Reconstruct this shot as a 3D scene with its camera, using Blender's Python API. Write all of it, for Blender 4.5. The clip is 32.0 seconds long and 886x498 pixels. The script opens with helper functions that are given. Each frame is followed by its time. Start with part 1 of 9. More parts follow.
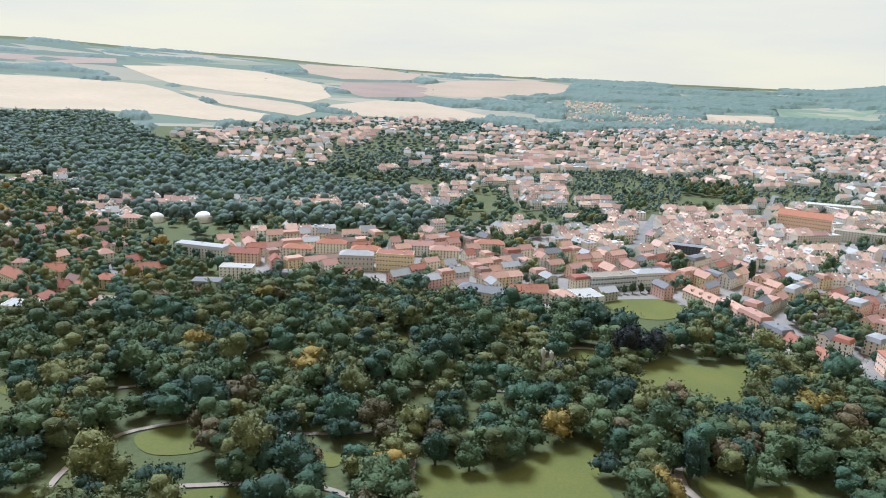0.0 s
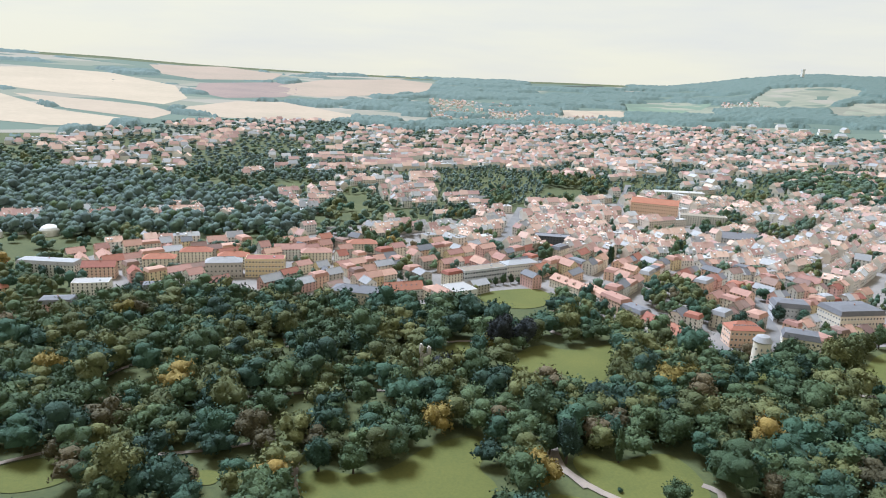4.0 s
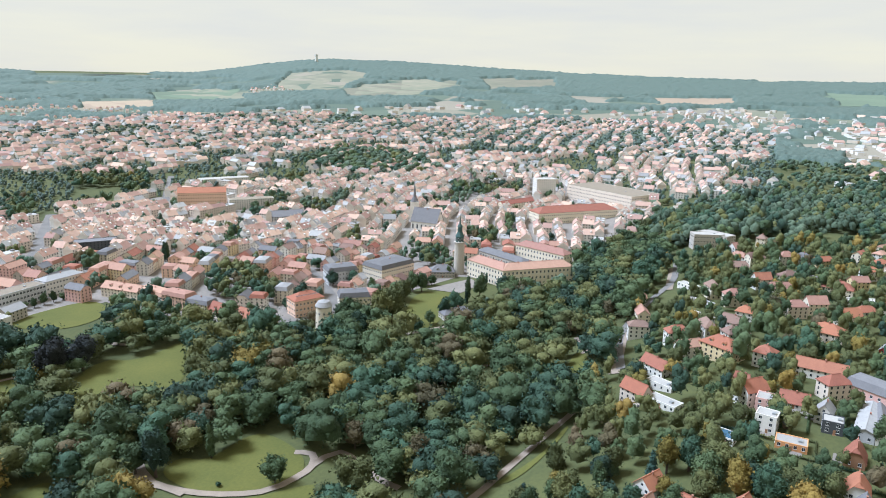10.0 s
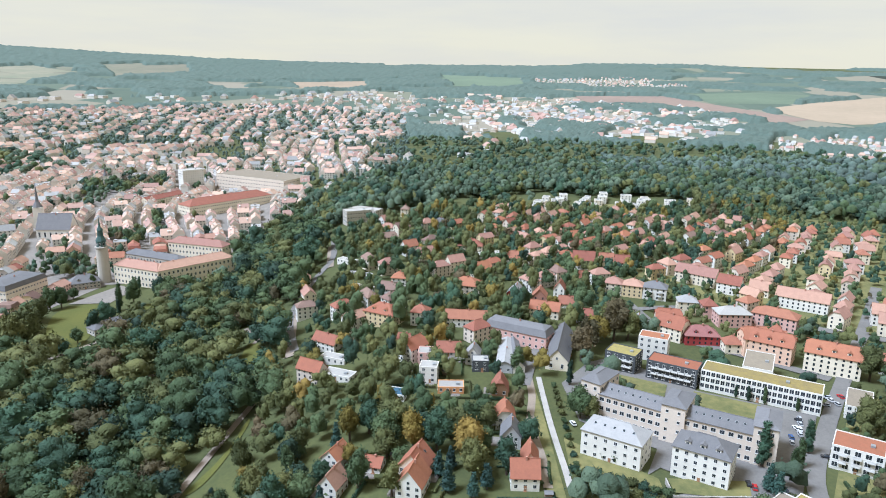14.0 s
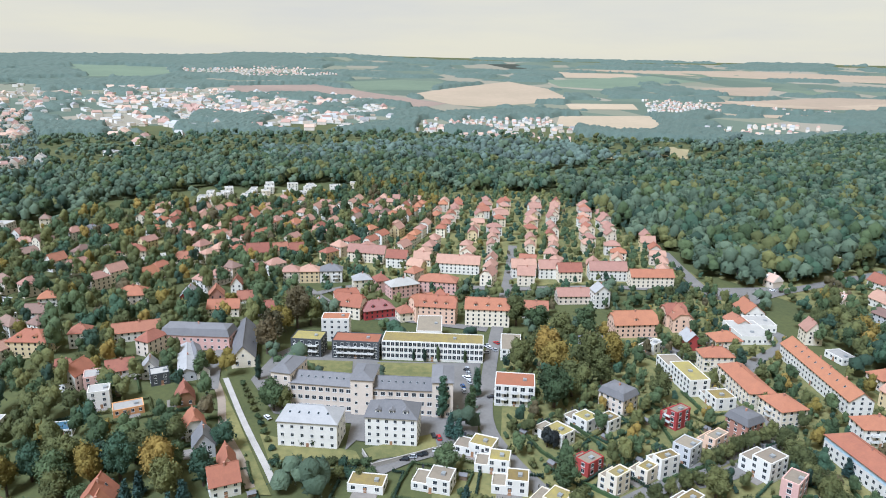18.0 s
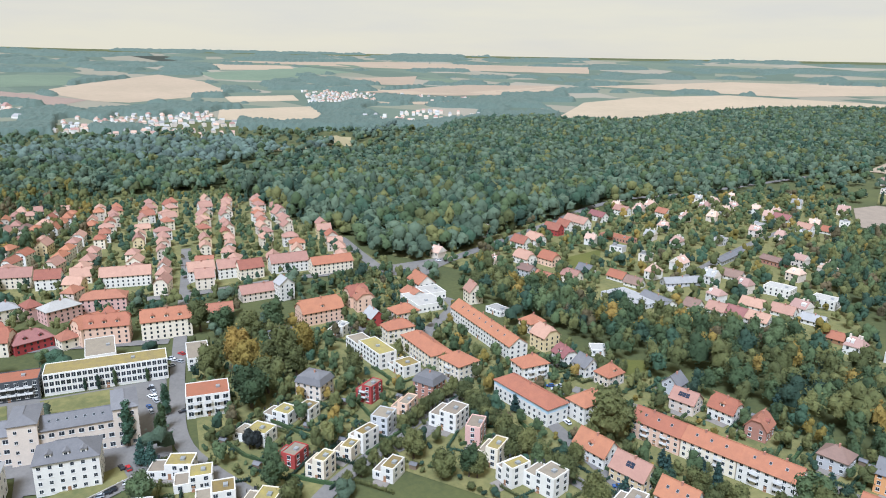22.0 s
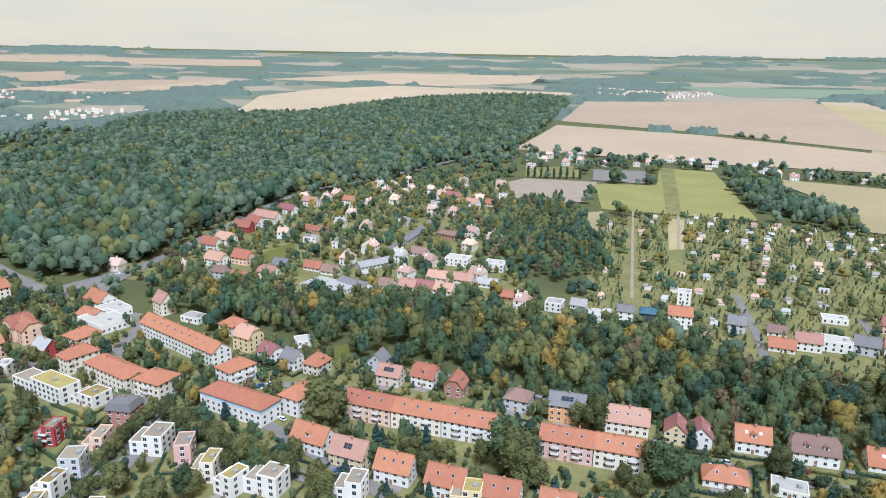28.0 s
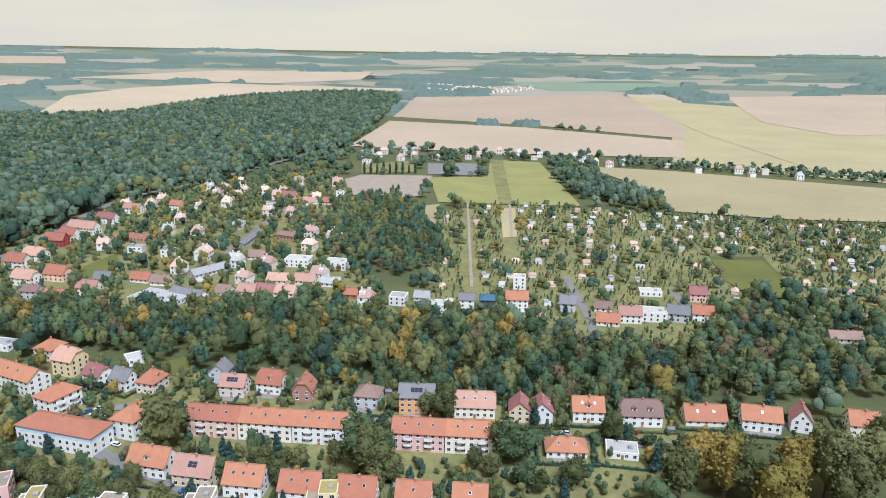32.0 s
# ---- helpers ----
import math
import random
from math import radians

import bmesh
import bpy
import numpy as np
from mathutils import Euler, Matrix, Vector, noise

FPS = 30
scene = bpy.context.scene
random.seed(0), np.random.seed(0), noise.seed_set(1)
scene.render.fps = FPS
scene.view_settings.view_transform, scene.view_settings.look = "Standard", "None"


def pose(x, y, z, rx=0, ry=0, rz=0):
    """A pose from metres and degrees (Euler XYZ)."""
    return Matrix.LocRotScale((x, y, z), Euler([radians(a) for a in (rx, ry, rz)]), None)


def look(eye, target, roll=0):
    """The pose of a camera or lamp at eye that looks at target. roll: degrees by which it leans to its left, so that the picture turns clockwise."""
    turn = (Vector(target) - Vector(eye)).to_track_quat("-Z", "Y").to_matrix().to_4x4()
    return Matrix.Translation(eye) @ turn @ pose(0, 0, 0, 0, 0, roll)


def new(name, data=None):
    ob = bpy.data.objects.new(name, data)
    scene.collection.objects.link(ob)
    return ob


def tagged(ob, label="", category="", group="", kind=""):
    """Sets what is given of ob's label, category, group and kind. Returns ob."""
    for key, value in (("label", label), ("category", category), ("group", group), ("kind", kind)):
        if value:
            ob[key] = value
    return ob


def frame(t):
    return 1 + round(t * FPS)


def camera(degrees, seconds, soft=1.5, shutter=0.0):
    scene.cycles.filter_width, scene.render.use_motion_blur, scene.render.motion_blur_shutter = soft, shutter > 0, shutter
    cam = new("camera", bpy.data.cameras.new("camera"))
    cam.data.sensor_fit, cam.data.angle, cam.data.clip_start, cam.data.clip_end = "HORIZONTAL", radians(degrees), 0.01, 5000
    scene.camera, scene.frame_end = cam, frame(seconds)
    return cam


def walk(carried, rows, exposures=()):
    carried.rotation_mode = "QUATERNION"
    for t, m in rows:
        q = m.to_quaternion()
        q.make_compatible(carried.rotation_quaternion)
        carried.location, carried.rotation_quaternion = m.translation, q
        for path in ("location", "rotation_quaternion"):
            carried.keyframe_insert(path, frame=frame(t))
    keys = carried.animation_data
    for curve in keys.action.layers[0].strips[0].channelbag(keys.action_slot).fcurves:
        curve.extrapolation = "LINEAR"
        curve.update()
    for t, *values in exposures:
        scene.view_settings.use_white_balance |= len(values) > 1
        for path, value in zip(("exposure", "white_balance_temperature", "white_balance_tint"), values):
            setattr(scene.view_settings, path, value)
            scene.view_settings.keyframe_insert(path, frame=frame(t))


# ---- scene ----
# a drone that hovers at one height and turns
cam = camera(64.5, 32.0, 1.0)
PATH_ROWS = (
    (0.0, 75.677, -2.738, -0.000),
    (0.5, 75.697, -2.660, -1.016),
    (1.0, 75.733, -2.639, -2.043),
    (1.5, 75.789, -2.617, -3.197),
    (2.0, 75.843, -2.550, -4.357),
    (2.5, 75.883, -2.561, -5.618),
    (4.5, 76.147, -2.245, -13.233),
    (5.0, 76.221, -2.132, -15.999),
    (5.5, 76.282, -2.049, -18.618),
    (6.0, 76.327, -1.945, -21.741),
    (6.5, 76.333, -1.847, -24.624),
    (7.0, 76.337, -1.809, -27.657),
    (7.5, 76.326, -1.733, -30.719),
    (8.0, 76.318, -1.638, -33.766),
    (8.5, 76.302, -1.602, -36.792),
    (9.0, 76.287, -1.499, -40.042),
    (9.5, 76.235, -1.407, -43.625),
    (10.0, 76.189, -1.263, -47.092),
    (10.5, 76.117, -1.201, -50.259),
    (11.0, 76.025, -1.137, -54.008),
    (11.5, 75.949, -1.072, -57.612),
    (12.0, 75.849, -1.040, -61.343),
    (12.5, 75.780, -0.957, -65.180),
    (13.0, 75.689, -0.888, -68.805),
    (13.5, 75.605, -0.833, -72.091),
    (14.0, 75.525, -0.819, -75.270),
    (14.5, 75.432, -0.805, -79.032),
    (15.0, 75.338, -0.841, -82.750),
    (15.5, 75.294, -0.819, -86.428),
    (17.5, 75.112, -0.856, -98.844),
    (18.0, 75.064, -0.855, -102.265),
    (18.5, 75.021, -0.770, -105.719),
    (19.0, 74.965, -0.796, -108.798),
    (19.5, 74.921, -0.755, -112.228),
    (20.0, 74.901, -0.754, -115.621),
    (20.5, 74.883, -0.782, -118.956),
    (21.0, 74.868, -0.773, -122.494),
    (21.5, 74.829, -0.759, -125.814),
    (22.0, 74.780, -0.712, -128.934),
    (22.5, 74.746, -0.658, -131.924),
    (23.0, 74.704, -0.623, -134.512),
    (23.5, 74.662, -0.627, -137.181),
    (24.0, 74.666, -0.594, -139.565),
    (24.5, 74.658, -0.612, -141.705),
    (25.0, 74.640, -0.591, -143.911),
    (25.5, 74.624, -0.636, -145.771),
    (27.5, 74.559, -0.745, -152.503),
    (28.0, 74.527, -0.729, -154.376),
    (28.5, 74.498, -0.721, -156.325),
    (29.0, 74.473, -0.720, -158.245),
    (29.5, 74.459, -0.735, -160.067),
    (30.0, 74.450, -0.705, -161.958),
    (30.5, 74.438, -0.744, -163.581),
    (31.0, 74.416, -0.702, -164.935),
    (31.5, 74.413, -0.727, -166.361),
    (32.0, 74.415, -0.745, -167.778),
)
walk(cam, [(t, pose(0, 0, 150, a, b, c)) for t, a, b, c in PATH_ROWS], [(0, 0.68, 4800, 11), (13, 0.62, 4820, 11), (19, 0.5, 4880, 12), (32, 0.5, 4930, 13)])

# the shape of the land
SKY = ((-180, 0.05), (-130, 0.3), (-60, 0.8), (-29, 0.8), (-22, 0.48), (-14, 0.3), (-8, 0), (0, -0.2), (10, -0.3), (20, -0.22), (28, -0.22),
       (30, 0.05), (31.4, 0.25), (33.5, 0.62), (36, 0.95), (38.5, 1.1), (43, 1.03), (48, 0.8), (52, 0.6), (58, 0.4), (66, 0.2), (75, 0.12),
       (82, 0.2), (86, 0.4), (94, 0.42), (103, 0.3), (112, 0.28), (128, 0.2), (146, 0.12), (165, 0.05), (180, 0.05))
EYE_Z, RIM = 150.0, 4800.0


def step(a, b, v):
    v = np.clip((v - a) / (b - a), 0, 1)
    return v * v * (3 - 2 * v)


def ground_z(x, y):
    """Height of the land: a river valley with the park and the old town, the plateau of the new quarters, far plains and a long hill."""
    x, y = np.asarray(x, float), np.asarray(y, float)
    r = np.hypot(x, y)
    side = -x * 0.4067 + y * 0.9135
    valley = -30 * step(-50, 110, side) * (1 - step(900, 2000, r))
    az = np.degrees(np.arctan2(x, y))
    rim = EYE_Z + RIM * np.tan(np.radians(np.interp(az, [a for a, e in SKY], [e for a, e in SKY])))
    return valley + np.clip((r - 1500) / (RIM - 1500), 0, 1.02) ** 1.6 * rim

# world, sky and sun: a bright overcast noon
world = bpy.data.worlds.new("sky")
scene.world = world
world.use_nodes = True
wt = world.node_tree
wt.nodes.clear()


def node(tree, kind, **sets):
    n = tree.nodes.new(kind)
    for key, value in sets.items():
        if key in n.inputs:
            n.inputs[key].default_value = value
    return n


w_out, w_bg = node(wt, "ShaderNodeOutputWorld"), node(wt, "ShaderNodeBackground")
w_sky = wt.nodes.new("ShaderNodeTexSky")
w_sky.sky_type, w_sky.sun_disc, w_sky.sun_elevation, w_sky.sun_rotation = "NISHITA", False, radians(57), radians(-35)
w_co = wt.nodes.new("ShaderNodeTexCoord")
w_map = node(wt, "ShaderNodeMapping", Scale=(1.2, 1.2, 9.0))
w_noise = node(wt, "ShaderNodeTexNoise", Scale=2.2, Detail=5.0, Roughness=0.55)
w_ramp = wt.nodes.new("ShaderNodeValToRGB")
w_ramp.color_ramp.elements[0].position, w_ramp.color_ramp.elements[0].color = 0.30, (7.3, 6.0, 4.05, 1)
w_ramp.color_ramp.elements[1].position, w_ramp.color_ramp.elements[1].color = 0.60, (8.2, 6.6, 3.95, 1)
w_mix = node(wt, "ShaderNodeMixRGB", Fac=0.94)
wt.links.new(w_co.outputs["Generated"], w_map.inputs[0])
wt.links.new(w_map.outputs[0], w_noise.inputs["Vector"])
wt.links.new(w_noise.outputs["Fac"], w_ramp.inputs[0])
wt.links.new(w_sky.outputs[0], w_mix.inputs[1])
wt.links.new(w_ramp.outputs[0], w_mix.inputs[2])
wt.links.new(w_mix.outputs[0], w_bg.inputs[0])
wt.links.new(w_bg.outputs[0], w_out.inputs[0])
w_bg.inputs[1].default_value = 0.081
sun = new("sun", bpy.data.lights.new("sun", "SUN"))
sun.data.energy, sun.data.angle, sun.data.color = 4.0, radians(20), (1.0, 0.957, 0.885)
sun.matrix_world = look((0, 0, 400), (150, -215, 0))


# materials
def mat(name, color, second=None, grain=3.0, stain=0.08, rough=0.85, vary=0.0, bump=0.0, metal=0.0, spec=0.3, island=False, amount=0.55, deep=0.2):
    """A surface of two tones mixed at a fine and a coarse scale, with some change from thing to thing."""
    m = bpy.data.materials.new(name)
    m.use_nodes = True
    t = m.node_tree
    b = t.nodes["Principled BSDF"]
    b.inputs["Roughness"].default_value, b.inputs["Metallic"].default_value = rough, metal
    b.inputs["Specular IOR Level"].default_value = spec
    second = second or tuple(c * 0.72 for c in color)
    co = t.nodes.new("ShaderNodeNewGeometry")
    fine = node(t, "ShaderNodeTexNoise", Scale=grain, Detail=4.0, Roughness=0.65)
    wide = node(t, "ShaderNodeTexNoise", Scale=stain, Detail=3.0)
    add = t.nodes.new("ShaderNodeMath")
    add.operation = "ADD"
    span = node(t, "ShaderNodeMapRange")
    span.inputs[1].default_value, span.inputs[2].default_value = 1.0 - amount * 0.5, 1.0 + amount * 0.5
    mix = node(t, "ShaderNodeMixRGB")
    mix.inputs[1].default_value, mix.inputs[2].default_value = (*second, 1), (*color, 1)
    for n in (fine, wide):
        t.links.new(co.outputs["Position"], n.inputs["Vector"])
    t.links.new(fine.outputs["Fac"], add.inputs[0])
    t.links.new(wide.outputs["Fac"], add.inputs[1])
    t.links.new(add.outputs[0], span.inputs[0])
    t.links.new(span.outputs[0], mix.inputs[0])
    last = mix.outputs[0]
    if vary:
        hue = node(t, "ShaderNodeHueSaturation")
        pick = node(t, "ShaderNodeMapRange")
        pick.inputs[3].default_value, pick.inputs[4].default_value = 1 - vary, 1 + vary
        turn = node(t, "ShaderNodeMapRange")
        turn.inputs[3].default_value, turn.inputs[4].default_value = 0.5 - vary * 0.05, 0.5 + vary * 0.05
        if island == "tree":
            # one tone for each tree: its own number in a stand, or the thing's own
            tone, info, both = t.nodes.new("ShaderNodeAttribute"), t.nodes.new("ShaderNodeObjectInfo"), t.nodes.new("ShaderNodeMath")
            wrap = t.nodes.new("ShaderNodeMath")
            tone.attribute_name, both.operation, wrap.operation = "tone", "ADD", "FRACT"
            t.links.new(tone.outputs["Fac"], both.inputs[0])
            t.links.new(info.outputs["Random"], both.inputs[1])
            t.links.new(both.outputs[0], wrap.inputs[0])
            t.links.new(wrap.outputs[0], pick.inputs[0])
            t.links.new(wrap.outputs[0], turn.inputs[0])
            turn.inputs[3].default_value, turn.inputs[4].default_value = 0.504, 0.474
        elif island:
            t.links.new(co.outputs["Random Per Island"], pick.inputs[0])
            t.links.new(co.outputs["Random Per Island"], turn.inputs[0])
        else:
            info = t.nodes.new("ShaderNodeObjectInfo")
            t.links.new(info.outputs["Random"], pick.inputs[0])
            t.links.new(info.outputs["Random"], turn.inputs[0])
        t.links.new(pick.outputs[0], hue.inputs["Value"])
        t.links.new(turn.outputs[0], hue.inputs["Hue"])
        t.links.new(last, hue.inputs["Color"])
        last = hue.outputs[0]
    t.links.new(last, b.inputs["Base Color"])
    if bump:
        bm_ = node(t, "ShaderNodeBump", Strength=bump, Distance=deep)
        t.links.new(fine.outputs["Fac"], bm_.inputs["Height"])
        t.links.new(bm_.outputs[0], b.inputs["Normal"])
    return m


LEAF = [mat("leaf_" + n, tuple(q * 1.2 for q in c), tuple(q * 1.2 for q in s), 0.9, 0.06, 0.8, 0.34, 1.0, island="tree", amount=0.7, deep=1.1) for n, c, s in (
    ("mid", (0.058, 0.089, 0.034), (0.038, 0.062, 0.028)), ("dark", (0.037, 0.067, 0.041), (0.026, 0.050, 0.033)),
    ("olive", (0.092, 0.102, 0.031), (0.060, 0.073, 0.026)), ("yellow", (0.185, 0.148, 0.026), (0.12, 0.105, 0.022)),
    ("russet", (0.095, 0.080, 0.034), (0.062, 0.056, 0.028)), ("copper", (0.024, 0.028, 0.026), (0.014, 0.017, 0.018)),
    # forest slightly, the last one more: bluish distance haze put into the leaf colour
    ("fir", (0.045, 0.085, 0.070), (0.026, 0.052, 0.046)), ("forest", (0.074, 0.106, 0.064), (0.055, 0.083, 0.053)), ("hazy_wood", (0.088, 0.120, 0.100), (0.069, 0.096, 0.082)))]
MID, DARK, OLIVE, YELLOW, RUSSET, COPPER, FIR, BEECH, HAZYWOOD = range(9)
BARK = mat("bark", (0.10, 0.075, 0.055), None, 6, 0.5)
SOIL = mat("meadow_soil", (0.094, 0.100, 0.033), (0.058, 0.068, 0.026), 0.4, 0.02, 0.95)
LAWN = mat("lawn", (0.120, 0.118, 0.025), (0.078, 0.088, 0.020), 0.7, 0.03, 0.95, amount=0.7)
GARDEN = mat("garden_grass", (0.205, 0.185, 0.068), (0.10, 0.108, 0.04), 0.3, 0.045, 0.95)
PATH = mat("sandy_path", (0.29, 0.235, 0.18), (0.22, 0.18, 0.14), 1.2, 0.1)
ASPHALT = mat("asphalt", (0.19, 0.178, 0.163), (0.14, 0.132, 0.122), 0.8, 0.07, 0.9)
PAVING = mat("paving", (0.25, 0.22, 0.19), (0.17, 0.155, 0.135), 0.4, 0.04, 0.9)
WHEAT = mat("stubble", (0.36, 0.28, 0.195), (0.30, 0.24, 0.165), 0.05, 0.004, 0.95, 0.12)
CROP = mat("green_crop", (0.15, 0.19, 0.125), (0.12, 0.155, 0.105), 0.05, 0.004, 0.95, 0.15)
PASTURE = mat("pasture", (0.235, 0.215, 0.155), (0.165, 0.175, 0.12), 0.02, 0.006, 0.95, 0.12)
FALLOW = mat("ploughed_soil", (0.27, 0.20, 0.155), (0.21, 0.16, 0.13), 0.05, 0.004, 0.95, 0.12)
MEADOW = mat("dry_meadow", (0.31, 0.26, 0.14), (0.25, 0.215, 0.115), 0.12, 0.01, 0.95, 0.12)
PLAYFIELD = mat("mown_grass", (0.235, 0.22, 0.072), (0.17, 0.17, 0.055), 0.4, 0.02, 0.95)
WATER = mat("brown_water", (0.05, 0.055, 0.04), None, 1.0, 0.1, 0.12, spec=0.5)
TILE = {n: mat("roof_" + n, c, s, 1.1, 0.3, 0.85, v, 0.5, island=isl, amount=0.95) for n, c, s, v, isl in (
    ("red", (0.32, 0.135, 0.085), (0.225, 0.095, 0.065), 0.16, False), ("orange", (0.37, 0.155, 0.085), (0.265, 0.115, 0.07), 0.12, False),
    ("pink", (0.40, 0.235, 0.175), (0.30, 0.175, 0.13), 0.2, False), ("maroon", (0.27, 0.12, 0.11), (0.20, 0.09, 0.085), 0.15, False),
    ("brown", (0.24, 0.155, 0.12), (0.17, 0.115, 0.095), 0.15, False), ("slate", (0.18, 0.175, 0.178), (0.13, 0.128, 0.132), 0.15, False),
    ("grey", (0.34, 0.33, 0.32), (0.26, 0.255, 0.25), 0.15, False), ("pale", (0.40, 0.38, 0.345), (0.30, 0.285, 0.26), 0.15, False),
    ("sedum", (0.30, 0.235, 0.06), (0.17, 0.135, 0.075), 0.25, False), ("rust", (0.34, 0.13, 0.07), (0.24, 0.11, 0.06), 0.15, False),
    ("gravel", (0.27, 0.225, 0.165), (0.19, 0.16, 0.12), 0.1, False), ("blue", (0.06, 0.12, 0.17), (0.04, 0.09, 0.13), 0.1, False),
    # red tiles paler and pinker here: distance haze put into their colour
    ("hazy_red", (0.49, 0.33, 0.26), (0.40, 0.27, 0.215), 0.3, True), ("far_grey", (0.37, 0.36, 0.345), (0.28, 0.275, 0.265), 0.3, True))}
WALL = {n: mat("render_" + n, c, tuple(q * 0.86 for q in c), 1.5, 0.15, 0.9, 0.06, island=isl) for n, c, isl in (
    ("white", (0.72, 0.69, 0.625), False), ("cream", (0.74, 0.66, 0.52), False), ("yellow", (0.66, 0.53, 0.31), False),
    ("beige", (0.66, 0.57, 0.47), False), ("pink", (0.66, 0.42, 0.36), False), ("red", (0.34, 0.055, 0.05), False),
    ("brick", (0.40, 0.21, 0.15), False), ("grey", (0.50, 0.50, 0.50), False), ("dark", (0.075, 0.08, 0.085), False),
    ("blue", (0.48, 0.60, 0.70), False), ("orange", (0.66, 0.34, 0.14), False), ("stone", (0.46, 0.42, 0.36), False),
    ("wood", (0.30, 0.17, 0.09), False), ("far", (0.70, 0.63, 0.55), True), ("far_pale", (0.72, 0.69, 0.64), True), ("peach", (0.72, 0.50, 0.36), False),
    ("copper", (0.07, 0.12, 0.11), False))}
GLASS = mat("window_glass", (0.035, 0.042, 0.05), None, 2, 0.2, 0.08, 0.3, spec=0.6)
FRAME = mat("white_frame", (0.78, 0.77, 0.74), None, 5, 0.5, 0.6)
SOLAR = mat("solar_glass", (0.02, 0.03, 0.055), None, 2, 0.3, 0.12, spec=0.6)
METAL = mat("zinc", (0.42, 0.44, 0.46), None, 4, 0.3, 0.45, metal=0.5)
TIMBER = mat("fence_wood", (0.22, 0.16, 0.11), None, 5, 0.5)
CONCRETE = mat("concrete", (0.43, 0.40, 0.36), None, 2, 0.2, 0.9)
PAINT = {n: mat("car_" + n, c, c, 3, 1, 0.25, spec=0.6) for n, c in (("white", (0.8, 0.8, 0.8)), ("black", (0.02, 0.02, 0.025)),
         ("silver", (0.45, 0.46, 0.48)), ("blue", (0.05, 0.10, 0.25)), ("red", (0.4, 0.03, 0.03)), ("yellow", (0.75, 0.5, 0.03)))}
RUBBER = mat("rubber", (0.02, 0.02, 0.02))
PLANT = mat("leafy_hedge", (0.055, 0.085, 0.03), (0.03, 0.05, 0.02), 1.5, 0.2, 0.9, 0.25)


# mesh helpers
class Solid:
    """Collects vertices, faces and material numbers for one mesh."""

    def __init__(self):
        self.v, self.f, self.m = [], [], []

    def face(self, pts, m=0):
        n = len(self.v)
        self.v += [tuple(p) for p in pts]
        self.f.append(tuple(range(n, n + len(pts))))
        self.m.append(m)
        return self

    def hull(self, low, high, m=0, cap=True):
        """A skin between two rings of points, closed above and below."""
        n, k = len(self.v), len(low)
        self.v += [tuple(p) for p in low] + [tuple(p) for p in high]
        for i in range(k):
            j = (i + 1) % k
            self.f.append((n + i, n + j, n + k + j, n + k + i))
            self.m.append(m)
        if cap:
            self.f += [tuple(n + i for i in reversed(range(k))), tuple(n + k + i for i in range(k))]
            self.m += [m, m]
        return self

    def box(self, x0, y0, z0, x1, y1, z1, m=0):
        return self.hull([(x0, y0, z0), (x1, y0, z0), (x1, y1, z0), (x0, y1, z0)], [(x0, y0, z1), (x1, y0, z1), (x1, y1, z1), (x0, y1, z1)], m)

    def drum(self, x, y, z0, z1, r0, r1, k=10, m=0):
        ring = [(math.cos(2 * math.pi * i / k), math.sin(2 * math.pi * i / k)) for i in range(k)]
        return self.hull([(x + r0 * a, y + r0 * b, z0) for a, b in ring], [(x + r1 * a, y + r1 * b, z1) for a, b in ring], m)

    def mesh(self, name, mats):
        me = bpy.data.meshes.new(name)
        me.from_pydata(self.v, [], self.f)
        for q in mats:
            me.materials.append(q)
        if len(mats) > 1:
            me.polygons.foreach_set("material_index", self.m)
        return me


def part(name, solid, material, parent, label="", m=None):
    """One mesh under a thing or a part; solid is a Solid or a mesh to be shared."""
    me = solid if isinstance(solid, bpy.types.Mesh) else solid.mesh(name, material if isinstance(material, (list, tuple)) else [material])
    ob = new(name, me)
    ob.parent = parent
    if m is not None:
        ob.matrix_basis = m
    return tagged(ob, label)


def thing(name, label, category, x, y, rz=0.0, group="", kind="", z=None):
    ob = new(name)
    ob.matrix_basis = pose(x, y, float(ground_z(x, y)) if z is None else z, 0, 0, rz)
    ob.empty_display_size = 0.5
    return tagged(ob, label, category, group, kind)


def inside(pts, X, Y):
    """Which of the points X, Y lie in the outline."""
    hit = np.zeros(np.shape(X), bool)
    for (xa, ya), (xb, yb) in zip(pts, pts[1:] + pts[:1]):
        c = (ya > Y) != (yb > Y)
        with np.errstate(divide="ignore", invalid="ignore"):
            hit ^= c & (X < (xb - xa) * (Y - ya) / (yb - ya) + xa)
    return hit


HOMESTEADS, FOOT = [], []   # houses with gardens; ground under houses and roads
TAKEN, CLEAR = [], []   # circles that things stand on; outlines kept free of trees and houses


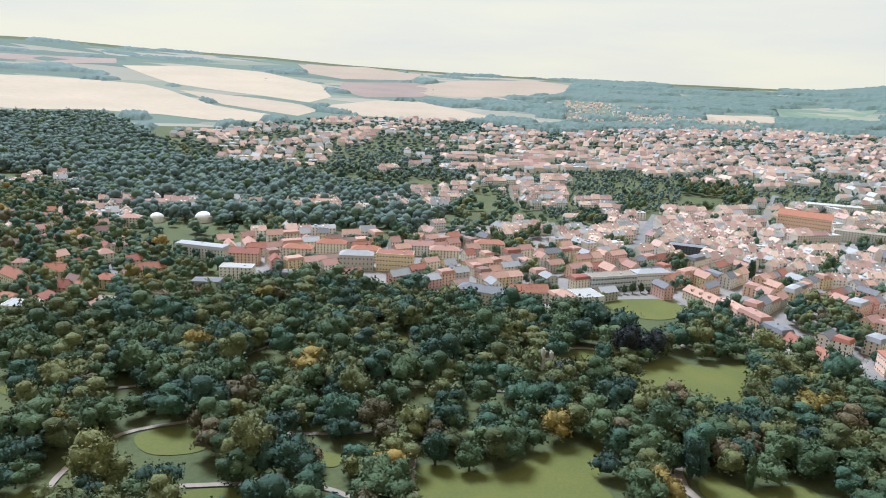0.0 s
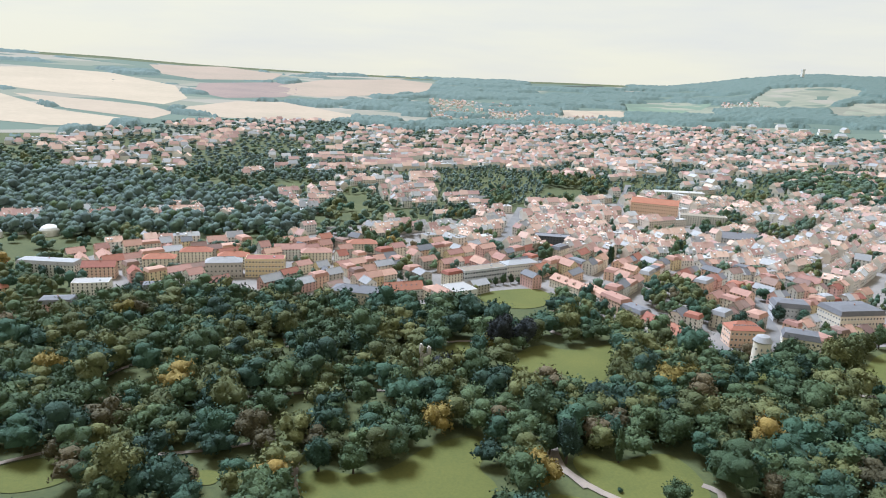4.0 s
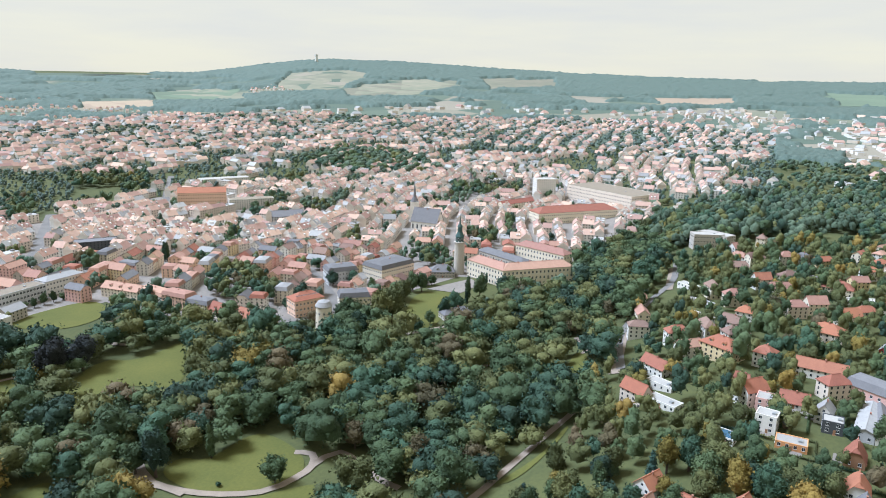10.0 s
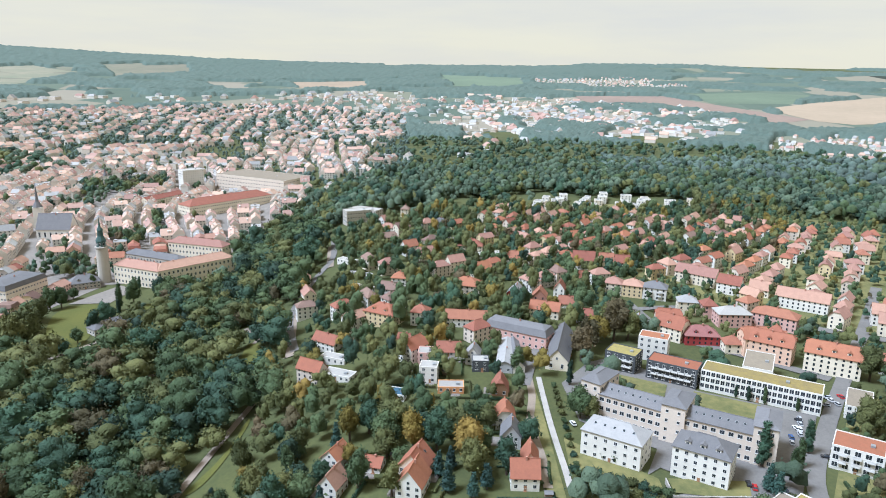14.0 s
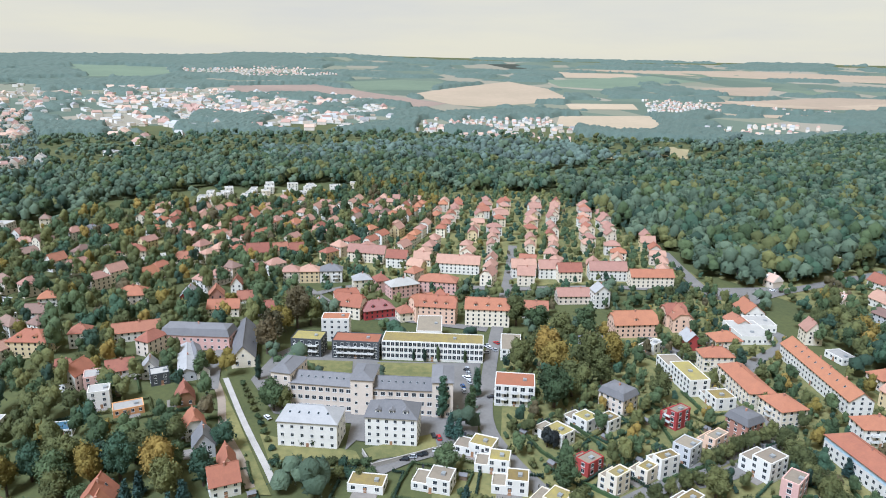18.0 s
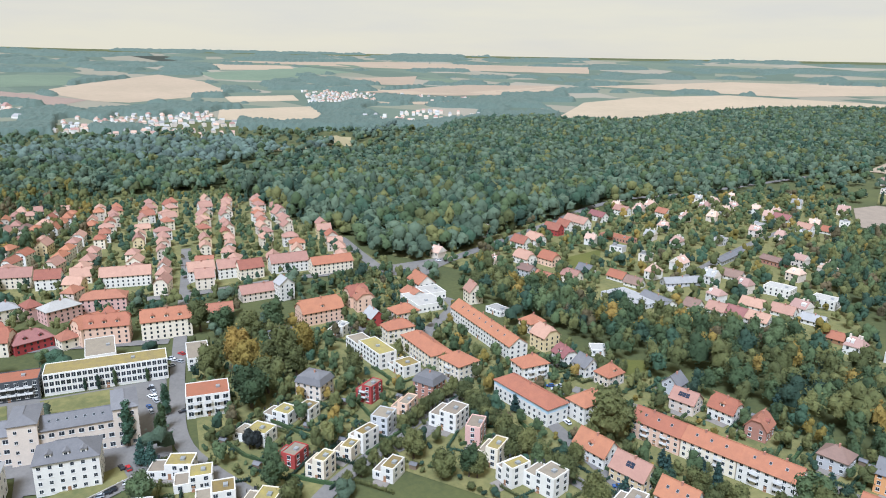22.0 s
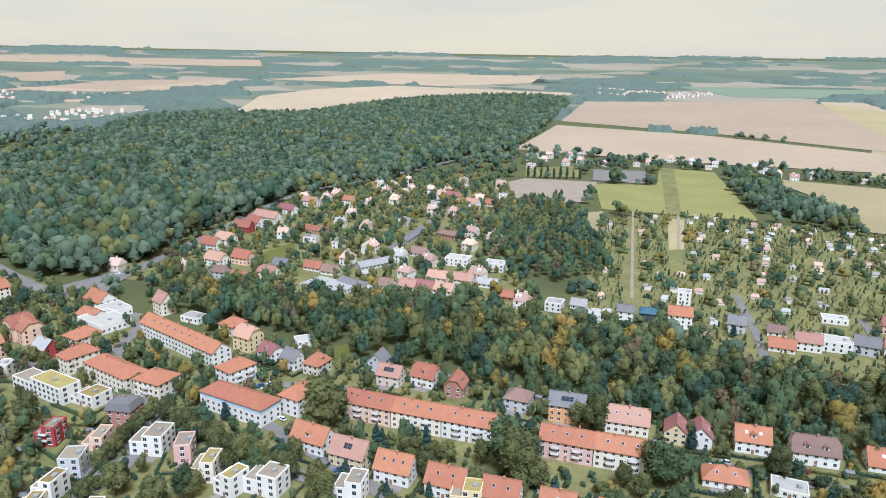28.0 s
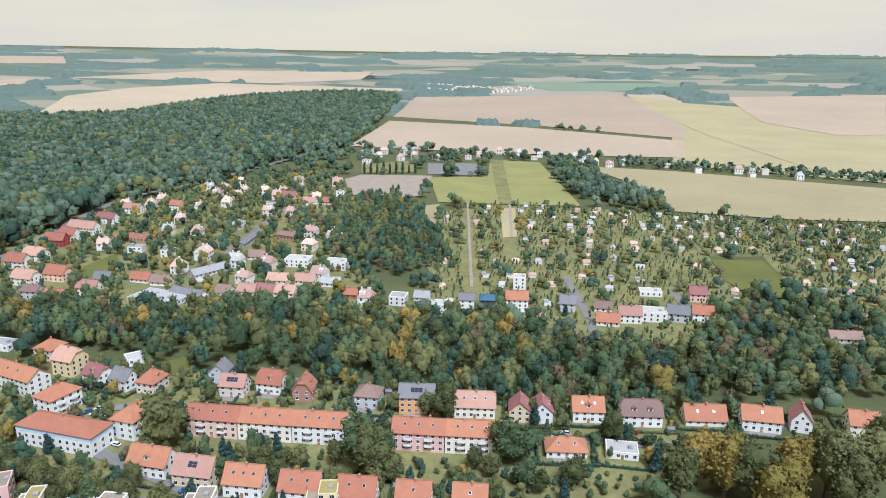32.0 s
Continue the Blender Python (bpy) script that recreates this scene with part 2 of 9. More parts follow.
def sheet(name, pts, material, lift=0.3, label="", category="", kind="structure", clear=True, cell=25.0, reach=(), rounded=False):
    """A flat patch that lies on the land, given by its outline."""
    if rounded:
        for _ in range(3):
            pts = [tuple(p[k] * (1 - u) + q[k] * u for k in (0, 1)) for p, q in zip(pts, list(pts[1:]) + [pts[0]]) for u in (.25, .75)]
    bm = bmesh.new()
    vs = [bm.verts.new((a, b, 0)) for a, b in pts]
    bm.faces.new(vs)
    xs, ys = [p[0] for p in pts], [p[1] for p in pts]
    far = min(math.hypot(*p) for p in pts)
    cell = max(cell, far * 0.05, (max(xs) - min(xs)) / 40, (max(ys) - min(ys)) / 40)
    for lo, hi, axis in ((min(xs), max(xs), (1, 0, 0)), (min(ys), max(ys), (0, 1, 0))):
        for i in range(1, int((hi - lo) / cell) + 1):
            q = lo + i * cell
            bmesh.ops.bisect_plane(bm, geom=bm.verts[:] + bm.edges[:] + bm.faces[:], plane_co=(q * axis[0], q * axis[1], 0), plane_no=axis)
    bm.verts.ensure_lookup_table()
    zs = ground_z(np.array([v.co.x for v in bm.verts]), np.array([v.co.y for v in bm.verts]))
    for v, z in zip(bm.verts, zs):
        v.co.z = z + lift
    for f in bm.faces:
        if f.normal.z < 0:
            f.normal_flip()
    me = bpy.data.meshes.new(name)
    bm.to_mesh(me)
    bm.free()
    me.materials.append(material)
    if clear:
        CLEAR.append(list(pts))
        for k in reach:
            CLEAR.append([(a * k, b * k) for a, b in pts])
    return tagged(new(name, me), label, category, "", kind)


def strip(name, pts, width, material, lift=0.4, label="", category="", clear=2.0, kind="structure", open_to=()):
    """A road or path along a line of plan points, rounded between them."""
    line = []
    ext = [pts[0]] + list(pts) + [pts[-1]]
    for p0, p1, p2, p3 in zip(ext, ext[1:], ext[2:], ext[3:]):
        n = max(2, int(math.dist(p1, p2) / 7))
        for i in range(n):
            u = i / n
            line.append([0.5 * (2 * b + (c - a) * u + (2 * a - 5 * b + 4 * c - d) * u * u + (3 * b - a - 3 * c + d) * u ** 3) for a, b, c, d in zip(p0, p1, p2, p3)])
    line.append(list(pts[-1]))
    L = np.array(line)
    T = np.gradient(L, axis=0)
    T /= np.linalg.norm(T, axis=1)[:, None] + 1e-9
    N = np.stack([-T[:, 1], T[:, 0]], 1) * width / 2
    s = Solid()
    A, B = L + N, L - N
    za, zb = ground_z(A[:, 0], A[:, 1]) + lift, ground_z(B[:, 0], B[:, 1]) + lift
    s.v = [(*a, z) for a, z in zip(A.tolist(), za.tolist())] + [(*b, z) for b, z in zip(B.tolist(), zb.tolist())]
    k = len(L)
    s.f = [(i, k + i, k + i + 1, i + 1) for i in range(k - 1)]
    s.m = [0] * (k - 1)
    for p in L[::2]:
        TAKEN.append((p[0], p[1], width / 2 + clear))
        FOOT.append((p[0], p[1], width / 2 + 1.2))
        for k in open_to:
            TAKEN.append((p[0] * k, p[1] * k, width / 2 + 3))
    return tagged(new(name, s.mesh(name, [material])), label, category, "", kind)


# the land, one sheet from under the camera to the horizon
rings = np.concatenate([[0.0], np.geomspace(60, RIM, 120)])
turns = np.radians(np.arange(0, 360, 1.25))
gx, gy = np.outer(rings[1:], np.sin(turns)), np.outer(rings[1:], np.cos(turns))
gz = ground_z(gx, gy)
land = Solid()
land.v = [(0, 0, float(ground_z(0, 0)))] + np.stack([gx.ravel(), gy.ravel(), gz.ravel()], 1).tolist()
kt = len(turns)
land.f = [(0, 1 + (j + 1) % kt, 1 + j) for j in range(kt)]
for i in range(len(rings) - 2):
    land.f += [(1 + i * kt + j, 1 + i * kt + (j + 1) % kt, 1 + (i + 1) * kt + (j + 1) % kt, 1 + (i + 1) * kt + j) for j in range(kt)]
land.m = [0] * len(land.f)
ground = tagged(new("ground", land.mesh("ground", [SOIL])), "green land with soil, reaching to the horizon", "ground", "", "structure")
for p in ground.data.polygons:
    p.use_smooth = True

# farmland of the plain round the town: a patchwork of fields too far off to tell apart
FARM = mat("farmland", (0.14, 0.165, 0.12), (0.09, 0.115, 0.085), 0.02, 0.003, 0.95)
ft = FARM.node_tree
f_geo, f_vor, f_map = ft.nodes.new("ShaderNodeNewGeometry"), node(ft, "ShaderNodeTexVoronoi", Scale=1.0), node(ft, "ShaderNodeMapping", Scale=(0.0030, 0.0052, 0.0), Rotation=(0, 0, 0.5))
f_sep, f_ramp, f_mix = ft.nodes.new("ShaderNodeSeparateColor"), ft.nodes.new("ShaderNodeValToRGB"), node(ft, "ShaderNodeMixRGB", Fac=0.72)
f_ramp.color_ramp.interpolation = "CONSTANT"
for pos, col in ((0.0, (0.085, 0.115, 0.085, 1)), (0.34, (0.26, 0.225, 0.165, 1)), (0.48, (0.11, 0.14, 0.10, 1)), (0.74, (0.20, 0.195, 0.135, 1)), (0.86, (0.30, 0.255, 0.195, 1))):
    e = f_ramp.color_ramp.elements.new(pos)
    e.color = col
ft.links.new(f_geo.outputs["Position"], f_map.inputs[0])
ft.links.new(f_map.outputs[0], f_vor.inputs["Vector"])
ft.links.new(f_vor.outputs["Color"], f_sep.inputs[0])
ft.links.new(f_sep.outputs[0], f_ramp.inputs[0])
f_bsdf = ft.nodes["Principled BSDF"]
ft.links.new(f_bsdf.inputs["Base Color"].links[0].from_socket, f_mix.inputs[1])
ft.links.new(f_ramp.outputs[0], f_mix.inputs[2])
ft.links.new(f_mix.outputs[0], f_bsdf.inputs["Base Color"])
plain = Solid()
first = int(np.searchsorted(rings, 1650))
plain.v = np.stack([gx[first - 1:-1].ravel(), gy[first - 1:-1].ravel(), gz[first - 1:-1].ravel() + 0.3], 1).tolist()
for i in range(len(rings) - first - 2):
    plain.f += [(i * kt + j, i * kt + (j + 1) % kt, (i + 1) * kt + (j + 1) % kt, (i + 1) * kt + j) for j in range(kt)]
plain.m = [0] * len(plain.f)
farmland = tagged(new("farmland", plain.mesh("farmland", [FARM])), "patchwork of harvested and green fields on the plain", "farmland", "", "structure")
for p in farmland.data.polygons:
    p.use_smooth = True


# trees
def ball(k):
    """An icosphere's vertices and triangles, k times divided."""
    bm = bmesh.new()
    bmesh.ops.create_icosphere(bm, subdivisions=k, radius=1)
    v = np.array([q.co[:] for q in bm.verts])
    f = np.array([[q.index for q in t.verts] for t in bm.faces])
    bm.free()
    return v, f


BALLS = {}
for k in (1, 2):
    bv, bf = ball(k)
    BALLS[k] = bv, bf[bv[bf].mean(1)[:, 2] > -0.62]


def crown_arrays(rng, height, radius, lobes, leaves, leaf, k=2, shape="round"):
    """Vertices and triangles of a crown: boughs of foliage round a stem, each swollen into puffs, and leaf sprays standing out of them all."""
    bv, bf = BALLS[k]
    V, T, out, n = [], [], [], 0
    for i in range(lobes):
        u = (i + .5) / lobes
        a = i * 2.4 + rng.uniform(-.5, .5)
        if shape == "poplar":
            c, sx, sz = (radius * .25 * math.cos(a), radius * .25 * math.sin(a), height * (.14 + .78 * u)), radius * (.85 - .55 * abs(u - .35)), height * .17
        elif shape == "fir":
            c, sx, sz = (radius * .12 * math.cos(a), radius * .12 * math.sin(a), height * (.14 + .78 * u)), radius * (1.05 - u * .95), height * .10
        else:
            ring = math.sqrt(max(.06, 1 - (1.55 * u - .62) ** 2)) * (rng.uniform(.42, .68) if lobes > 2 else .25)
            c = (radius * ring * math.cos(a), radius * ring * math.sin(a), height * (.28 + .54 * u + rng.uniform(-.04, .04)))
            sx = radius * rng.uniform(.46, .66) * (1 if lobes > 3 else 1.4)
            if i == 0 and lobes > 3:
                c, sx = (0, 0, height * .5), radius * .86
            sz = sx * rng.uniform(.78, 1.0) * (height / radius / 2.25)
        d = rng.normal(size=(9, 3))
        d[:, 2] = d[:, 2] * .8 + .3
        d /= np.linalg.norm(d, axis=1)[:, None]
        away = np.arccos(np.clip(bv @ d.T, -1, 1)) / rng.uniform(.55, .95, 9)
        swell = .74 + .26 * np.clip(1 - away ** 2, 0, 1).max(1) + rng.uniform(-.10, .10, len(bv))
        V.append(bv * swell[:, None] * (sx, sx, sz) + c)
        T.append(bf + n)
        out.append(bv)
        n += len(bv)
    V, T, out = np.concatenate(V), np.concatenate(T), np.concatenate(out)
    m = int(lobes * leaves)
    i = rng.choice(np.flatnonzero((out[:, 2] > -.5) & ((out[:, :2] * V[:, :2]).sum(1) > -radius * .12)), m)
    o = out[i] * .8 + rng.normal(size=(m, 3)) * .75
    o /= np.linalg.norm(o, axis=1)[:, None] + 1e-9
    q = leaf * rng.uniform(.45, 1.2, (m, 1))
    p = V[i] + rng.normal(size=(m, 3)) * radius * .10 + out[i] * q * .25
    e1 = np.cross(o, rng.normal(size=(m, 3)))
    e1 /= np.linalg.norm(e1, axis=1)[:, None] + 1e-9
    e2 = np.cross(o, e1)
    L = np.stack([p - e1 * q * .6 - e2 * q * .4, p + e1 * q * .6 - e2 * q * .4, p + e2 * q * .7], 1).reshape(-1, 3)
    return np.concatenate([V, L]), np.concatenate([T, np.arange(m * 3).reshape(-1, 3) + n])


def tri_mesh(name, V, T, mats, index=None, smooth=False):
    me = bpy.data.meshes.new(name)
    me.vertices.add(len(V))
    me.vertices.foreach_set("co", np.asarray(V, np.float32).ravel())
    me.loops.add(T.size)
    me.loops.foreach_set("vertex_index", T.astype(np.int32).ravel())
    me.polygons.add(len(T))
    me.polygons.foreach_set("loop_start", np.arange(0, T.size, 3, dtype=np.int32))
    me.polygons.foreach_set("use_smooth", np.ones(len(T), bool))
    for m in mats:
        me.materials.append(m)
    if index is not None:
        me.polygons.foreach_set("material_index", np.asarray(index, np.int32))
    me.update(calc_edges=True)
    return me


rng = np.random.default_rng(7)
TREE_WORDS = {MID: "broad green deciduous tree", DARK: "dark green deciduous tree", OLIVE: "olive-green deciduous tree", YELLOW: "yellowing autumn tree",
              RUSSET: "russet-brown autumn tree", COPPER: "dark copper beech tree", FIR: "blue-green conifer"}


def tree_kind(shape, hue, height, radius, lobes=7, leaves=190, leaf=1.0):
    V, T = crown_arrays(rng, height, radius, lobes, leaves, leaf, 2, shape)
    crown = tri_mesh("crown", V, T, [LEAF[hue]])
    s = Solid()
    r = height * 0.02 + 0.08
    s.drum(0, 0, -0.6, height * 0.35, r * 1.5, r, 8).drum(0, 0, height * 0.35, height * 0.8, r, r * 0.3, 6)
    for i in range(5):
        a, z = i * 1.3, height * (0.25 + 0.07 * i)
        p, q = Vector((0, 0, z)), Vector((math.cos(a) * radius * 0.6, math.sin(a) * radius * 0.6, z + height * 0.2))
        o = Vector((-math.sin(a), math.cos(a), 0)) * r * 0.4
        s.hull([p + o, p - o, p + Vector((0, 0, r))], [q + o * 0.3, q - o * 0.3, q + Vector((0, 0, r * 0.3))])
    return crown, s.mesh("trunk", [BARK])


KINDS = {}
for hue in range(6):
    KINDS[hue] = [tree_kind("round", hue, 18, 6.6), tree_kind("round", hue, 21, 6.0, 9), tree_kind("round", hue, 16, 7.0, 6), tree_kind("round", hue, 19.5, 5.2, 6)]
KINDS[FIR] = [tree_kind("fir", FIR, 15, 3.4, 8, 110, 0.8), tree_kind("fir", FIR, 12, 3.0, 7, 110, 0.8)]
KINDS["poplar"] = [tree_kind("poplar", DARK, 20, 2.6, 8, 120, 0.8), tree_kind("poplar", MID, 18, 2.4, 8, 120, 0.8)]
KINDS["bush"] = [tree_kind("round", h, 4.0, 2.2, 4, 90, 0.55) for h in (MID, OLIVE, DARK)]


def tree(x, y, hue=MID, size=1.0, where="in the park", group="park trees", words=""):
    pick = KINDS[hue][int(rng.integers(len(KINDS[hue])))]
    label = (words or TREE_WORDS.get(hue, "slim columnar poplar" if hue == "poplar" else "low round shrub")) + " " + where
    category = "shrub" if hue == "bush" else "tree"
    ob = thing("shrub" if hue == "bush" else "conifer" if hue == FIR else "tree", label, category, x, y, float(rng.uniform(0, 360)), group)
    g = size * float(rng.uniform(0.88, 1.12))
    ob.scale = (g, g, g * float(rng.uniform(0.9, 1.12)))
    part("trunk", pick[1], None, ob)
    part("crown", pick[0], None, ob)
    TAKEN.append((x, y, 2.5 * size))
    return ob


def free(X, Y, pad=0.0):
    ok = np.ones(len(X), bool)
    for c in CLEAR:
        ok &= ~inside(c, X, Y)
    if TAKEN:
        t = np.array(TAKEN)
        for i in range(0, len(X), 400):
            dx = X[i:i + 400, None] - t[None, :, 0]
            dy = Y[i:i + 400, None] - t[None, :, 1]
            ok[i:i + 400] &= ~((dx * dx + dy * dy) < (t[None, :, 2] + pad) ** 2).any(1)
    return ok


def spread(outline, gap, seed, pad=0.0, jitter=0.42):
    """Points over an outline in a loosened grid, off roads, lawns and houses."""
    g = np.random.default_rng(seed)
    xs, ys = [p[0] for p in outline], [p[1] for p in outline]
    X, Y = np.meshgrid(np.arange(min(xs), max(xs), gap), np.arange(min(ys), max(ys), gap * 0.87))
    X = X + (np.arange(X.shape[0]) % 2)[:, None] * gap / 2
    X, Y = (X + g.uniform(-jitter, jitter, X.shape) * gap).ravel(), (Y + g.uniform(-jitter, jitter, Y.shape) * gap).ravel()
    k = inside(outline, X, Y)
    X, Y = X[k], Y[k]
    k = free(X, Y, pad)
    return X[k], Y[k]


def woods(name, outline, gap, seed, hues, size=(0.8, 1.15), lobes=4, leaves=20, leaf=1.1, label="", pts=None, k=1, flat=1.0, fine=99999.0):
    """A stand of trees too many to count, as one mesh of crowns."""
    g = np.random.default_rng(seed)
    X, Y = pts if pts is not None else spread(outline, gap, seed, 1.0)
    proto = [crown_arrays(g, 19 * flat * g.uniform(.85, 1.15), gap * g.uniform(.5, .7), lobes, leaves, leaf, k) for _ in range(6)]
    plain = [crown_arrays(g, 17 * flat * g.uniform(.85, 1.15), gap * g.uniform(.6, .76), 2, 8, leaf * 1.3, 1) for _ in range(6)]
    Z = ground_z(X, Y)
    Vs, Ts, Ms, Ns, n = [], [], [], [], 0
    hue = g.choice(len(hues), len(X), p=[h[1] for h in hues])
    for x, y, z, h in zip(X, Y, Z, hue):
        V, T = (proto if x * x + y * y < fine * fine else plain)[int(g.integers(6))]
        a, s = g.uniform(0, 6.28), g.uniform(*size)
        c, q = math.cos(a) * s, math.sin(a) * s
        W = np.stack([V[:, 0] * c - V[:, 1] * q + x, V[:, 0] * q + V[:, 1] * c + y, V[:, 2] * s * g.uniform(0.85, 1.15) + z], 1)
        Vs.append(W)
        Ts.append(T + n)
        Ms.append(np.full(len(T), h))
        Ns.append(np.full(len(V), g.random(), np.float32))
        n += len(V)
    if not Vs:
        return None
    me = tri_mesh(name, np.concatenate(Vs), np.concatenate(Ts), [LEAF[h[0]] for h in hues], np.concatenate(Ms))
    me.attributes.new("tone", "FLOAT", "POINT").data.foreach_set("value", np.concatenate(Ns))
    return tagged(new(name, me), label, "woodland", "", "stuff")


# houses
def window_mesh():
    s = Solid().box(-.5, -.05, 0, .5, .05, 1, 0).box(-.58, -.14, -.08, .58, .04, 0, 0)
    for x0, x1 in ((-.45, -.02), (.02, .45)):
        s.face([(x0, -.056, .07), (x1, -.056, .07), (x1, -.056, .93), (x0, -.056, .93)], 1)
    return s.mesh("window", [FRAME, GLASS])


def skylight_mesh():
    s = Solid().box(-.5, -.06, -.6, .5, .06, .6, 0)
    s.face([(-.42, -.075, -.5), (.42, -.075, -.5), (.42, -.075, .5), (-.42, -.075, .5)], 1)
    return s.mesh("roof_window", [METAL, GLASS])


WIN, SKYLIGHT = window_mesh(), skylight_mesh()
DOOR = Solid().box(-.55, -.08, 0, .55, .05, 2.1).box(-.7, -.5, -.3, .7, 0, 0.02).mesh("door", [WALL["wood"]])


def roof_solid(w, d, h, rh, kind, over=0.5, t=0.22):
    """The roof's skin with its eaves; the ridge runs along x."""
    s = Solid()
    a, b = w / 2 + over, d / 2 + over
    drop = rh / (d / 2) * over if kind in ("gable", "half") else 0
    if kind in ("gable", "half"):
        z = h - drop
        k = d * 0.16 if kind == "half" else 0
        for y in (-1, 1):
            low = [(-a, y * b, z), (a, y * b, z), (a - k * 0, 0, h + rh), (-a + k * 0, 0, h + rh)]
            if kind == "half":
                low = [(-a, y * b, z), (a, y * b, z), (a, y * b * .38, h + rh * .62), (a - k, 0, h + rh), (-a + k, 0, h + rh), (-a, y * b * .38, h + rh * .62)]
            s.hull(low, [(p[0], p[1], p[2] + t) for p in low])
        if kind == "half":
            for x in (-1, 1):
                tri = [(x * a, -b * .38, h + rh * .62), (x * a, b * .38, h + rh * .62), (x * (a - k), 0, h + rh)]
                s.hull(tri, [(p[0], p[1], p[2] + t) for p in tri])
        s.box(-a, -.16, h + rh + t * .7, a, .16, h + rh + t * 1.5)
    elif kind == "hip":
        k = min(d / 2, w * 0.42)
        low = [(-a, -b, h), (a, -b, h), (a, b, h), (-a, b, h)]
        s.hull(low, [(p[0], p[1], h + t) for p in low])
        n = [(-a, -b, h + t), (a, -b, h + t), (a, b, h + t), (-a, b, h + t)]
        r0, r1 = (-w / 2 + k, 0, h + rh), (w / 2 - k, 0, h + rh)
        s.face([n[0], n[1], r1, r0]).face([n[1], n[2], r1]).face([n[2], n[3], r0, r1]).face([n[3], n[0], r0])
        s.box(r0[0], -.16, h + rh - .1, r1[0], .16, h + rh + .14)
    elif kind == "mansard":
        low = [(-a, -b, h), (a, -b, h), (a, b, h), (-a, b, h)]
        i = rh * 0.32
        mid = [(-a + i, -b + i, h + rh * .72), (a - i, -b + i, h + rh * .72), (a - i, b - i, h + rh * .72), (-a + i, b - i, h + rh * .72)]
        s.hull(low, mid)
        k = d * .3
        top = [(-a + i + k, -.4, h + rh), (a - i - k, -.4, h + rh), (a - i - k, .4, h + rh), (-a + i + k, .4, h + rh)]
        s.hull(mid, top)
    elif kind == "pyramid":
        low = [(-a, -b, h), (a, -b, h), (a, b, h), (-a, b, h)]
        s.hull(low, [(p[0] * .03, p[1] * .03, h + rh) for p in low])
    return s


def openings(ob, w, d, floors, z0, fh, ww, wh, gap, sides="fblr", low=None, proto=None):
    """Rows of windows on the sides of a house: f front, b back, l and r ends."""
    me = proto or WIN
    for side in sides:
        length = w if side in "fb" else d
        n = max(1, int((length - 0.8) / gap))
        if side in "lr" and length < 5:
            n = 1
        for fl in range(floors):
            for i in range(n):
                u = (i + 0.5) / n * length - length / 2
                z = z0 + fl * fh
                if low is not None and fl == floors - 1 and (side == "l" or (side == "f" and u < low) or (side == "b" and -u < low)):
                    continue
                m = {"f": pose(u, -d / 2, z), "b": pose(-u, d / 2, z, 0, 0, 180), "l": pose(-w / 2, -u, z, 0, 0, -90), "r": pose(w / 2, u, z, 0, 0, 90)}[side]
                part("window", me, None, ob, "", m @ Matrix.Diagonal((ww, 1, wh, 1)))


def far_openings(w, d, floors, z0, fh, gap, sides=(0, 1, 2, 3)):
    s = Solid()
    for side in sides:
        length, off = (w, d / 2) if side % 2 == 0 else (d, w / 2)
        c, q = math.cos(side * math.pi / 2), math.sin(side * math.pi / 2)
        n = max(1, int((length - 0.8) / gap))
        for fl in range(floors):
            for i in range(n):
                u, z = (i + .5) / n * length - length / 2, z0 + fl * fh
                s.face([(c * a + q * (off + .05), q * a - c * (off + .05), b) for a, b in ((u - .5, z), (u + .5, z), (u + .5, z + 1.4), (u - .5, z + 1.4))])
    return s


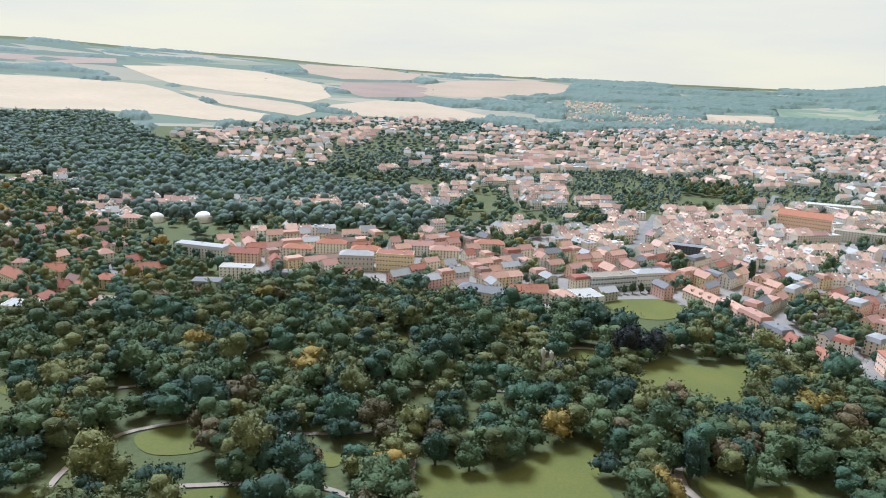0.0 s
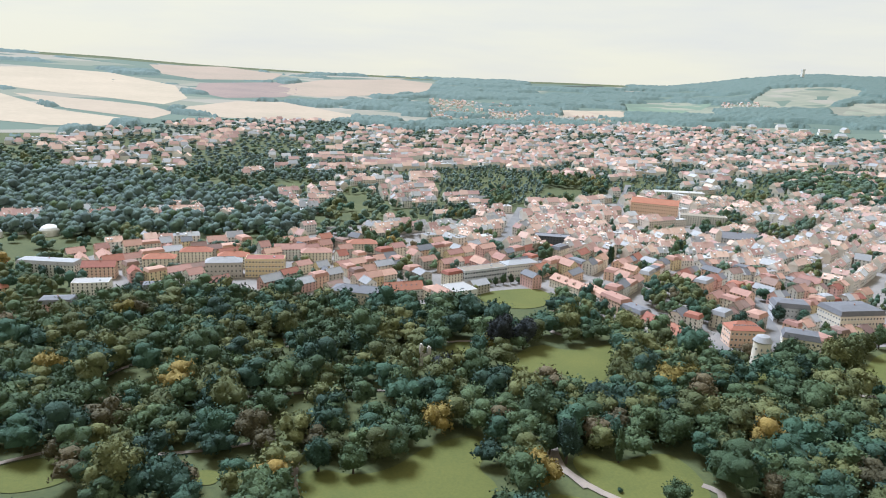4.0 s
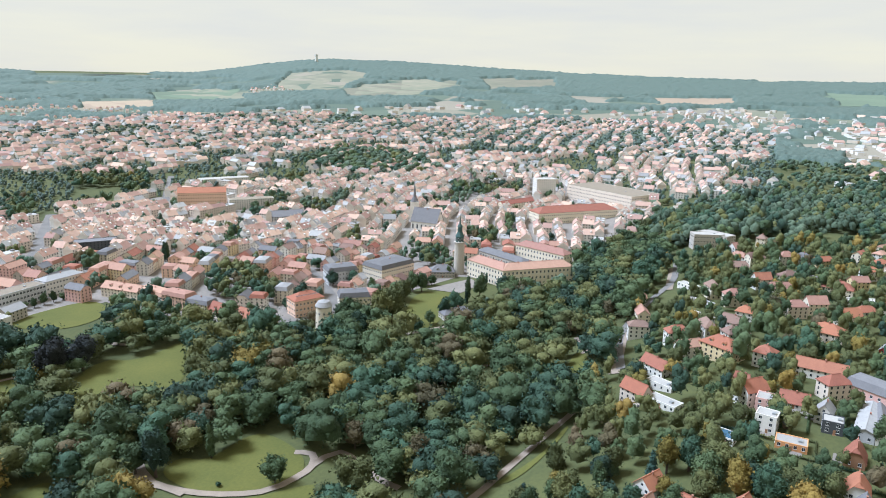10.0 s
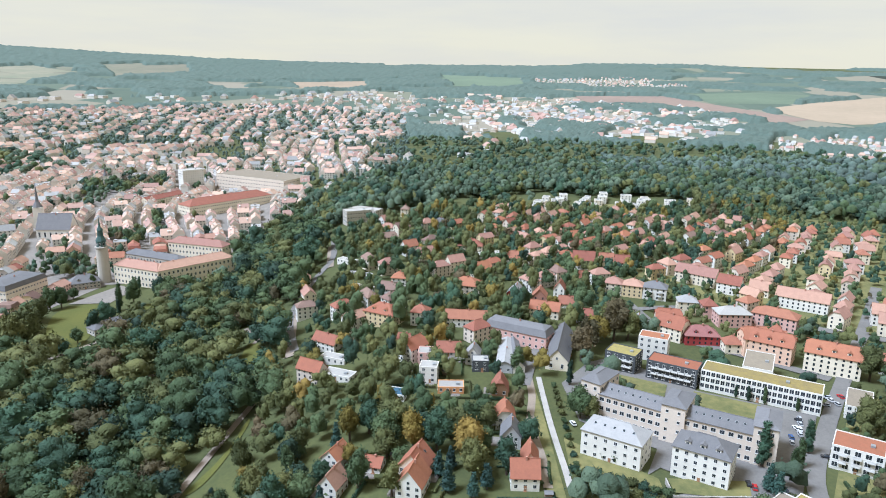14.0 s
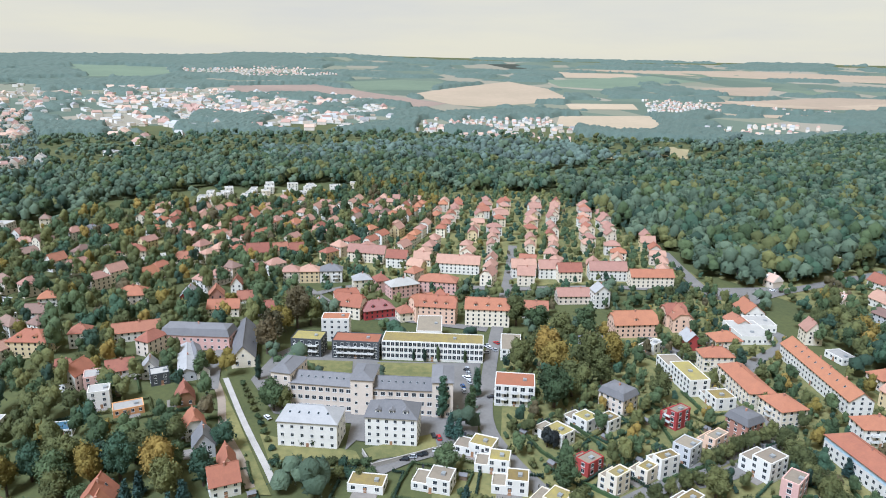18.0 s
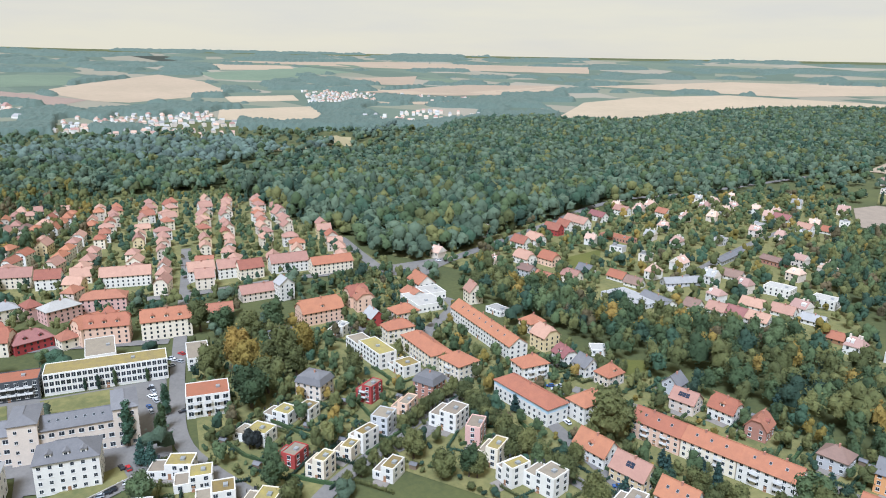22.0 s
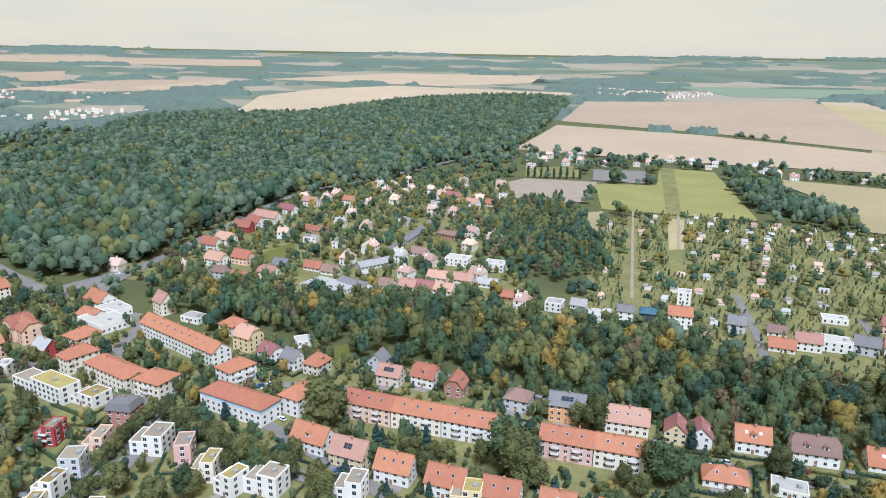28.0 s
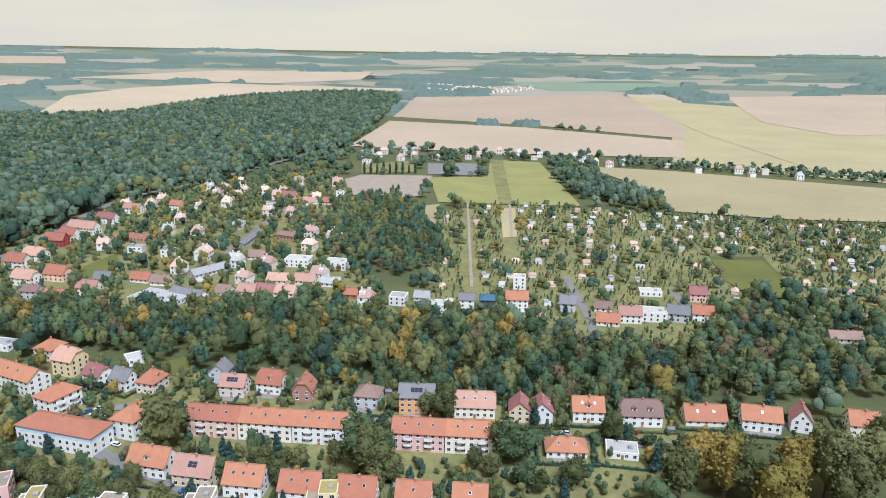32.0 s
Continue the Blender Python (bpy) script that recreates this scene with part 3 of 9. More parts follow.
def house(x, y, rz, w, d, floors, roof, rh, wall, tile, label, category="house", group="", detail=2, chimneys=1, dormers=0, sky=0, fh=2.6,
          gap=2.7, balconies=0, solar=0, name="house", plinth=0.4, win=(1.3, 1.5), sides="fblr", pad=1.0, z=None, band=""):
    """A house with its walls, roof, windows, door, chimneys, dormers and roof windows."""
    ob = thing(name, label, category, x, y, rz, group, "", z)
    h = floors * fh + plinth
    if roof == "flat" and name == "villa" and floors > 1 and w > 8:
        s = Solid().box(-w / 2, -d / 2, -2.5, -w * .1, d / 2, h - fh).box(-w * .1, -d / 2, -2.5, w / 2, d / 2, h)
    else:
        s = Solid().box(-w / 2, -d / 2, -2.5, w / 2, d / 2, h)
    if roof in ("gable", "half"):
        k = 0.62 if roof == "half" else 1.0
        for e in (-1, 1):
            o = w / 2 * e
            if k == 1:
                s.hull([(o, -d / 2, h), (o, d / 2, h), (o, 0, h + rh)], [(o - e * .3, -d / 2, h), (o - e * .3, d / 2, h), (o - e * .3, 0, h + rh)])
            else:
                q = d / 2 * (1 - k)
                s.hull([(o, -d / 2, h), (o, d / 2, h), (o, q, h + rh * k), (o, -q, h + rh * k)], [(o - e * .3, -d / 2, h), (o - e * .3, d / 2, h), (o - e * .3, q, h + rh * k), (o - e * .3, -q, h + rh * k)])
    part("wall", s, WALL[wall], ob)
    if band:
        part("upper_band", Solid().box(-w / 2 - .06, -d / 2 - .06, h - 1.9, w / 2 + .06, d / 2 + .06, h - .02), WALL[band], ob, "pale blue painted band under the eaves")
    if detail > 1 and math.hypot(x, y) < 440 and w < 22 and name in ("villa", "house"):
        HOMESTEADS.append((x, y, rz, w, d))
    if roof == "flat":
        terrace = 0.4 if name == "villa" and floors > 1 and w > 8 else 0.0
        spans = [(-w / 2 + w * terrace, w / 2, h)] + ([(-w / 2, -w / 2 + w * terrace, h - fh)] if terrace else [])
        for xa, xb, zt in spans:
            s = Solid()
            for x0, y0, x1, y1 in ((xa, -d / 2, xb, -d / 2 + .35), (xa, d / 2 - .35, xb, d / 2), (xa, -d / 2 + .35, xa + .35, d / 2 - .35), (xb - .35, -d / 2 + .35, xb, d / 2 - .35)):
                s.box(x0, y0, zt, x1, y1, zt + .5)
            part("parapet", s, WALL[wall], ob)
            part("roof" if zt == h else "terrace", Solid().box(xa + .35, -d / 2 + .35, zt - .05, xb - .35, d / 2 - .35, zt + .2), TILE[tile if zt == h else "gravel"], ob)
        part("roof_hatch", Solid().box(w * .2, -1, h + .2, w * .2 + 1.6, .8, h + 1.0), METAL, ob)
    else:
        part("roof", roof_solid(w, d, h, rh, roof), TILE[tile], ob)
    if detail == 1:
        tagged(part("glazing", far_openings(w, d, floors, 1.2, fh, 3.0), GLASS, ob), "", "", "", "stuff")
    elif detail > 1:
        turn = radians(rz)
        facing = [(x * math.cos(turn + a) + y * math.sin(turn + a)) < 0 for a in (-math.pi / 2, 0, math.pi / 2, math.pi)]
        openings(ob, w, d, floors, plinth + .85, fh, win[0], win[1], gap, "".join(c for c, f in zip("frbl", facing) if f), -w * .1 + .6 if name == "villa" and roof == "flat" and floors > 1 and w > 8 else None)
        tagged(part("glazing", far_openings(w, d, floors, plinth + .85, fh, gap, [i for i in range(4) if not facing[i]]), GLASS, ob, "rear windows"), "", "", "", "stuff")
        part("door", DOOR, None, ob, "", pose(w * .1 if w < 9 else w * .5 / max(1, int((w - .8) / gap)) * 0, -d / 2 - .03, plinth - .2))
        if roof == "gable" and rh > 3:
            for e in (-1, 1):
                part("window", WIN, None, ob, "", pose(w / 2 * e, 0, h + .5, 0, 0, 90 * e) @ Matrix.Diagonal((1.1, 1, 1.3, 1)))
    slope = math.atan2(rh, d / 2) if roof != "flat" else 0
    for i in range(chimneys if roof != "flat" else 0):
        cx, cy = w * ((i + .5) / chimneys - .5) * .7 + .6, d * (.06 if i % 2 else -.05)
        z = h + rh * (1 - abs(cy) / (d / 2))
        c = part("chimney", Solid().box(cx - .3, cy - .3, z - .8, cx + .3, cy + .3, h + rh + .9).box(cx - .38, cy - .38, h + rh + .9, cx + .38, cy + .38, h + rh + 1.02), WALL["brick"], ob)
    for i in range(dormers):
        cx = w * ((i + .5) / dormers - .5) * .8
        dw, dh, y0 = 1.0, 1.5, -d / 2 + d * .12
        zb = h + rh * .24
        s = Solid().box(cx - dw, y0, zb - .4, cx + dw, y0 + d * .26, zb + dh)
        dm = part("dormer", s, WALL[wall], ob)
        part("dormer_roof", Solid().hull([(cx - dw - .25, y0 - .3, zb + dh), (cx + dw + .25, y0 - .3, zb + dh), (cx, y0 - .3, zb + dh + .8)],
             [(cx - dw - .25, y0 + d * .3, zb + dh), (cx + dw + .25, y0 + d * .3, zb + dh), (cx, y0 + d * .34, zb + dh + .8)]), TILE[tile], dm)
        part("window", WIN, None, dm, "", pose(cx, y0, zb + .15) @ Matrix.Diagonal((1.1, 1, 1.15, 1)))
    for i in range(sky):
        cx, cy = w * ((i + .5) / sky - .5) * .8, -d * .24
        part("roof_window", SKYLIGHT, None, ob, "", pose(cx, cy, h + rh * (1 + cy / (d / 2)) + .3, -90 + math.degrees(slope), 0, 0))
    if solar and roof != "flat":
        s = Solid()
        m = pose(0, -d * .25, h + rh * .5 + .35, math.degrees(slope), 0, 0)
        for i in range(solar):
            for j in range(2):
                q = [m @ Vector(p) for p in ((i * 1.7 - solar * .85, j * 1.1 - 1.1, 0), (i * 1.7 - solar * .85 + 1.6, j * 1.1 - 1.1, 0), (i * 1.7 - solar * .85 + 1.6, j * 1.1 - .08, 0), (i * 1.7 - solar * .85, j * 1.1 - .08, 0))]
                s.face(q)
        part("solar_panels", s, SOLAR, ob)
    for i in range(balconies):
        cx = w * ((i + .5) / balconies - .5) * .8
        for fl in range(1, floors):
            z = plinth + fl * fh
            b = part("balcony", Solid().box(cx - 1.5, -d / 2 - 1.3, z - .15, cx + 1.5, -d / 2, z), CONCRETE, ob)
            part("railing", Solid().box(cx - 1.5, -d / 2 - 1.3, z, cx + 1.5, -d / 2 - 1.22, z + .95).box(cx - 1.5, -d / 2 - 1.22, z, cx - 1.42, -d / 2, z + .95).box(cx + 1.42, -d / 2 - 1.22, z, cx + 1.5, -d / 2, z + .95), FRAME, b)
    n = max(1, round(w / d))
    c, q = math.cos(radians(rz)), math.sin(radians(rz))
    for i in range(n):
        u = w * ((i + .5) / n - .5)
        TAKEN.append((x + c * u, y + q * u, d * 0.55 + pad))
        FOOT.append((x + c * u, y + q * u, d * 0.58))
        if detail and name != "town_house":
            TAKEN.append(((x + c * u) * .965, (y + q * u) * .965, d * 0.45))
        if detail > 1 and name in ("villa", "house"):
            TAKEN.append(((x + c * u) * .94, (y + q * u) * .94, d * 0.35))
    return ob


# the plan: lawns, paths, roads, fields, houses
sheet("lawn", [(-8.0, 285.7), (2.2, 298.5), (20.6, 287.9), (39.2, 291.7), (57.7, 310.7), (88.0, 321.3), (89.5, 302.9), (78.1, 287.6), (85.4, 274.4), (81.5, 258.4), (-1.7, 252.8)], LAWN, 0.304, "mown park lawn between trees", "lawn", "structure", reach=(.965, .935, .905), rounded=True)
sheet("lawn", [(-144.3, 312.7), (-118.5, 322.4), (-105.7, 313.3), (-102.0, 297.7), (-123.4, 291.0), (-136.5, 297.4)], LAWN, 0.308, "mown park lawn between trees", "lawn", "structure", reach=(.965, .935, .905), rounded=True)
sheet("lawn", [(125.3, 411.1), (160.1, 442.2), (175.5, 420.8), (224.4, 439.8), (197.1, 394.0), (172.1, 365.9), (157.6, 390.0), (146.0, 396.7), (117.0, 378.5)], LAWN, 0.312, "mown park lawn between trees", "lawn", "structure", reach=(.965, .935, .905), rounded=True)
sheet("lawn", [(-105.2, 266.2), (-76.2, 270.8), (-72.1, 255.7), (-101.8, 253.6)], LAWN, 0.316, "mown park lawn between trees", "lawn", "structure", reach=(.965, .935, .905), rounded=True)
sheet("lawn", [(-52.1, 301.8), (-38.4, 300.3), (-39.3, 288.0), (-49.9, 289.6)], LAWN, 0.32, "mown park lawn between trees", "lawn", "structure", reach=(.965, .935, .905), rounded=True)
sheet("lawn", [(-171.7, 258.5), (-161.4, 265.4), (-157.4, 249.8), (-170.5, 248.8)], LAWN, 0.324, "mown park lawn between trees", "lawn", "structure", reach=(.965, .935, .905), rounded=True)
sheet("lawn", [(89.8, 434.3), (106.2, 450.9), (114.0, 441.8), (95.7, 425.6)], LAWN, 0.328, "mown park lawn between trees", "lawn", "structure", reach=(.965, .935, .905), rounded=True)
sheet("lawn", [(-28.2, 455.6), (-17.1, 467.9), (-14.1, 446.9), (-23.5, 443.7)], LAWN, 0.332, "mown park lawn between trees", "lawn", "structure", reach=(.965, .935, .905), rounded=True)
sheet("lawn", [(-236.8, 357.9), (-229.0, 366.0), (-220.2, 345.6), (-228.8, 344.7)], LAWN, 0.336, "mown park lawn between trees", "lawn", "structure", reach=(.965, .935, .905), rounded=True)
sheet("lawn", [(123.8, 289.5), (139.1, 296.2), (145.3, 282.3), (176.9, 293.1), (183.5, 275.5), (179.8, 249.1), (164.5, 239.5), (144.9, 246.1), (129.3, 261.1)], LAWN, 0.34, "mown park lawn between trees", "lawn", "structure", reach=(.965, .935, .905), rounded=True)
sheet("lawn", [(98.0, 266.7), (126.9, 256.0), (142.8, 242.2), (174.2, 231.5), (166.9, 220.7), (93.3, 245.9)], LAWN, 0.344, "mown park lawn between trees", "lawn", "structure", reach=(.965, .935, .905), rounded=True)
sheet("lawn", [(92.2, 441.2), (112.1, 442.6), (105.7, 425.9), (92.2, 428.8)], LAWN, 0.348, "mown park lawn between trees", "lawn", "structure", reach=(.965, .935, .905), rounded=True)
sheet("lawn", [(278.2, 375.8), (296.4, 376.5), (281.2, 360.2), (272.4, 360.2)], LAWN, 0.352, "mown park lawn between trees", "lawn", "structure", reach=(.965, .935, .905), rounded=True)
sheet("lawn", [(326.2, 204.2), (372.4, 225.5), (370.8, 212.8), (330.2, 192.7), (295.1, 179.9)], LAWN, 0.356, "mown park lawn between trees", "lawn", "structure", reach=(.965, .935, .905), rounded=True)
sheet("lawn", [(216.7, 168.9), (249.1, 163.6), (281.1, 170.5), (273.3, 165.3), (228.1, 159.9)], LAWN, 0.36, "mown park lawn between trees", "lawn", "structure", reach=(.965, .935, .905), rounded=True)
sheet("lawn", [(402.3, 271.9), (428.6, 278.5), (400.8, 261.6)], LAWN, 0.364, "mown park lawn between trees", "lawn", "structure", reach=(.965, .935, .905), rounded=True)
sheet("lawn", [(431.2, 359.8), (446.6, 339.8), (425.9, 328.9), (421.9, 348.7)], LAWN, 0.368, "mown park lawn between trees", "lawn", "structure", reach=(.965, .935, .905), rounded=True)
sheet("lawn", [(137.8, 552.2), (159.2, 562.7), (204.3, 569.2), (205.8, 537.6), (186.8, 514.1), (160.1, 513.1), (139.4, 538.2)], LAWN, 0.372, "square lawn before the museum", "lawn", "structure", reach=(.965, .935, .905), rounded=True)
sheet("lawn", [(363.9, 373.5), (407.1, 405.2), (431.0, 388.2), (426.9, 368.4), (379.6, 346.1), (347.3, 332.3), (339.6, 345.0)], LAWN, 0.376, "oval lawn below the castle", "lawn", "structure", reach=(.965, .935, .905), rounded=True)
sheet("castle_square", [(420.9, 405.3), (473.2, 399.7), (468.1, 382.1), (433.1, 377.1)], PAVING, 0.43, "paved castle square", "pavement", "structure")
sheet("river", [(482.8, 305.4), (504.8, 291.1), (476.4, 269.0), (465.5, 283.8)], WATER, 0.434, "brown river water", "water", "structure")
strip("park_path", [(122.6, 304.3), (119.4, 284.2), (130.4, 260.8), (149.4, 243.3), (166.7, 241.7), (178.7, 244.9), (184.8, 253.3), (179.7, 260.6)], 4, PATH, 0.514, "pale sandy park path", "path", 1.5, open_to=(.96, .925, .89))
strip("park_path", [(178.7, 244.9), (195.9, 244.9), (192.8, 215.6), (194.2, 201.8)], 4, PATH, 0.526, "pale sandy park path", "path", 1.5, open_to=(.96, .925, .89))
strip("park_path", [(-1.9, 260.5), (-5.7, 281.3), (-4.8, 305.6), (-2.3, 313.8)], 3, PATH, 0.538, "pale sandy park path", "path", 1.5, open_to=(.96, .925, .89))
strip("park_path", [(201.7, 169.7), (212.8, 169.7), (246.0, 172.1), (291.5, 174.7)], 4, PATH, 0.55, "pale sandy park path", "path", 1.5, open_to=(.96, .925, .89))
strip("park_path", [(-157.4, 249.8), (-159.1, 279.7), (-148.5, 309.6), (-122.1, 324.4), (-116.5, 324.9)], 3, PATH, 0.562, "pale sandy park path", "path", 1.5, open_to=(.96, .925, .89))
strip("park_path", [(-106.1, 268.6), (-76.7, 272.5), (-47.1, 273.0), (-26.1, 262.8)], 3, PATH, 0.574, "pale sandy park path", "path", 1.5, open_to=(.96, .925, .89))
strip("park_path", [(-71.7, 317.3), (-43.7, 318.6), (-27.1, 322.9)], 2.5, PATH, 0.586, "pale sandy park path", "path", 1.5, open_to=(.96, .925, .89))
strip("park_path", [(-171.8, 358.7), (-140.0, 375.2), (-109.2, 421.1), (-100.3, 429.7)], 3, PATH, 0.598, "pale sandy park path", "path", 1.5, open_to=(.96, .925, .89))
strip("park_path", [(-38.6, 374.2), (13.9, 377.2), (46.8, 375.3)], 3, PATH, 0.61, "pale sandy park path", "path", 1.5, open_to=(.96, .925, .89))
strip("park_path", [(95.7, 446.6), (115.1, 446.9), (126.1, 429.0)], 3, PATH, 0.622, "pale sandy park path", "path", 1.5, open_to=(.96, .925, .89))
strip("park_path", [(173.7, 485.9), (177.3, 459.2), (188.9, 447.4)], 4, PATH, 0.634, "pale sandy park path", "path", 1.5, open_to=(.96, .925, .89))
strip("park_path", [(123.2, 305.6), (115.7, 290.4), (121.4, 276.6), (124.8, 265.3)], 4, PATH, 0.646, "pale sandy park path", "path", 1.5, open_to=(.96, .925, .89))
strip("park_path", [(-15.1, 468.1), (-11.4, 447.2)], 4, PATH, 0.458, "pale sandy park path", "path", 1.5, open_to=(.96, .925, .89))
strip("park_path", [(298.4, 350.2), (326.8, 340.3), (363.3, 330.7), (389.0, 331.5)], 3.5, PATH, 0.47, "pale sandy park path", "path", 1.5, open_to=(.96, .925, .89))
strip("park_path", [(342.7, 179.9), (384.3, 198.6), (408.3, 210.3)], 6, PATH, 0.482, "pale sandy park path", "path", 1.5, open_to=(.96, .925, .89))
strip("park_path", [(502.3, 223.7), (565.2, 249.7)], 6, PATH, 0.494, "pale sandy park path", "path", 1.5, open_to=(.96, .925, .89))
strip("park_path", [(396.5, 239.0), (379.3, 220.0), (369.5, 217.7)], 3, PATH, 0.506, "pale sandy park path", "path", 1.5, open_to=(.96, .925, .89))
strip("park_path", [(118.2, 318.1), (122.6, 304.3), (113.2, 288.9)], 3, PATH, 0.518, "pale sandy park path", "path", 1.5, open_to=(.96, .925, .89))
strip("park_path", [(288.4, 264.4), (308.7, 269.4), (335.1, 259.8)], 3, PATH, 0.53, "pale sandy park path", "path", 1.5, open_to=(.96, .925, .89))
strip("park_path", [(124.9, -707.0), (73.3, -437.7)], 2.2, PATH, 0.542, "pale sandy park path", "path", 1.5, open_to=(.96, .925, .89))
strip("garden_lane", [(-12.8, -689.2), (-27.1, -587.2), (-32.8, -523.7)], 1.6, GARDEN, 0.554, "grassy lane between allotment plots", "path", 1.2)
strip("garden_lane", [(-48.2, -690.4), (-59.0, -474.2)], 1.6, GARDEN, 0.566, "grassy lane between allotment plots", "path", 1.2)
strip("garden_lane", [(-85.7, -591.3), (-96.9, -482.2)], 1.6, GARDEN, 0.578, "grassy lane between allotment plots", "path", 1.2)
strip("garden_lane", [(27.7, -668.6), (10.8, -522.6)], 1.6, GARDEN, 0.59, "grassy lane between allotment plots", "path", 1.2)
strip("garden_lane", [(70.0, -670.1), (54.0, -575.5)], 1.6, GARDEN, 0.602, "grassy lane between allotment plots", "path", 1.2)
strip("works_yard", [(253.8, -401.0), (260.2, -461.9)], 9, CONCRETE, 0.614, "long concrete works yard", "pavement", 1.0)
strip("park_path", [(132.7, -1014.6), (87.1, -747.3), (63.6, -577.8)], 2.5, PATH, 0.626, "pale sandy park path", "path", 1.5, open_to=(.96, .925, .89))
strip("drive", [(325.7, 39.0), (304.5, 34.4), (278.9, 31.6), (251.0, 23.0), (231.5, 18.5)], 3.5, PATH, .5, "curving sandy path down the slope", "path", 1.0)
strip("promenade", [(327.2, 34.3), (280.9, 23.2), (244.0, 13.1), (232.2, 10.2)], 2.6, CONCRETE, .5, "straight pale concrete promenade", "path", 1.0)
sheet("grass_strip", [(318.7, 35.4), (286.8, 26.7), (240.9, 15.0), (225.7, 11.1), (228.1, 18.5), (259.4, 24.4), (278.6, 30.6)], GARDEN, 0.396, "grass strip beside the promenade", "lawn", "structure")
sheet("barracks_yard", [(323.5, 22.4), (353.3, 11.2), (364.6, -1.6), (333.5, -41.8), (321.8, -92.0), (247.0, -70.2), (245.3, -47.0), (257.6, -22.0), (250.5, -16.9), (271.8, -21.3), (286.9, 11.1)], ASPHALT, 0.43, "asphalt yard round the barracks", "pavement", "structure", clear=False)
sheet("courtyard_lawn", [(342.3, -1.4), (335.6, -27.9), (320.0, -25.8), (327.4, -1.7)], GARDEN, 0.684, "courtyard lawn", "lawn", "structure")
sheet("courtyard_lawn", [(331.9, -40.1), (325.1, -69.1), (308.9, -66.1), (316.2, -38.0)], GARDEN, 0.688, "courtyard lawn", "lawn", "structure")
sheet("office_lawn", [(269.7, 16.4), (249.2, -21.1), (236.2, -23.8), (241.2, 4.2), (247.5, 12.1)], GARDEN, 0.592, "lawn before the office block", "lawn", "structure", clear=False)
sheet("office_lawn", [(250.2, -24.5), (256.7, -54.0), (243.3, -53.4), (241.3, -26.5)], GARDEN, 0.696, "lawn behind a wall", "lawn", "structure", clear=False)
strip("road", [(549.2, -182.0), (470.9, -154.1), (356.7, -110.4), (307.5, -92.3), (264.0, -78.6), (235.2, -79.0), (200.8, -86.7), (187.2, -89.4)], 7, ASPHALT, 0.48, "grey asphalt street", "road", 1.5)
strip("road", [(366.5, -108.2), (387.7, -69.3), (408.7, -32.2), (459.9, -8.1)], 7, ASPHALT, 0.492, "grey asphalt street", "road", 1.5)
strip("road", [(186.0, -93.1), (197.1, -111.6), (211.0, -148.8), (226.0, -183.7), (229.7, -196.9), (244.1, -204.9), (285.6, -210.1), (330.9, -195.6), (361.6, -189.4)], 7, ASPHALT, 0.504, "grey asphalt street", "road", 1.5)
strip("road", [(203.0, -214.3), (167.6, -202.7), (133.5, -192.7), (104.5, -184.2)], 6, ASPHALT, 0.516, "grey asphalt street", "road", 1.5)
strip("road", [(507.7, -298.8), (408.5, -275.7), (388.7, -291.2), (401.1, -338.9), (431.6, -460.3), (470.4, -620.2), (445.8, -756.3), (422.8, -989.4)], 9, ASPHALT, 0.528, "grey asphalt street", "road", 1.5)
strip("road", [(388.7, -291.2), (344.3, -271.3), (317.7, -268.1), (286.5, -221.2), (227.4, -194.8), (206.2, -158.1), (203.7, -142.1)], 7, ASPHALT, 0.54, "grey asphalt street", "road", 1.5)
strip("road", [(408.5, -275.7), (428.1, -215.4), (438.4, -137.7), (458.4, -87.3)], 8, ASPHALT, 0.552, "grey asphalt street", "road", 1.5)
strip("road", [(195.1, -238.6), (158.8, -248.0), (94.4, -252.1), (46.3, -254.7), (-7.5, -259.6), (-46.7, -263.2), (-68.4, -264.8)], 6, ASPHALT, 0.564, "grey asphalt street", "road", 1.5)
strip("road", [(156.4, -181.6), (137.0, -182.1), (116.9, -179.9)], 6, ASPHALT, 0.576, "grey asphalt street", "road", 1.5)
strip("road", [(315.8, 39.8), (359.9, 39.3), (411.5, 25.0), (460.6, -39.0), (437.9, -102.0)], 6, ASPHALT, 0.588, "grey asphalt street", "road", 1.5)
strip("road", [(349.8, 179.6), (405.7, 210.2), (472.2, 224.6), (526.4, 231.9), (580.6, 254.1)], 5, ASPHALT, 0.6, "grey asphalt street", "road", 1.5)
strip("road", [(609.7, 185.4), (605.5, 167.9), (595.8, 113.7), (577.4, 62.8)], 5, ASPHALT, 0.612, "grey asphalt street", "road", 1.5)
strip("road", [(254.9, -395.4), (276.1, -509.0), (290.3, -630.7), (287.8, -698.7)], 6, ASPHALT, 0.424, "grey asphalt street", "road", 1.5)
strip("road", [(13.7, -477.4), (-3.1, -402.4), (-6.7, -376.1)], 5, ASPHALT, 0.436, "grey asphalt street", "road", 1.5)
strip("road", [(-57.3, -464.3), (-64.4, -417.8)], 5, ASPHALT, 0.448, "grey asphalt street", "road", 1.5)
strip("road", [(230.1, -19.0), (241.3, -39.5), (246.8, -63.5)], 9, ASPHALT, 0.46, "grey asphalt street", "road", 1.5)
strip("road", [(207.0, 718.6), (302.2, 946.8)], 12, ASPHALT, 0.472, "grey asphalt street", "road", 1.5)
strip("road", [(432.2, 915.4), (550.6, 1128.5)], 10, ASPHALT, 0.484, "grey asphalt street", "road", 1.5)
strip("road", [(265.0, 413.8), (306.7, 414.7), (338.0, 426.3), (383.7, 519.5)], 8, ASPHALT, 0.496, "grey asphalt street", "road", 1.5)
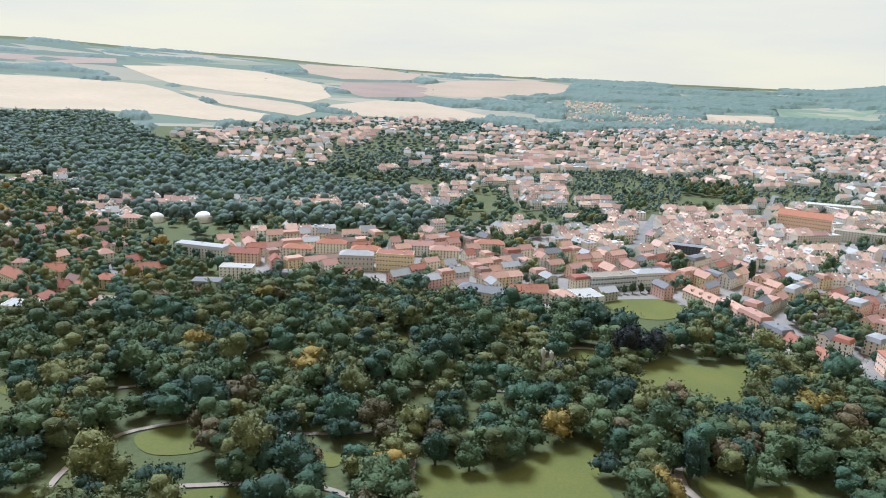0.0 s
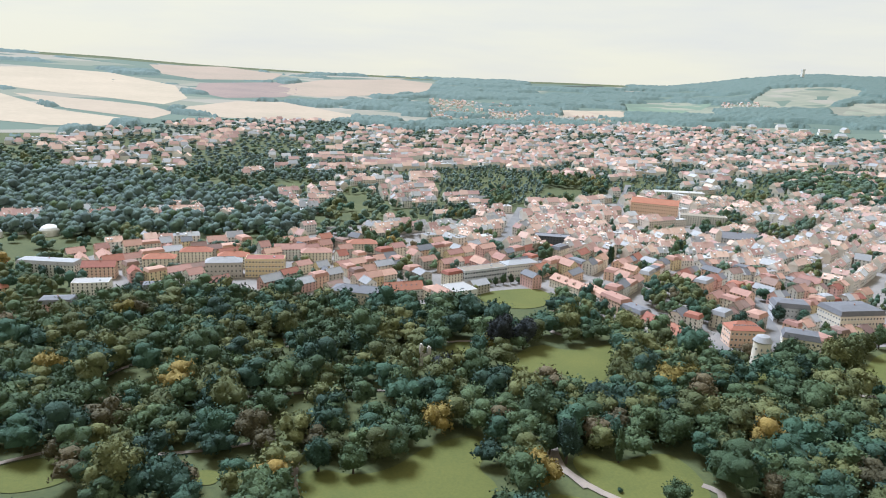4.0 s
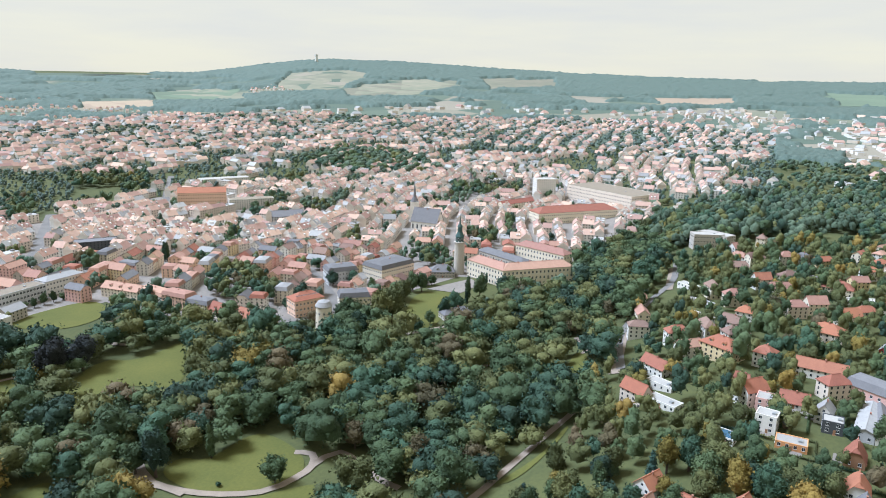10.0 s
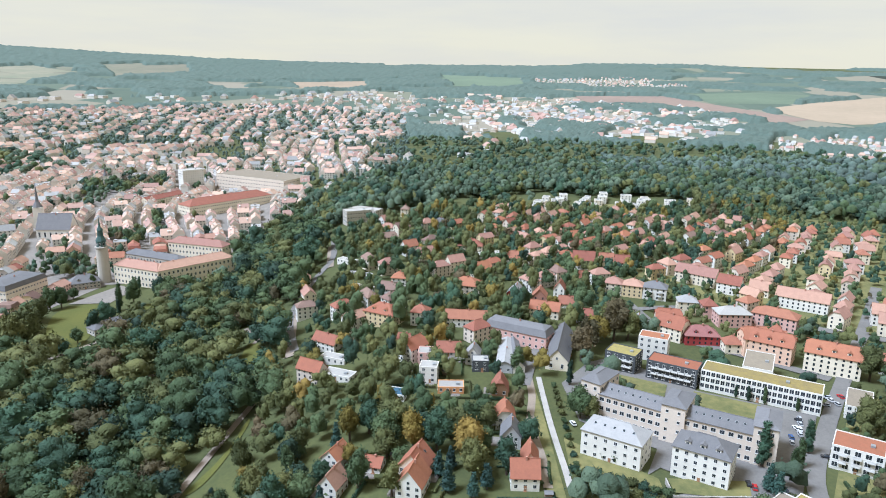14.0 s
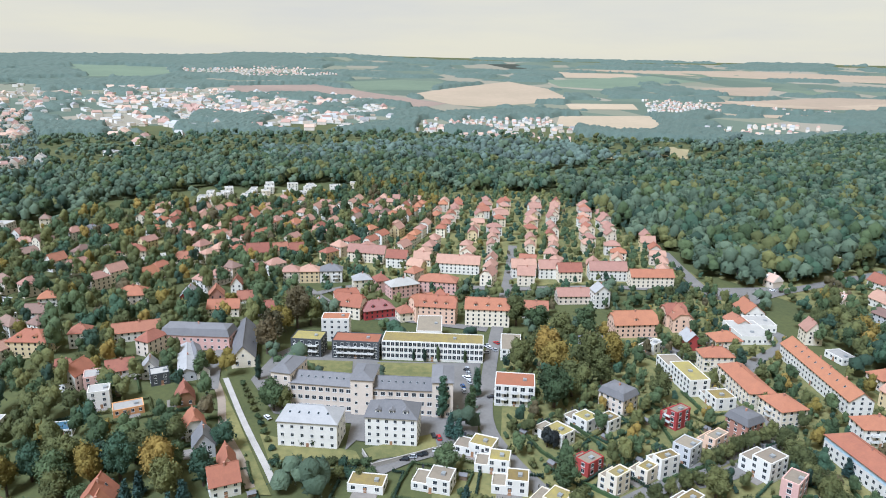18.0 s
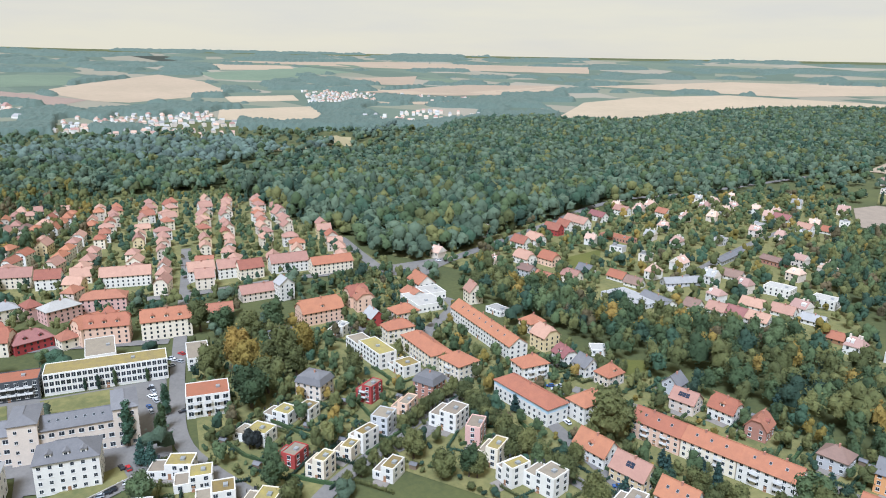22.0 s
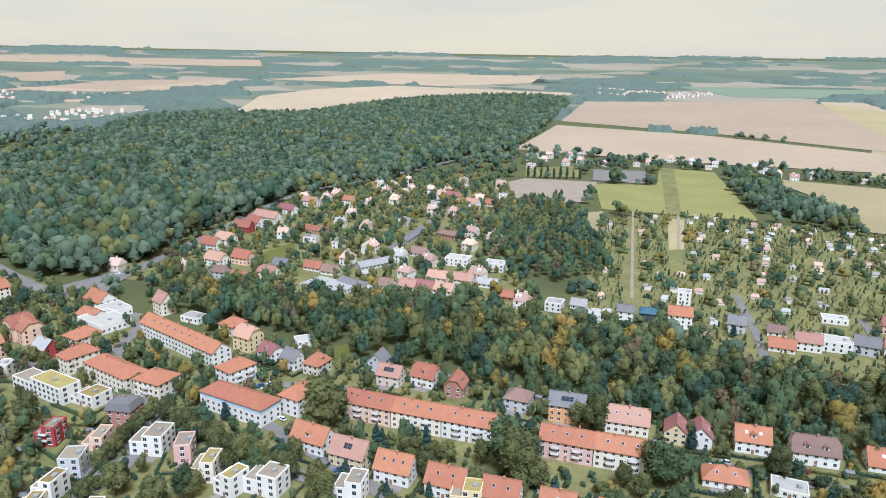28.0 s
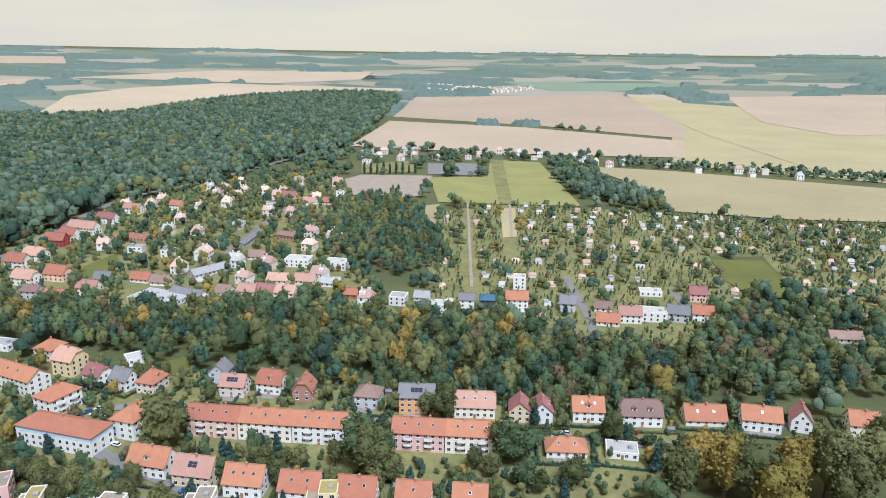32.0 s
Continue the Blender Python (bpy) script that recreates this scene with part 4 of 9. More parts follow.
strip("road", [(285.8, 446.6), (285.3, 402.7)], 8, ASPHALT, 0.508, "grey asphalt street", "road", 1.5)
strip("road", [(-570.4, 1015.2), (-413.4, 785.8), (-346.7, 687.6)], 6, ASPHALT, 0.52, "grey asphalt street", "road", 1.5)
strip("road", [(-285.9, 592.7), (-240.8, 533.7), (-205.7, 490.6)], 6, ASPHALT, 0.532, "grey asphalt street", "road", 1.5)
sheet("crossroads", [(415.5, -280.6), (412.4, -301.3), (408.2, -333.4), (393.3, -322.2), (376.9, -290.2), (383.1, -279.5)], ASPHALT, 0.468, "wide asphalt crossroads", "road", "structure")
GROVES = [
    [(287.4, 540.7), (327.5, 570.5), (348.5, 543.8), (311.0, 463.9), (282.3, 457.3), (271.4, 492.0)],
    [(479.2, 478.9), (529.3, 500.3), (507.5, 459.5), (461.9, 446.1)],
    [(174.7, 902.8), (219.0, 933.5), (222.1, 872.3), (185.8, 824.3)],
    [(100.8, 790.5), (129.3, 785.2), (130.7, 718.2), (99.0, 693.8)],
    [(383.4, 1099.4), (444.9, 1094.2), (413.0, 976.7), (347.4, 956.6)],
    [(230.2, 689.0), (252.7, 673.7), (234.7, 634.5), (219.9, 644.7)],
    [(508.0, 820.5), (589.2, 871.3), (542.6, 775.0), (495.6, 772.5)],
    [(195.8, 527.8), (244.3, 539.9), (243.8, 460.0), (220.9, 434.3), (197.5, 477.7)],
    [(493.4, 603.8), (519.1, 604.3), (483.1, 561.8), (470.3, 570.4)],
    [(686.4, 531.4), (712.5, 534.3), (644.9, 486.0), (636.6, 491.6)],
    [(839.6, 769.4), (929.5, 680.3), (871.8, 636.8), (794.0, 715.1)],
    [(107.7, 626.6), (125.9, 623.4), (117.0, 575.6), (101.9, 578.1)],
    [(-195.3, 788.3), (-183.5, 822.8), (-153.7, 701.3), (-170.4, 698.0)],
    [(-74.3, 692.6), (-59.5, 719.6), (-49.8, 674.4), (-64.2, 650.5)],
    [(83.8, 635.9), (104.3, 649.1), (100.4, 602.2), (82.3, 599.4)],
    [(105.6, 620.8), (123.3, 632.9), (117.9, 572.0), (101.8, 562.0)],
    [(-258.7, 636.5), (-211.9, 655.7), (-188.2, 565.3), (-203.4, 554.9), (-233.0, 583.6)],
    [(55.4, 741.9), (133.8, 770.5), (125.1, 694.8), (57.6, 682.8)],
    [(408.5, 1183.5), (522.0, 1155.0), (438.2, 976.1), (357.3, 998.9)],
    [(283.6, 1066.6), (320.6, 1074.0), (272.0, 926.0), (244.4, 938.4)],
    [(-43.5, 748.6), (-19.3, 767.2), (-20.0, 702.8), (-36.6, 688.1)],
    [(587.5, 491.7), (631.0, 495.3), (588.1, 460.5), (563.1, 462.8)],
    [(409.8, 712.4), (443.2, 729.2), (382.3, 629.5), (370.0, 637.8)],
    [(697.1, 1013.3), (706.3, 975.5), (660.2, 911.7), (636.9, 925.8)],
]
CLEAR += GROVES
TOWN = [(-182.0, 592.0), (-100.5, 579.2), (16.1, 557.0), (105.4, 526.7), (209.3, 555.0), (244.7, 442.0), (271.7, 409.0), (360.6, 410.3), (471.5, 411.9), (514.3, 337.8), (620.2, 377.7), (722.5, 342.8), (898.6, 431.4), (1050.3, 688.0), (926.2, 907.2), (603.9, 974.7), (413.0, 976.7), (145.5, 847.0), (19.4, 819.7), (-41.8, 723.0), (-167.5, 750.5), (-215.1, 666.2)]
TOWN_MID = [(-427.2, 671.4), (-579.6, 922.7), (-556.7, 1020.2), (-391.5, 918.7), (-190.7, 855.6), (-7.5, 813.9), (68.0, 1110.0), (160.0, 850.2), (413.0, 976.7), (603.9, 974.7), (926.2, 907.2), (1050.3, 688.0), (898.6, 431.4), (816.7, 320.0), (908.5, 277.5), (1527.6, 482.8), (1351.7, 822.5), (1226.9, 1206.9), (873.7, 1408.5), (498.2, 1448.5), (146.9, 1493.1), (-88.0, 1421.7), (-207.2, 1190.7), (68.0, 1110.0)]
TOWN_FAR = [(-562.0, 1473.7), (-414.6, 1744.0), (-249.7, 1970.5), (32.8, 2043.5), (321.0, 1820.1), (464.3, 1950.4), (1096.5, 2111.1), (1602.9, 1581.4), (2138.9, 1117.3), (1995.4, 639.5), (1431.2, 450.8), (1351.7, 822.5), (1226.9, 1206.9), (873.7, 1408.5), (498.2, 1448.5), (146.9, 1493.1), (-88.0, 1421.7), (-207.2, 1190.7), (-362.4, 1196.7)]
WORKS = [(930.2, 1968.6), (1349.1, 2029.3), (1863.3, 1841.1), (2498.7, 1310.6), (2996.5, 978.4), (2066.3, 663.4), (2188.6, 1144.0), (1639.1, 1617.6)]
WORKS_MID = [(2432, 1256), (2712, 906), (2732, 241), (2481, -378), (1812, -270), (1612, 188), (1700, 480), (1742, 936)]
WORKS_EAST = [(2923.7, 662.0), (2726.5, 469.7), (2433.4, 250.5), (2306.4, -130.5), (1734.0, -267.6), (1517.5, -93.5), (1564.0, 167.6), (1140.6, 272.5)]
HILL_HOMES = [(-298.8, 459.9), (-579.6, 922.7), (-509.6, 945.5), (-325.9, 691.8), (-256.3, 658.4), (-202.6, 539.5), (-225.2, 469.7)]
PARK = [(-286.3, 439.5), (-220.3, 458.8), (-189.1, 526.8), (-97.7, 563.3), (15.7, 521.2), (103.1, 513.3), (188.4, 505.5), (243.7, 483.1), (260.7, 408.4), (265.2, 399.2), (291.4, 380.1), (338.0, 384.1), (326.8, 340.3), (330.7, 321.3), (354.8, 317.1), (407.3, 339.0), (462.6, 346.7), (469.5, 323.1), (493.4, 301.9), (601.5, 359.6), (722.5, 342.8), (603.4, 268.8), (405.7, 210.2), (334.0, 169.8), (245.5, 153.7), (211.6, 177.5), (150.0, 130.0), (-120.0, 140.0), (-165.0, 220.0), (-200.0, 300.0)]
FOREST = [(826.6, -319.0), (936.8, -467.6), (946.3, -647.5), (1279.5, -1102.3), (1218.5, -1397.6), (1055.6, -1593.1), (1035.2, -1845.2), (942.0, -2189.2), (664.3, -2227.4), (582.7, -2098.7), (396.2, -1105.6), (416.6, -957.6), (429.4, -729.4), (460.4, -607.4), (443.1, -464.6), (414.4, -374.5), (415.0, -300.6), (485.6, -295.9), (611.5, -301.1), (747.5, -305.3)]
BELT = [(359.7, -324.9), (273.7, -341.1), (200.3, -354.4), (154.2, -369.3), (100.9, -358.0), (47.1, -376.8), (14.5, -350.0), (-42.4, -340.2), (-80.9, -338.8), (-75.7, -307.8), (-17.7, -298.2), (53.9, -289.9), (108.0, -287.3), (157.3, -288.4), (193.5, -304.4), (283.5, -292.5), (330.8, -297.1)]
RIVER_WOOD = [(609.6, 283.7), (703.8, 356.0), (800.9, 357.0), (1005.4, 282.7), (1116.9, 132.3), (1134.7, -31.5), (1116.9, -225.5), (935.8, -351.5), (784.0, -302.3), (866.5, -89.9), (868.2, 99.6), (790.3, 194.9), (743.4, 207.5)]
VALLEY_WOOD = [(1220.2, 50.4), (1246.8, -190.9), (1304.8, -350.6), (1183.3, -487.2), (1011.9, -555.6), (1214.3, -790.8), (1281.3, -974.2), (944.2, -363.3), (1050.7, -110.4), (1025.8, 22.5)]
HILL_WOOD = [(-977.6, 1468.3), (-976.2, 1581.1), (-807.5, 1700.1), (-601.0, 1454.6), (-422.1, 1175.2), (-272.6, 1142.4), (-149.0, 1053.0), (-43.2, 991.0), (12.7, 834.2), (-18.8, 753.6), (-84.4, 782.3), (-184.4, 769.7), (-247.1, 767.9), (-299.9, 774.2), (-379.6, 810.3), (-509.6, 945.5), (-595.1, 1030.4), (-662.2, 981.2)]
TOWN_GROVE = [(814.4, 1125.2), (979.1, 1205.0), (1033.3, 1081.3), (976.0, 911.6), (901.2, 854.3), (798.9, 919.1), (793.3, 1024.8)]
VILLAS = [(454.3, 239.9), (582.5, 259.5), (745.6, 144.6), (903.6, -28.4), (867.0, -180.1), (630.6, -137.1), (546.3, -23.7), (408.7, 8.8), (317.9, 34.7), (281.5, 36.7), (236.2, 14.9), (219.6, 13.0), (196.0, 157.1), (284.9, 164.2)]
HOMES = [(758.7, 159.1), (816.9, 37.8), (839.2, -86.8), (761.2, -315.2), (439.2, -289.9), (436.5, -222.4), (443.3, -151.4), (474.1, -46.2), (525.3, -18.7), (520.4, 65.7), (614.4, 116.3)]
ESTATE = [(347.3, -112.4), (362.6, -186.1), (432.8, -285.8), (376.7, -290.1), (301.9, -262.3), (178.1, -279.4), (106.3, -282.9), (29.0, -291.9), (-74.4, -300.2), (-64.7, -242.7), (205.4, -129.7), (184.4, -88.2), (199.4, -41.4), (232.3, -48.7), (244.1, -79.4)]
SUBURB = [(471.7, -330.4), (448.2, -473.4), (433.4, -694.3), (350.0, -873.8), (250.0, -707.7), (192.4, -506.7), (107.3, -379.4), (156.1, -373.8), (202.7, -358.8), (279.2, -348.2), (436.3, -303.7)]
COPSE = [(251.1, -643.5), (226.9, -736.2), (173.2, -679.9), (144.9, -613.0), (95.9, -483.3), (125.9, -441.6), (159.4, -455.0), (214.1, -536.4)]
PLOTS = [(156.0, -642.1), (105.4, -705.4), (-69.9, -718.0), (-92.2, -564.9), (-103.5, -448.0), (-179.8, -446.9), (-149.3, -359.1), (-43.7, -346.7), (-6.8, -367.8), (95.2, -408.2)]
PLOTS_EAST = [(-74.3, -706.0), (-186.3, -699.7), (-271.5, -711.3), (-179.8, -446.9), (-138.1, -467.7), (-134.6, -567.8), (-95.4, -557.5)]
sheet("field", [(-1677, 2457), (-1459, 2588), (-1272, 2641), (-1091, 2636), (-952, 2505), (-760, 2243), (-666, 2107), (-413, 1912), (-464, 1764), (-567, 1746), (-693, 1794), (-876, 1805), (-981, 1726), (-1173, 1704)], WHEAT, 0.700, "pale harvested stubble field on the plain", "field", "structure")
sheet("field", [(-925, 2535), (-637, 2433), (-488, 2346), (-366, 2162), (-392, 1958), (-656, 2155), (-796, 2350)], WHEAT, 0.704, "pale harvested stubble field on the plain", "field", "structure")
sheet("field", [(-1475, 3334), (-1238, 3679), (-896, 3648), (-547, 3239), (-412, 2685), (-444, 2405), (-669, 2555), (-828, 2626), (-1037, 2760)], WHEAT, 0.708, "pale harvested stubble field on the plain", "field", "structure")
sheet("field", [(-2196, 3238), (-1877, 3347), (-1631, 3631), (-1534, 3413), (-1672, 3099), (-1753, 3121), (-2058, 3030)], FALLOW, 0.712, "bare brown ploughed field on the plain", "field", "structure")
sheet("field", [(-365, 2375), (-242, 2659), (-78, 2720), (153, 2280), (123, 2062), (-57, 2043), (-220, 2062), (-361, 2184)], WHEAT, 0.716, "pale harvested stubble field on the plain", "field", "structure")
sheet("field", [(-876, 4391), (-505, 4713), (-131, 4433), (-176, 3927), (-508, 3682), (-708, 3844)], WHEAT, 0.720, "pale harvested stubble field on the plain", "field", "structure")
sheet("field", [(-479, 3472), (-140, 3794), (8, 3391), (-84, 2939), (-297, 2778), (-439, 3015)], FALLOW, 0.724, "bare brown ploughed field on the plain", "field", "structure")
sheet("field", [(106, 4176), (572, 4494), (744, 4244), (624, 3628), (344, 3270), (56, 3035), (-190, 3164), (-107, 3665)], WHEAT, 0.728, "pale harvested stubble field on the plain", "field", "structure")
sheet("field", [(1003, 2698), (1262, 2687), (1081, 2376), (901, 2416)], WHEAT, 0.732, "pale harvested stubble field on the plain", "field", "structure")
sheet("field", [(1343, 2916), (1821, 2959), (1452, 2514), (1256, 2580)], CROP, 0.736, "grey-green crop field on the plain", "field", "structure")
sheet("field", [(1528, 3116), (1767, 3101), (1638, 2675), (1514, 2428), (1312, 2568)], PASTURE, 0.740, "dry pasture on the plain", "field", "structure")
sheet("field", [(996, 2695), (1248, 2700), (1171, 2471), (954, 2518)], WHEAT, 0.744, "pale harvested stubble field on the plain", "field", "structure")
sheet("field", [(2350, 3327), (2673, 3210), (2664, 3041), (2304, 2717), (2064, 2539), (1802, 2460), (1929, 2857)], PASTURE, 0.748, "dry pasture on the plain", "field", "structure")
sheet("field", [(2035, 2502), (2519, 2621), (2842, 2528), (2511, 2284), (2088, 2163), (1835, 2218)], PASTURE, 0.752, "dry pasture on the plain", "field", "structure")
sheet("field", [(1019, 2713), (1225, 2617), (1112, 2371), (956, 2457)], WHEAT, 0.756, "pale harvested stubble field on the plain", "field", "structure")
sheet("field", [(1431, 3104), (1700, 3053), (1576, 2608), (1448, 2562), (1323, 2728)], CROP, 0.760, "grey-green crop field on the plain", "field", "structure")
sheet("field", [(2253, 2622), (2614, 2602), (2767, 2390), (2407, 2250), (2030, 2150), (1804, 2168)], PASTURE, 0.764, "dry pasture on the plain", "field", "structure")
sheet("field", [(3132, 2623), (3411, 2597), (3084, 2271), (2707, 2194)], PASTURE, 0.768, "dry pasture on the plain", "field", "structure")
sheet("field", [(3052, 1500), (3352, 1284), (3055, 1156), (2874, 1154), (2828, 1350)], WHEAT, 0.772, "pale harvested stubble field on the plain", "field", "structure")
sheet("field", [(3781, 1005), (4015, 798), (3350, 658), (3310, 810)], CROP, 0.776, "grey-green crop field on the plain", "field", "structure")
sheet("field", [(3074, 1554), (3366, 1287), (3019, 1136), (2869, 1214), (2841, 1384)], WHEAT, 0.780, "pale harvested stubble field on the plain", "field", "structure")
sheet("field", [(3975, 1058), (3905, 594), (3428, 498), (3284, 656), (3397, 818)], CROP, 0.784, "grey-green crop field on the plain", "field", "structure")
sheet("field", [(2608, 2714), (2786, 2703), (2712, 2421), (2351, 2290), (2277, 2377)], PASTURE, 0.788, "dry pasture on the plain", "field", "structure")
sheet("field", [(3053, 2554), (3584, 2435), (3156, 2116), (2790, 2160)], PASTURE, 0.792, "dry pasture on the plain", "field", "structure")
sheet("field", [(2917, 228), (2992, -122), (2583, -346), (2261, -505), (2135, -406), (2533, -180), (2645, 150)], FALLOW, 0.796, "bare brown ploughed field on the plain", "field", "structure")
sheet("field", [(3100, -198), (3239, -486), (3140, -725), (2772, -550), (2736, -280)], CROP, 0.700, "grey-green crop field on the plain", "field", "structure")
sheet("field", [(2586, -429), (2873, -664), (3152, -992), (2789, -1049), (2464, -993), (2303, -929), (2146, -587), (2222, -515)], WHEAT, 0.704, "pale harvested stubble field on the plain", "field", "structure")
sheet("field", [(1865, -739), (1834, -996), (1617, -914), (1438, -798), (1447, -721), (1648, -646)], WHEAT, 0.708, "pale harvested stubble field on the plain", "field", "structure")
sheet("field", [(2226, -899), (2178, -1118), (2006, -1050), (2050, -847)], WHEAT, 0.712, "pale harvested stubble field on the plain", "field", "structure")
sheet("field", [(1300, 10), (1286, -151), (1205, -122), (1217, 1)], MEADOW, 0.716, "dry yellow-green meadow on the plain", "field", "structure")
sheet("field", [(1223, -670), (1167, -719), (1044, -637), (1096, -623)], MEADOW, 0.720, "dry yellow-green meadow on the plain", "field", "structure")
sheet("field", [(3653, -1400), (3453, -1758), (3208, -1665), (3325, -1335)], WHEAT, 0.724, "pale harvested stubble field on the plain", "field", "structure")
sheet("field", [(3221, -1181), (3174, -1502), (2823, -1521), (2699, -1330), (2882, -1134)], CROP, 0.728, "grey-green crop field on the plain", "field", "structure")
sheet("field", [(1210.8, -662.8), (1210.4, -712.0), (1097.9, -683.6), (1031.0, -629.7)], MEADOW, 0.748, "dry yellow-green meadow", "field", "structure")
sheet("field", [(1085.2, -488.3), (1094.1, -588.9), (1027.6, -548.5)], MEADOW, 0.752, "dry yellow-green meadow", "field", "structure")
sheet("field", [(1853.9, -1179.2), (1766.5, -1475.8), (1664.2, -1372.7)], WHEAT, 0.756, "pale harvested stubble field", "field", "structure")
sheet("field", [(2186.7, -1387.3), (2234.1, -1936.1), (1986.9, -2224.7), (1752.3, -1921.4), (1925.1, -1561.1)], WHEAT, 0.76, "pale harvested stubble field", "field", "structure")
sheet("field", [(3574.8, -1590.0), (3324.5, -2376.8), (3072.9, -2166.6)], CROP, 0.764, "grey-green crop field", "field", "structure")
sheet("field", [(3205.0, -1222.4), (3338.2, -1803.7), (2981.6, -1852.7), (2890.8, -1288.1)], CROP, 0.768, "grey-green crop field", "field", "structure")
sheet("field", [(2724.8, -1695.1), (2675.6, -2007.1), (2315.5, -1715.6), (2424.9, -1612.3)], WHEAT, 0.772, "pale harvested stubble field", "field", "structure")
sheet("field", [(2628.9, -1972.6), (2305.3, -2078.5), (2311.0, -1867.7)], CROP, 0.776, "grey-green crop field", "field", "structure")
sheet("field", [(3816.1, -1522.3), (3472.8, -2407.0), (2603.8, -3135.8), (2339.9, -2825.3), (2818.8, -2432.1)], WHEAT, 0.78, "pale harvested stubble field", "field", "structure")
sheet("field", [(1278.6, 34.2), (1282.3, -146.1), (1210.2, -132.9), (1200.9, -36.5)], MEADOW, 0.784, "dry yellow-green meadow", "field", "structure")
sheet("field", [(2281.4, -1470.3), (1983.0, -1649.9), (1993.9, -2221.1), (1799.0, -1916.4), (2018.6, -1473.7)], WHEAT, 0.788, "pale harvested stubble field", "field", "structure")
sheet("field", [(1489.9, -1782.0), (1498.3, -2095.1), (1348.0, -2395.8), (688.9, -2483.0), (639.1, -2340.9), (825.6, -2224.5), (1049.0, -1934.5), (1049.1, -1416.7), (1182.6, -1289.8)], WHEAT, 0.792, "pale harvested stubble field", "field", "structure")
sheet("field", [(1915.5, -2296.7), (1648.9, -2931.3), (1025.4, -3199.3), (945.9, -2806.6), (1197.1, -2479.3), (1610.5, -2405.7)], WHEAT, 0.796, "pale harvested stubble field", "field", "structure")
sheet("field", [(395.7, -1102.1), (456.8, -1545.8), (145.9, -1507.0), (-159.5, -1355.6), (-136.5, -1126.5), (132.9, -1088.9)], WHEAT, 0.8, "pale harvested stubble field", "field", "structure")
sheet("field", [(474.2, -1635.4), (565.0, -2204.1), (-77.8, -2504.0), (-205.1, -1815.8), (-163.8, -1398.4), (117.4, -1547.6)], WHEAT, 0.804, "pale harvested stubble field", "field", "structure")
sheet("field", [(-85.7, -2507.2), (-216.4, -2521.2), (-252.9, -2313.0), (-207.5, -1840.2)], WHEAT, 0.808, "pale harvested stubble field", "field", "structure")
sheet("field", [(407.9, -2929.5), (-317.8, -3004.7), (-289.4, -2699.7), (155.8, -2571.2)], CROP, 0.812, "grey-green crop field", "field", "structure")
sheet("field", [(-407.6, -2474.0), (-928.4, -2623.4), (-574.0, -1584.5), (-474.1, -1557.4), (-378.1, -1766.8)], WHEAT, 1.016, "pale harvested stubble field", "field", "structure")
sheet("field", [(-94.6, -2444.4), (-333.6, -2142.5), (-412.2, -1343.5), (-445.3, -1212.5), (-377.0, -1015.6), (-303.1, -1040.7), (-215.1, -1477.7)], MEADOW, 0.9, "dry yellow-green meadow", "field", "structure")
sheet("field", [(14.9, -995.4), (-112.5, -983.3), (-345.1, -923.8), (-276.0, -724.3), (-189.4, -712.6), (-75.4, -719.6), (-54.8, -858.5)], MEADOW, 0.904, "dry yellow-green meadow", "field", "structure")
sheet("field", [(-92.9, -545.7), (-131.5, -552.7), (-138.1, -467.7), (-107.5, -459.9), (-95.5, -492.6)], LAWN, 0.908, "bright green meadow among trees", "field", "structure")
sheet("sandy_plot", [(294.8, -803.7), (285.6, -840.8), (197.8, -858.1), (180.0, -727.3), (208.9, -706.3), (256.3, -715.2)], PATH, 0.612, "bare sandy building plot", "ground", "structure")
sheet("sports_court", [(227.3, -957.2), (159.9, -977.9), (142.6, -874.5), (206.3, -869.0)], ASPHALT, 0.616, "dark grey sports court", "pavement", "structure")
sheet("sports_meadow", [(198.6, -844.8), (129.2, -873.0), (148.0, -1018.5), (75.5, -1014.2), (8.8, -720.6), (80.4, -709.9), (155.0, -701.6)], PLAYFIELD, 0.57, "green sports meadow", "lawn", "structure")
sheet("rough_strip", [(146.4, -1013.3), (128.8, -1014.8), (78.2, -710.7), (92.6, -711.0)], GARDEN, 0.824, "dull rough strip across the sports meadow", "lawn", "structure")
sheet("grass_strip", [(88.2, -687.5), (73.3, -691.7), (59.0, -579.0), (70.1, -572.1)], MEADOW, 0.528, "strip of mown grass", "lawn", "structure")
sheet("grass_strip", [(164.2, -680.2), (151.6, -692.4), (128.5, -570.2), (137.9, -567.7)], MEADOW, 0.532, "strip of mown grass", "lawn", "structure")
sheet("sports_meadow", [(312.4, -920.3), (254.6, -976.8), (225.9, -881.5), (288.4, -848.9)], GARDEN, 0.536, "green sports meadow", "lawn", "structure")
sheet("garden_lawn", [(201.7, -284.5), (191.4, -295.3), (182.0, -277.7), (189.2, -271.0)], LAWN, 0.54, "garden lawn", "lawn", "structure")
sheet("garden_lawn", [(349.4, -404.1), (349.0, -450.4), (326.0, -420.5), (323.3, -390.4)], LAWN, 0.544, "garden lawn", "lawn", "structure")
sheet("estate_gardens", ESTATE, GARDEN, .2, "garden grass between the estate houses", "ground", "structure", clear=False)
sheet("allotment_ground", PLOTS, GARDEN, .2, "rough grass of the allotment gardens", "ground", "structure", clear=False)
sheet("allotment_ground", PLOTS_EAST, GARDEN, .2, "rough grass of the allotment gardens", "ground", "structure", clear=False)
sheet("suburb_gardens", SUBURB, GARDEN, .2, "garden grass of the suburb", "ground", "structure", clear=False)
sheet("home_gardens", HOMES, GARDEN, .2, "garden grass between houses", "ground", "structure", clear=False)
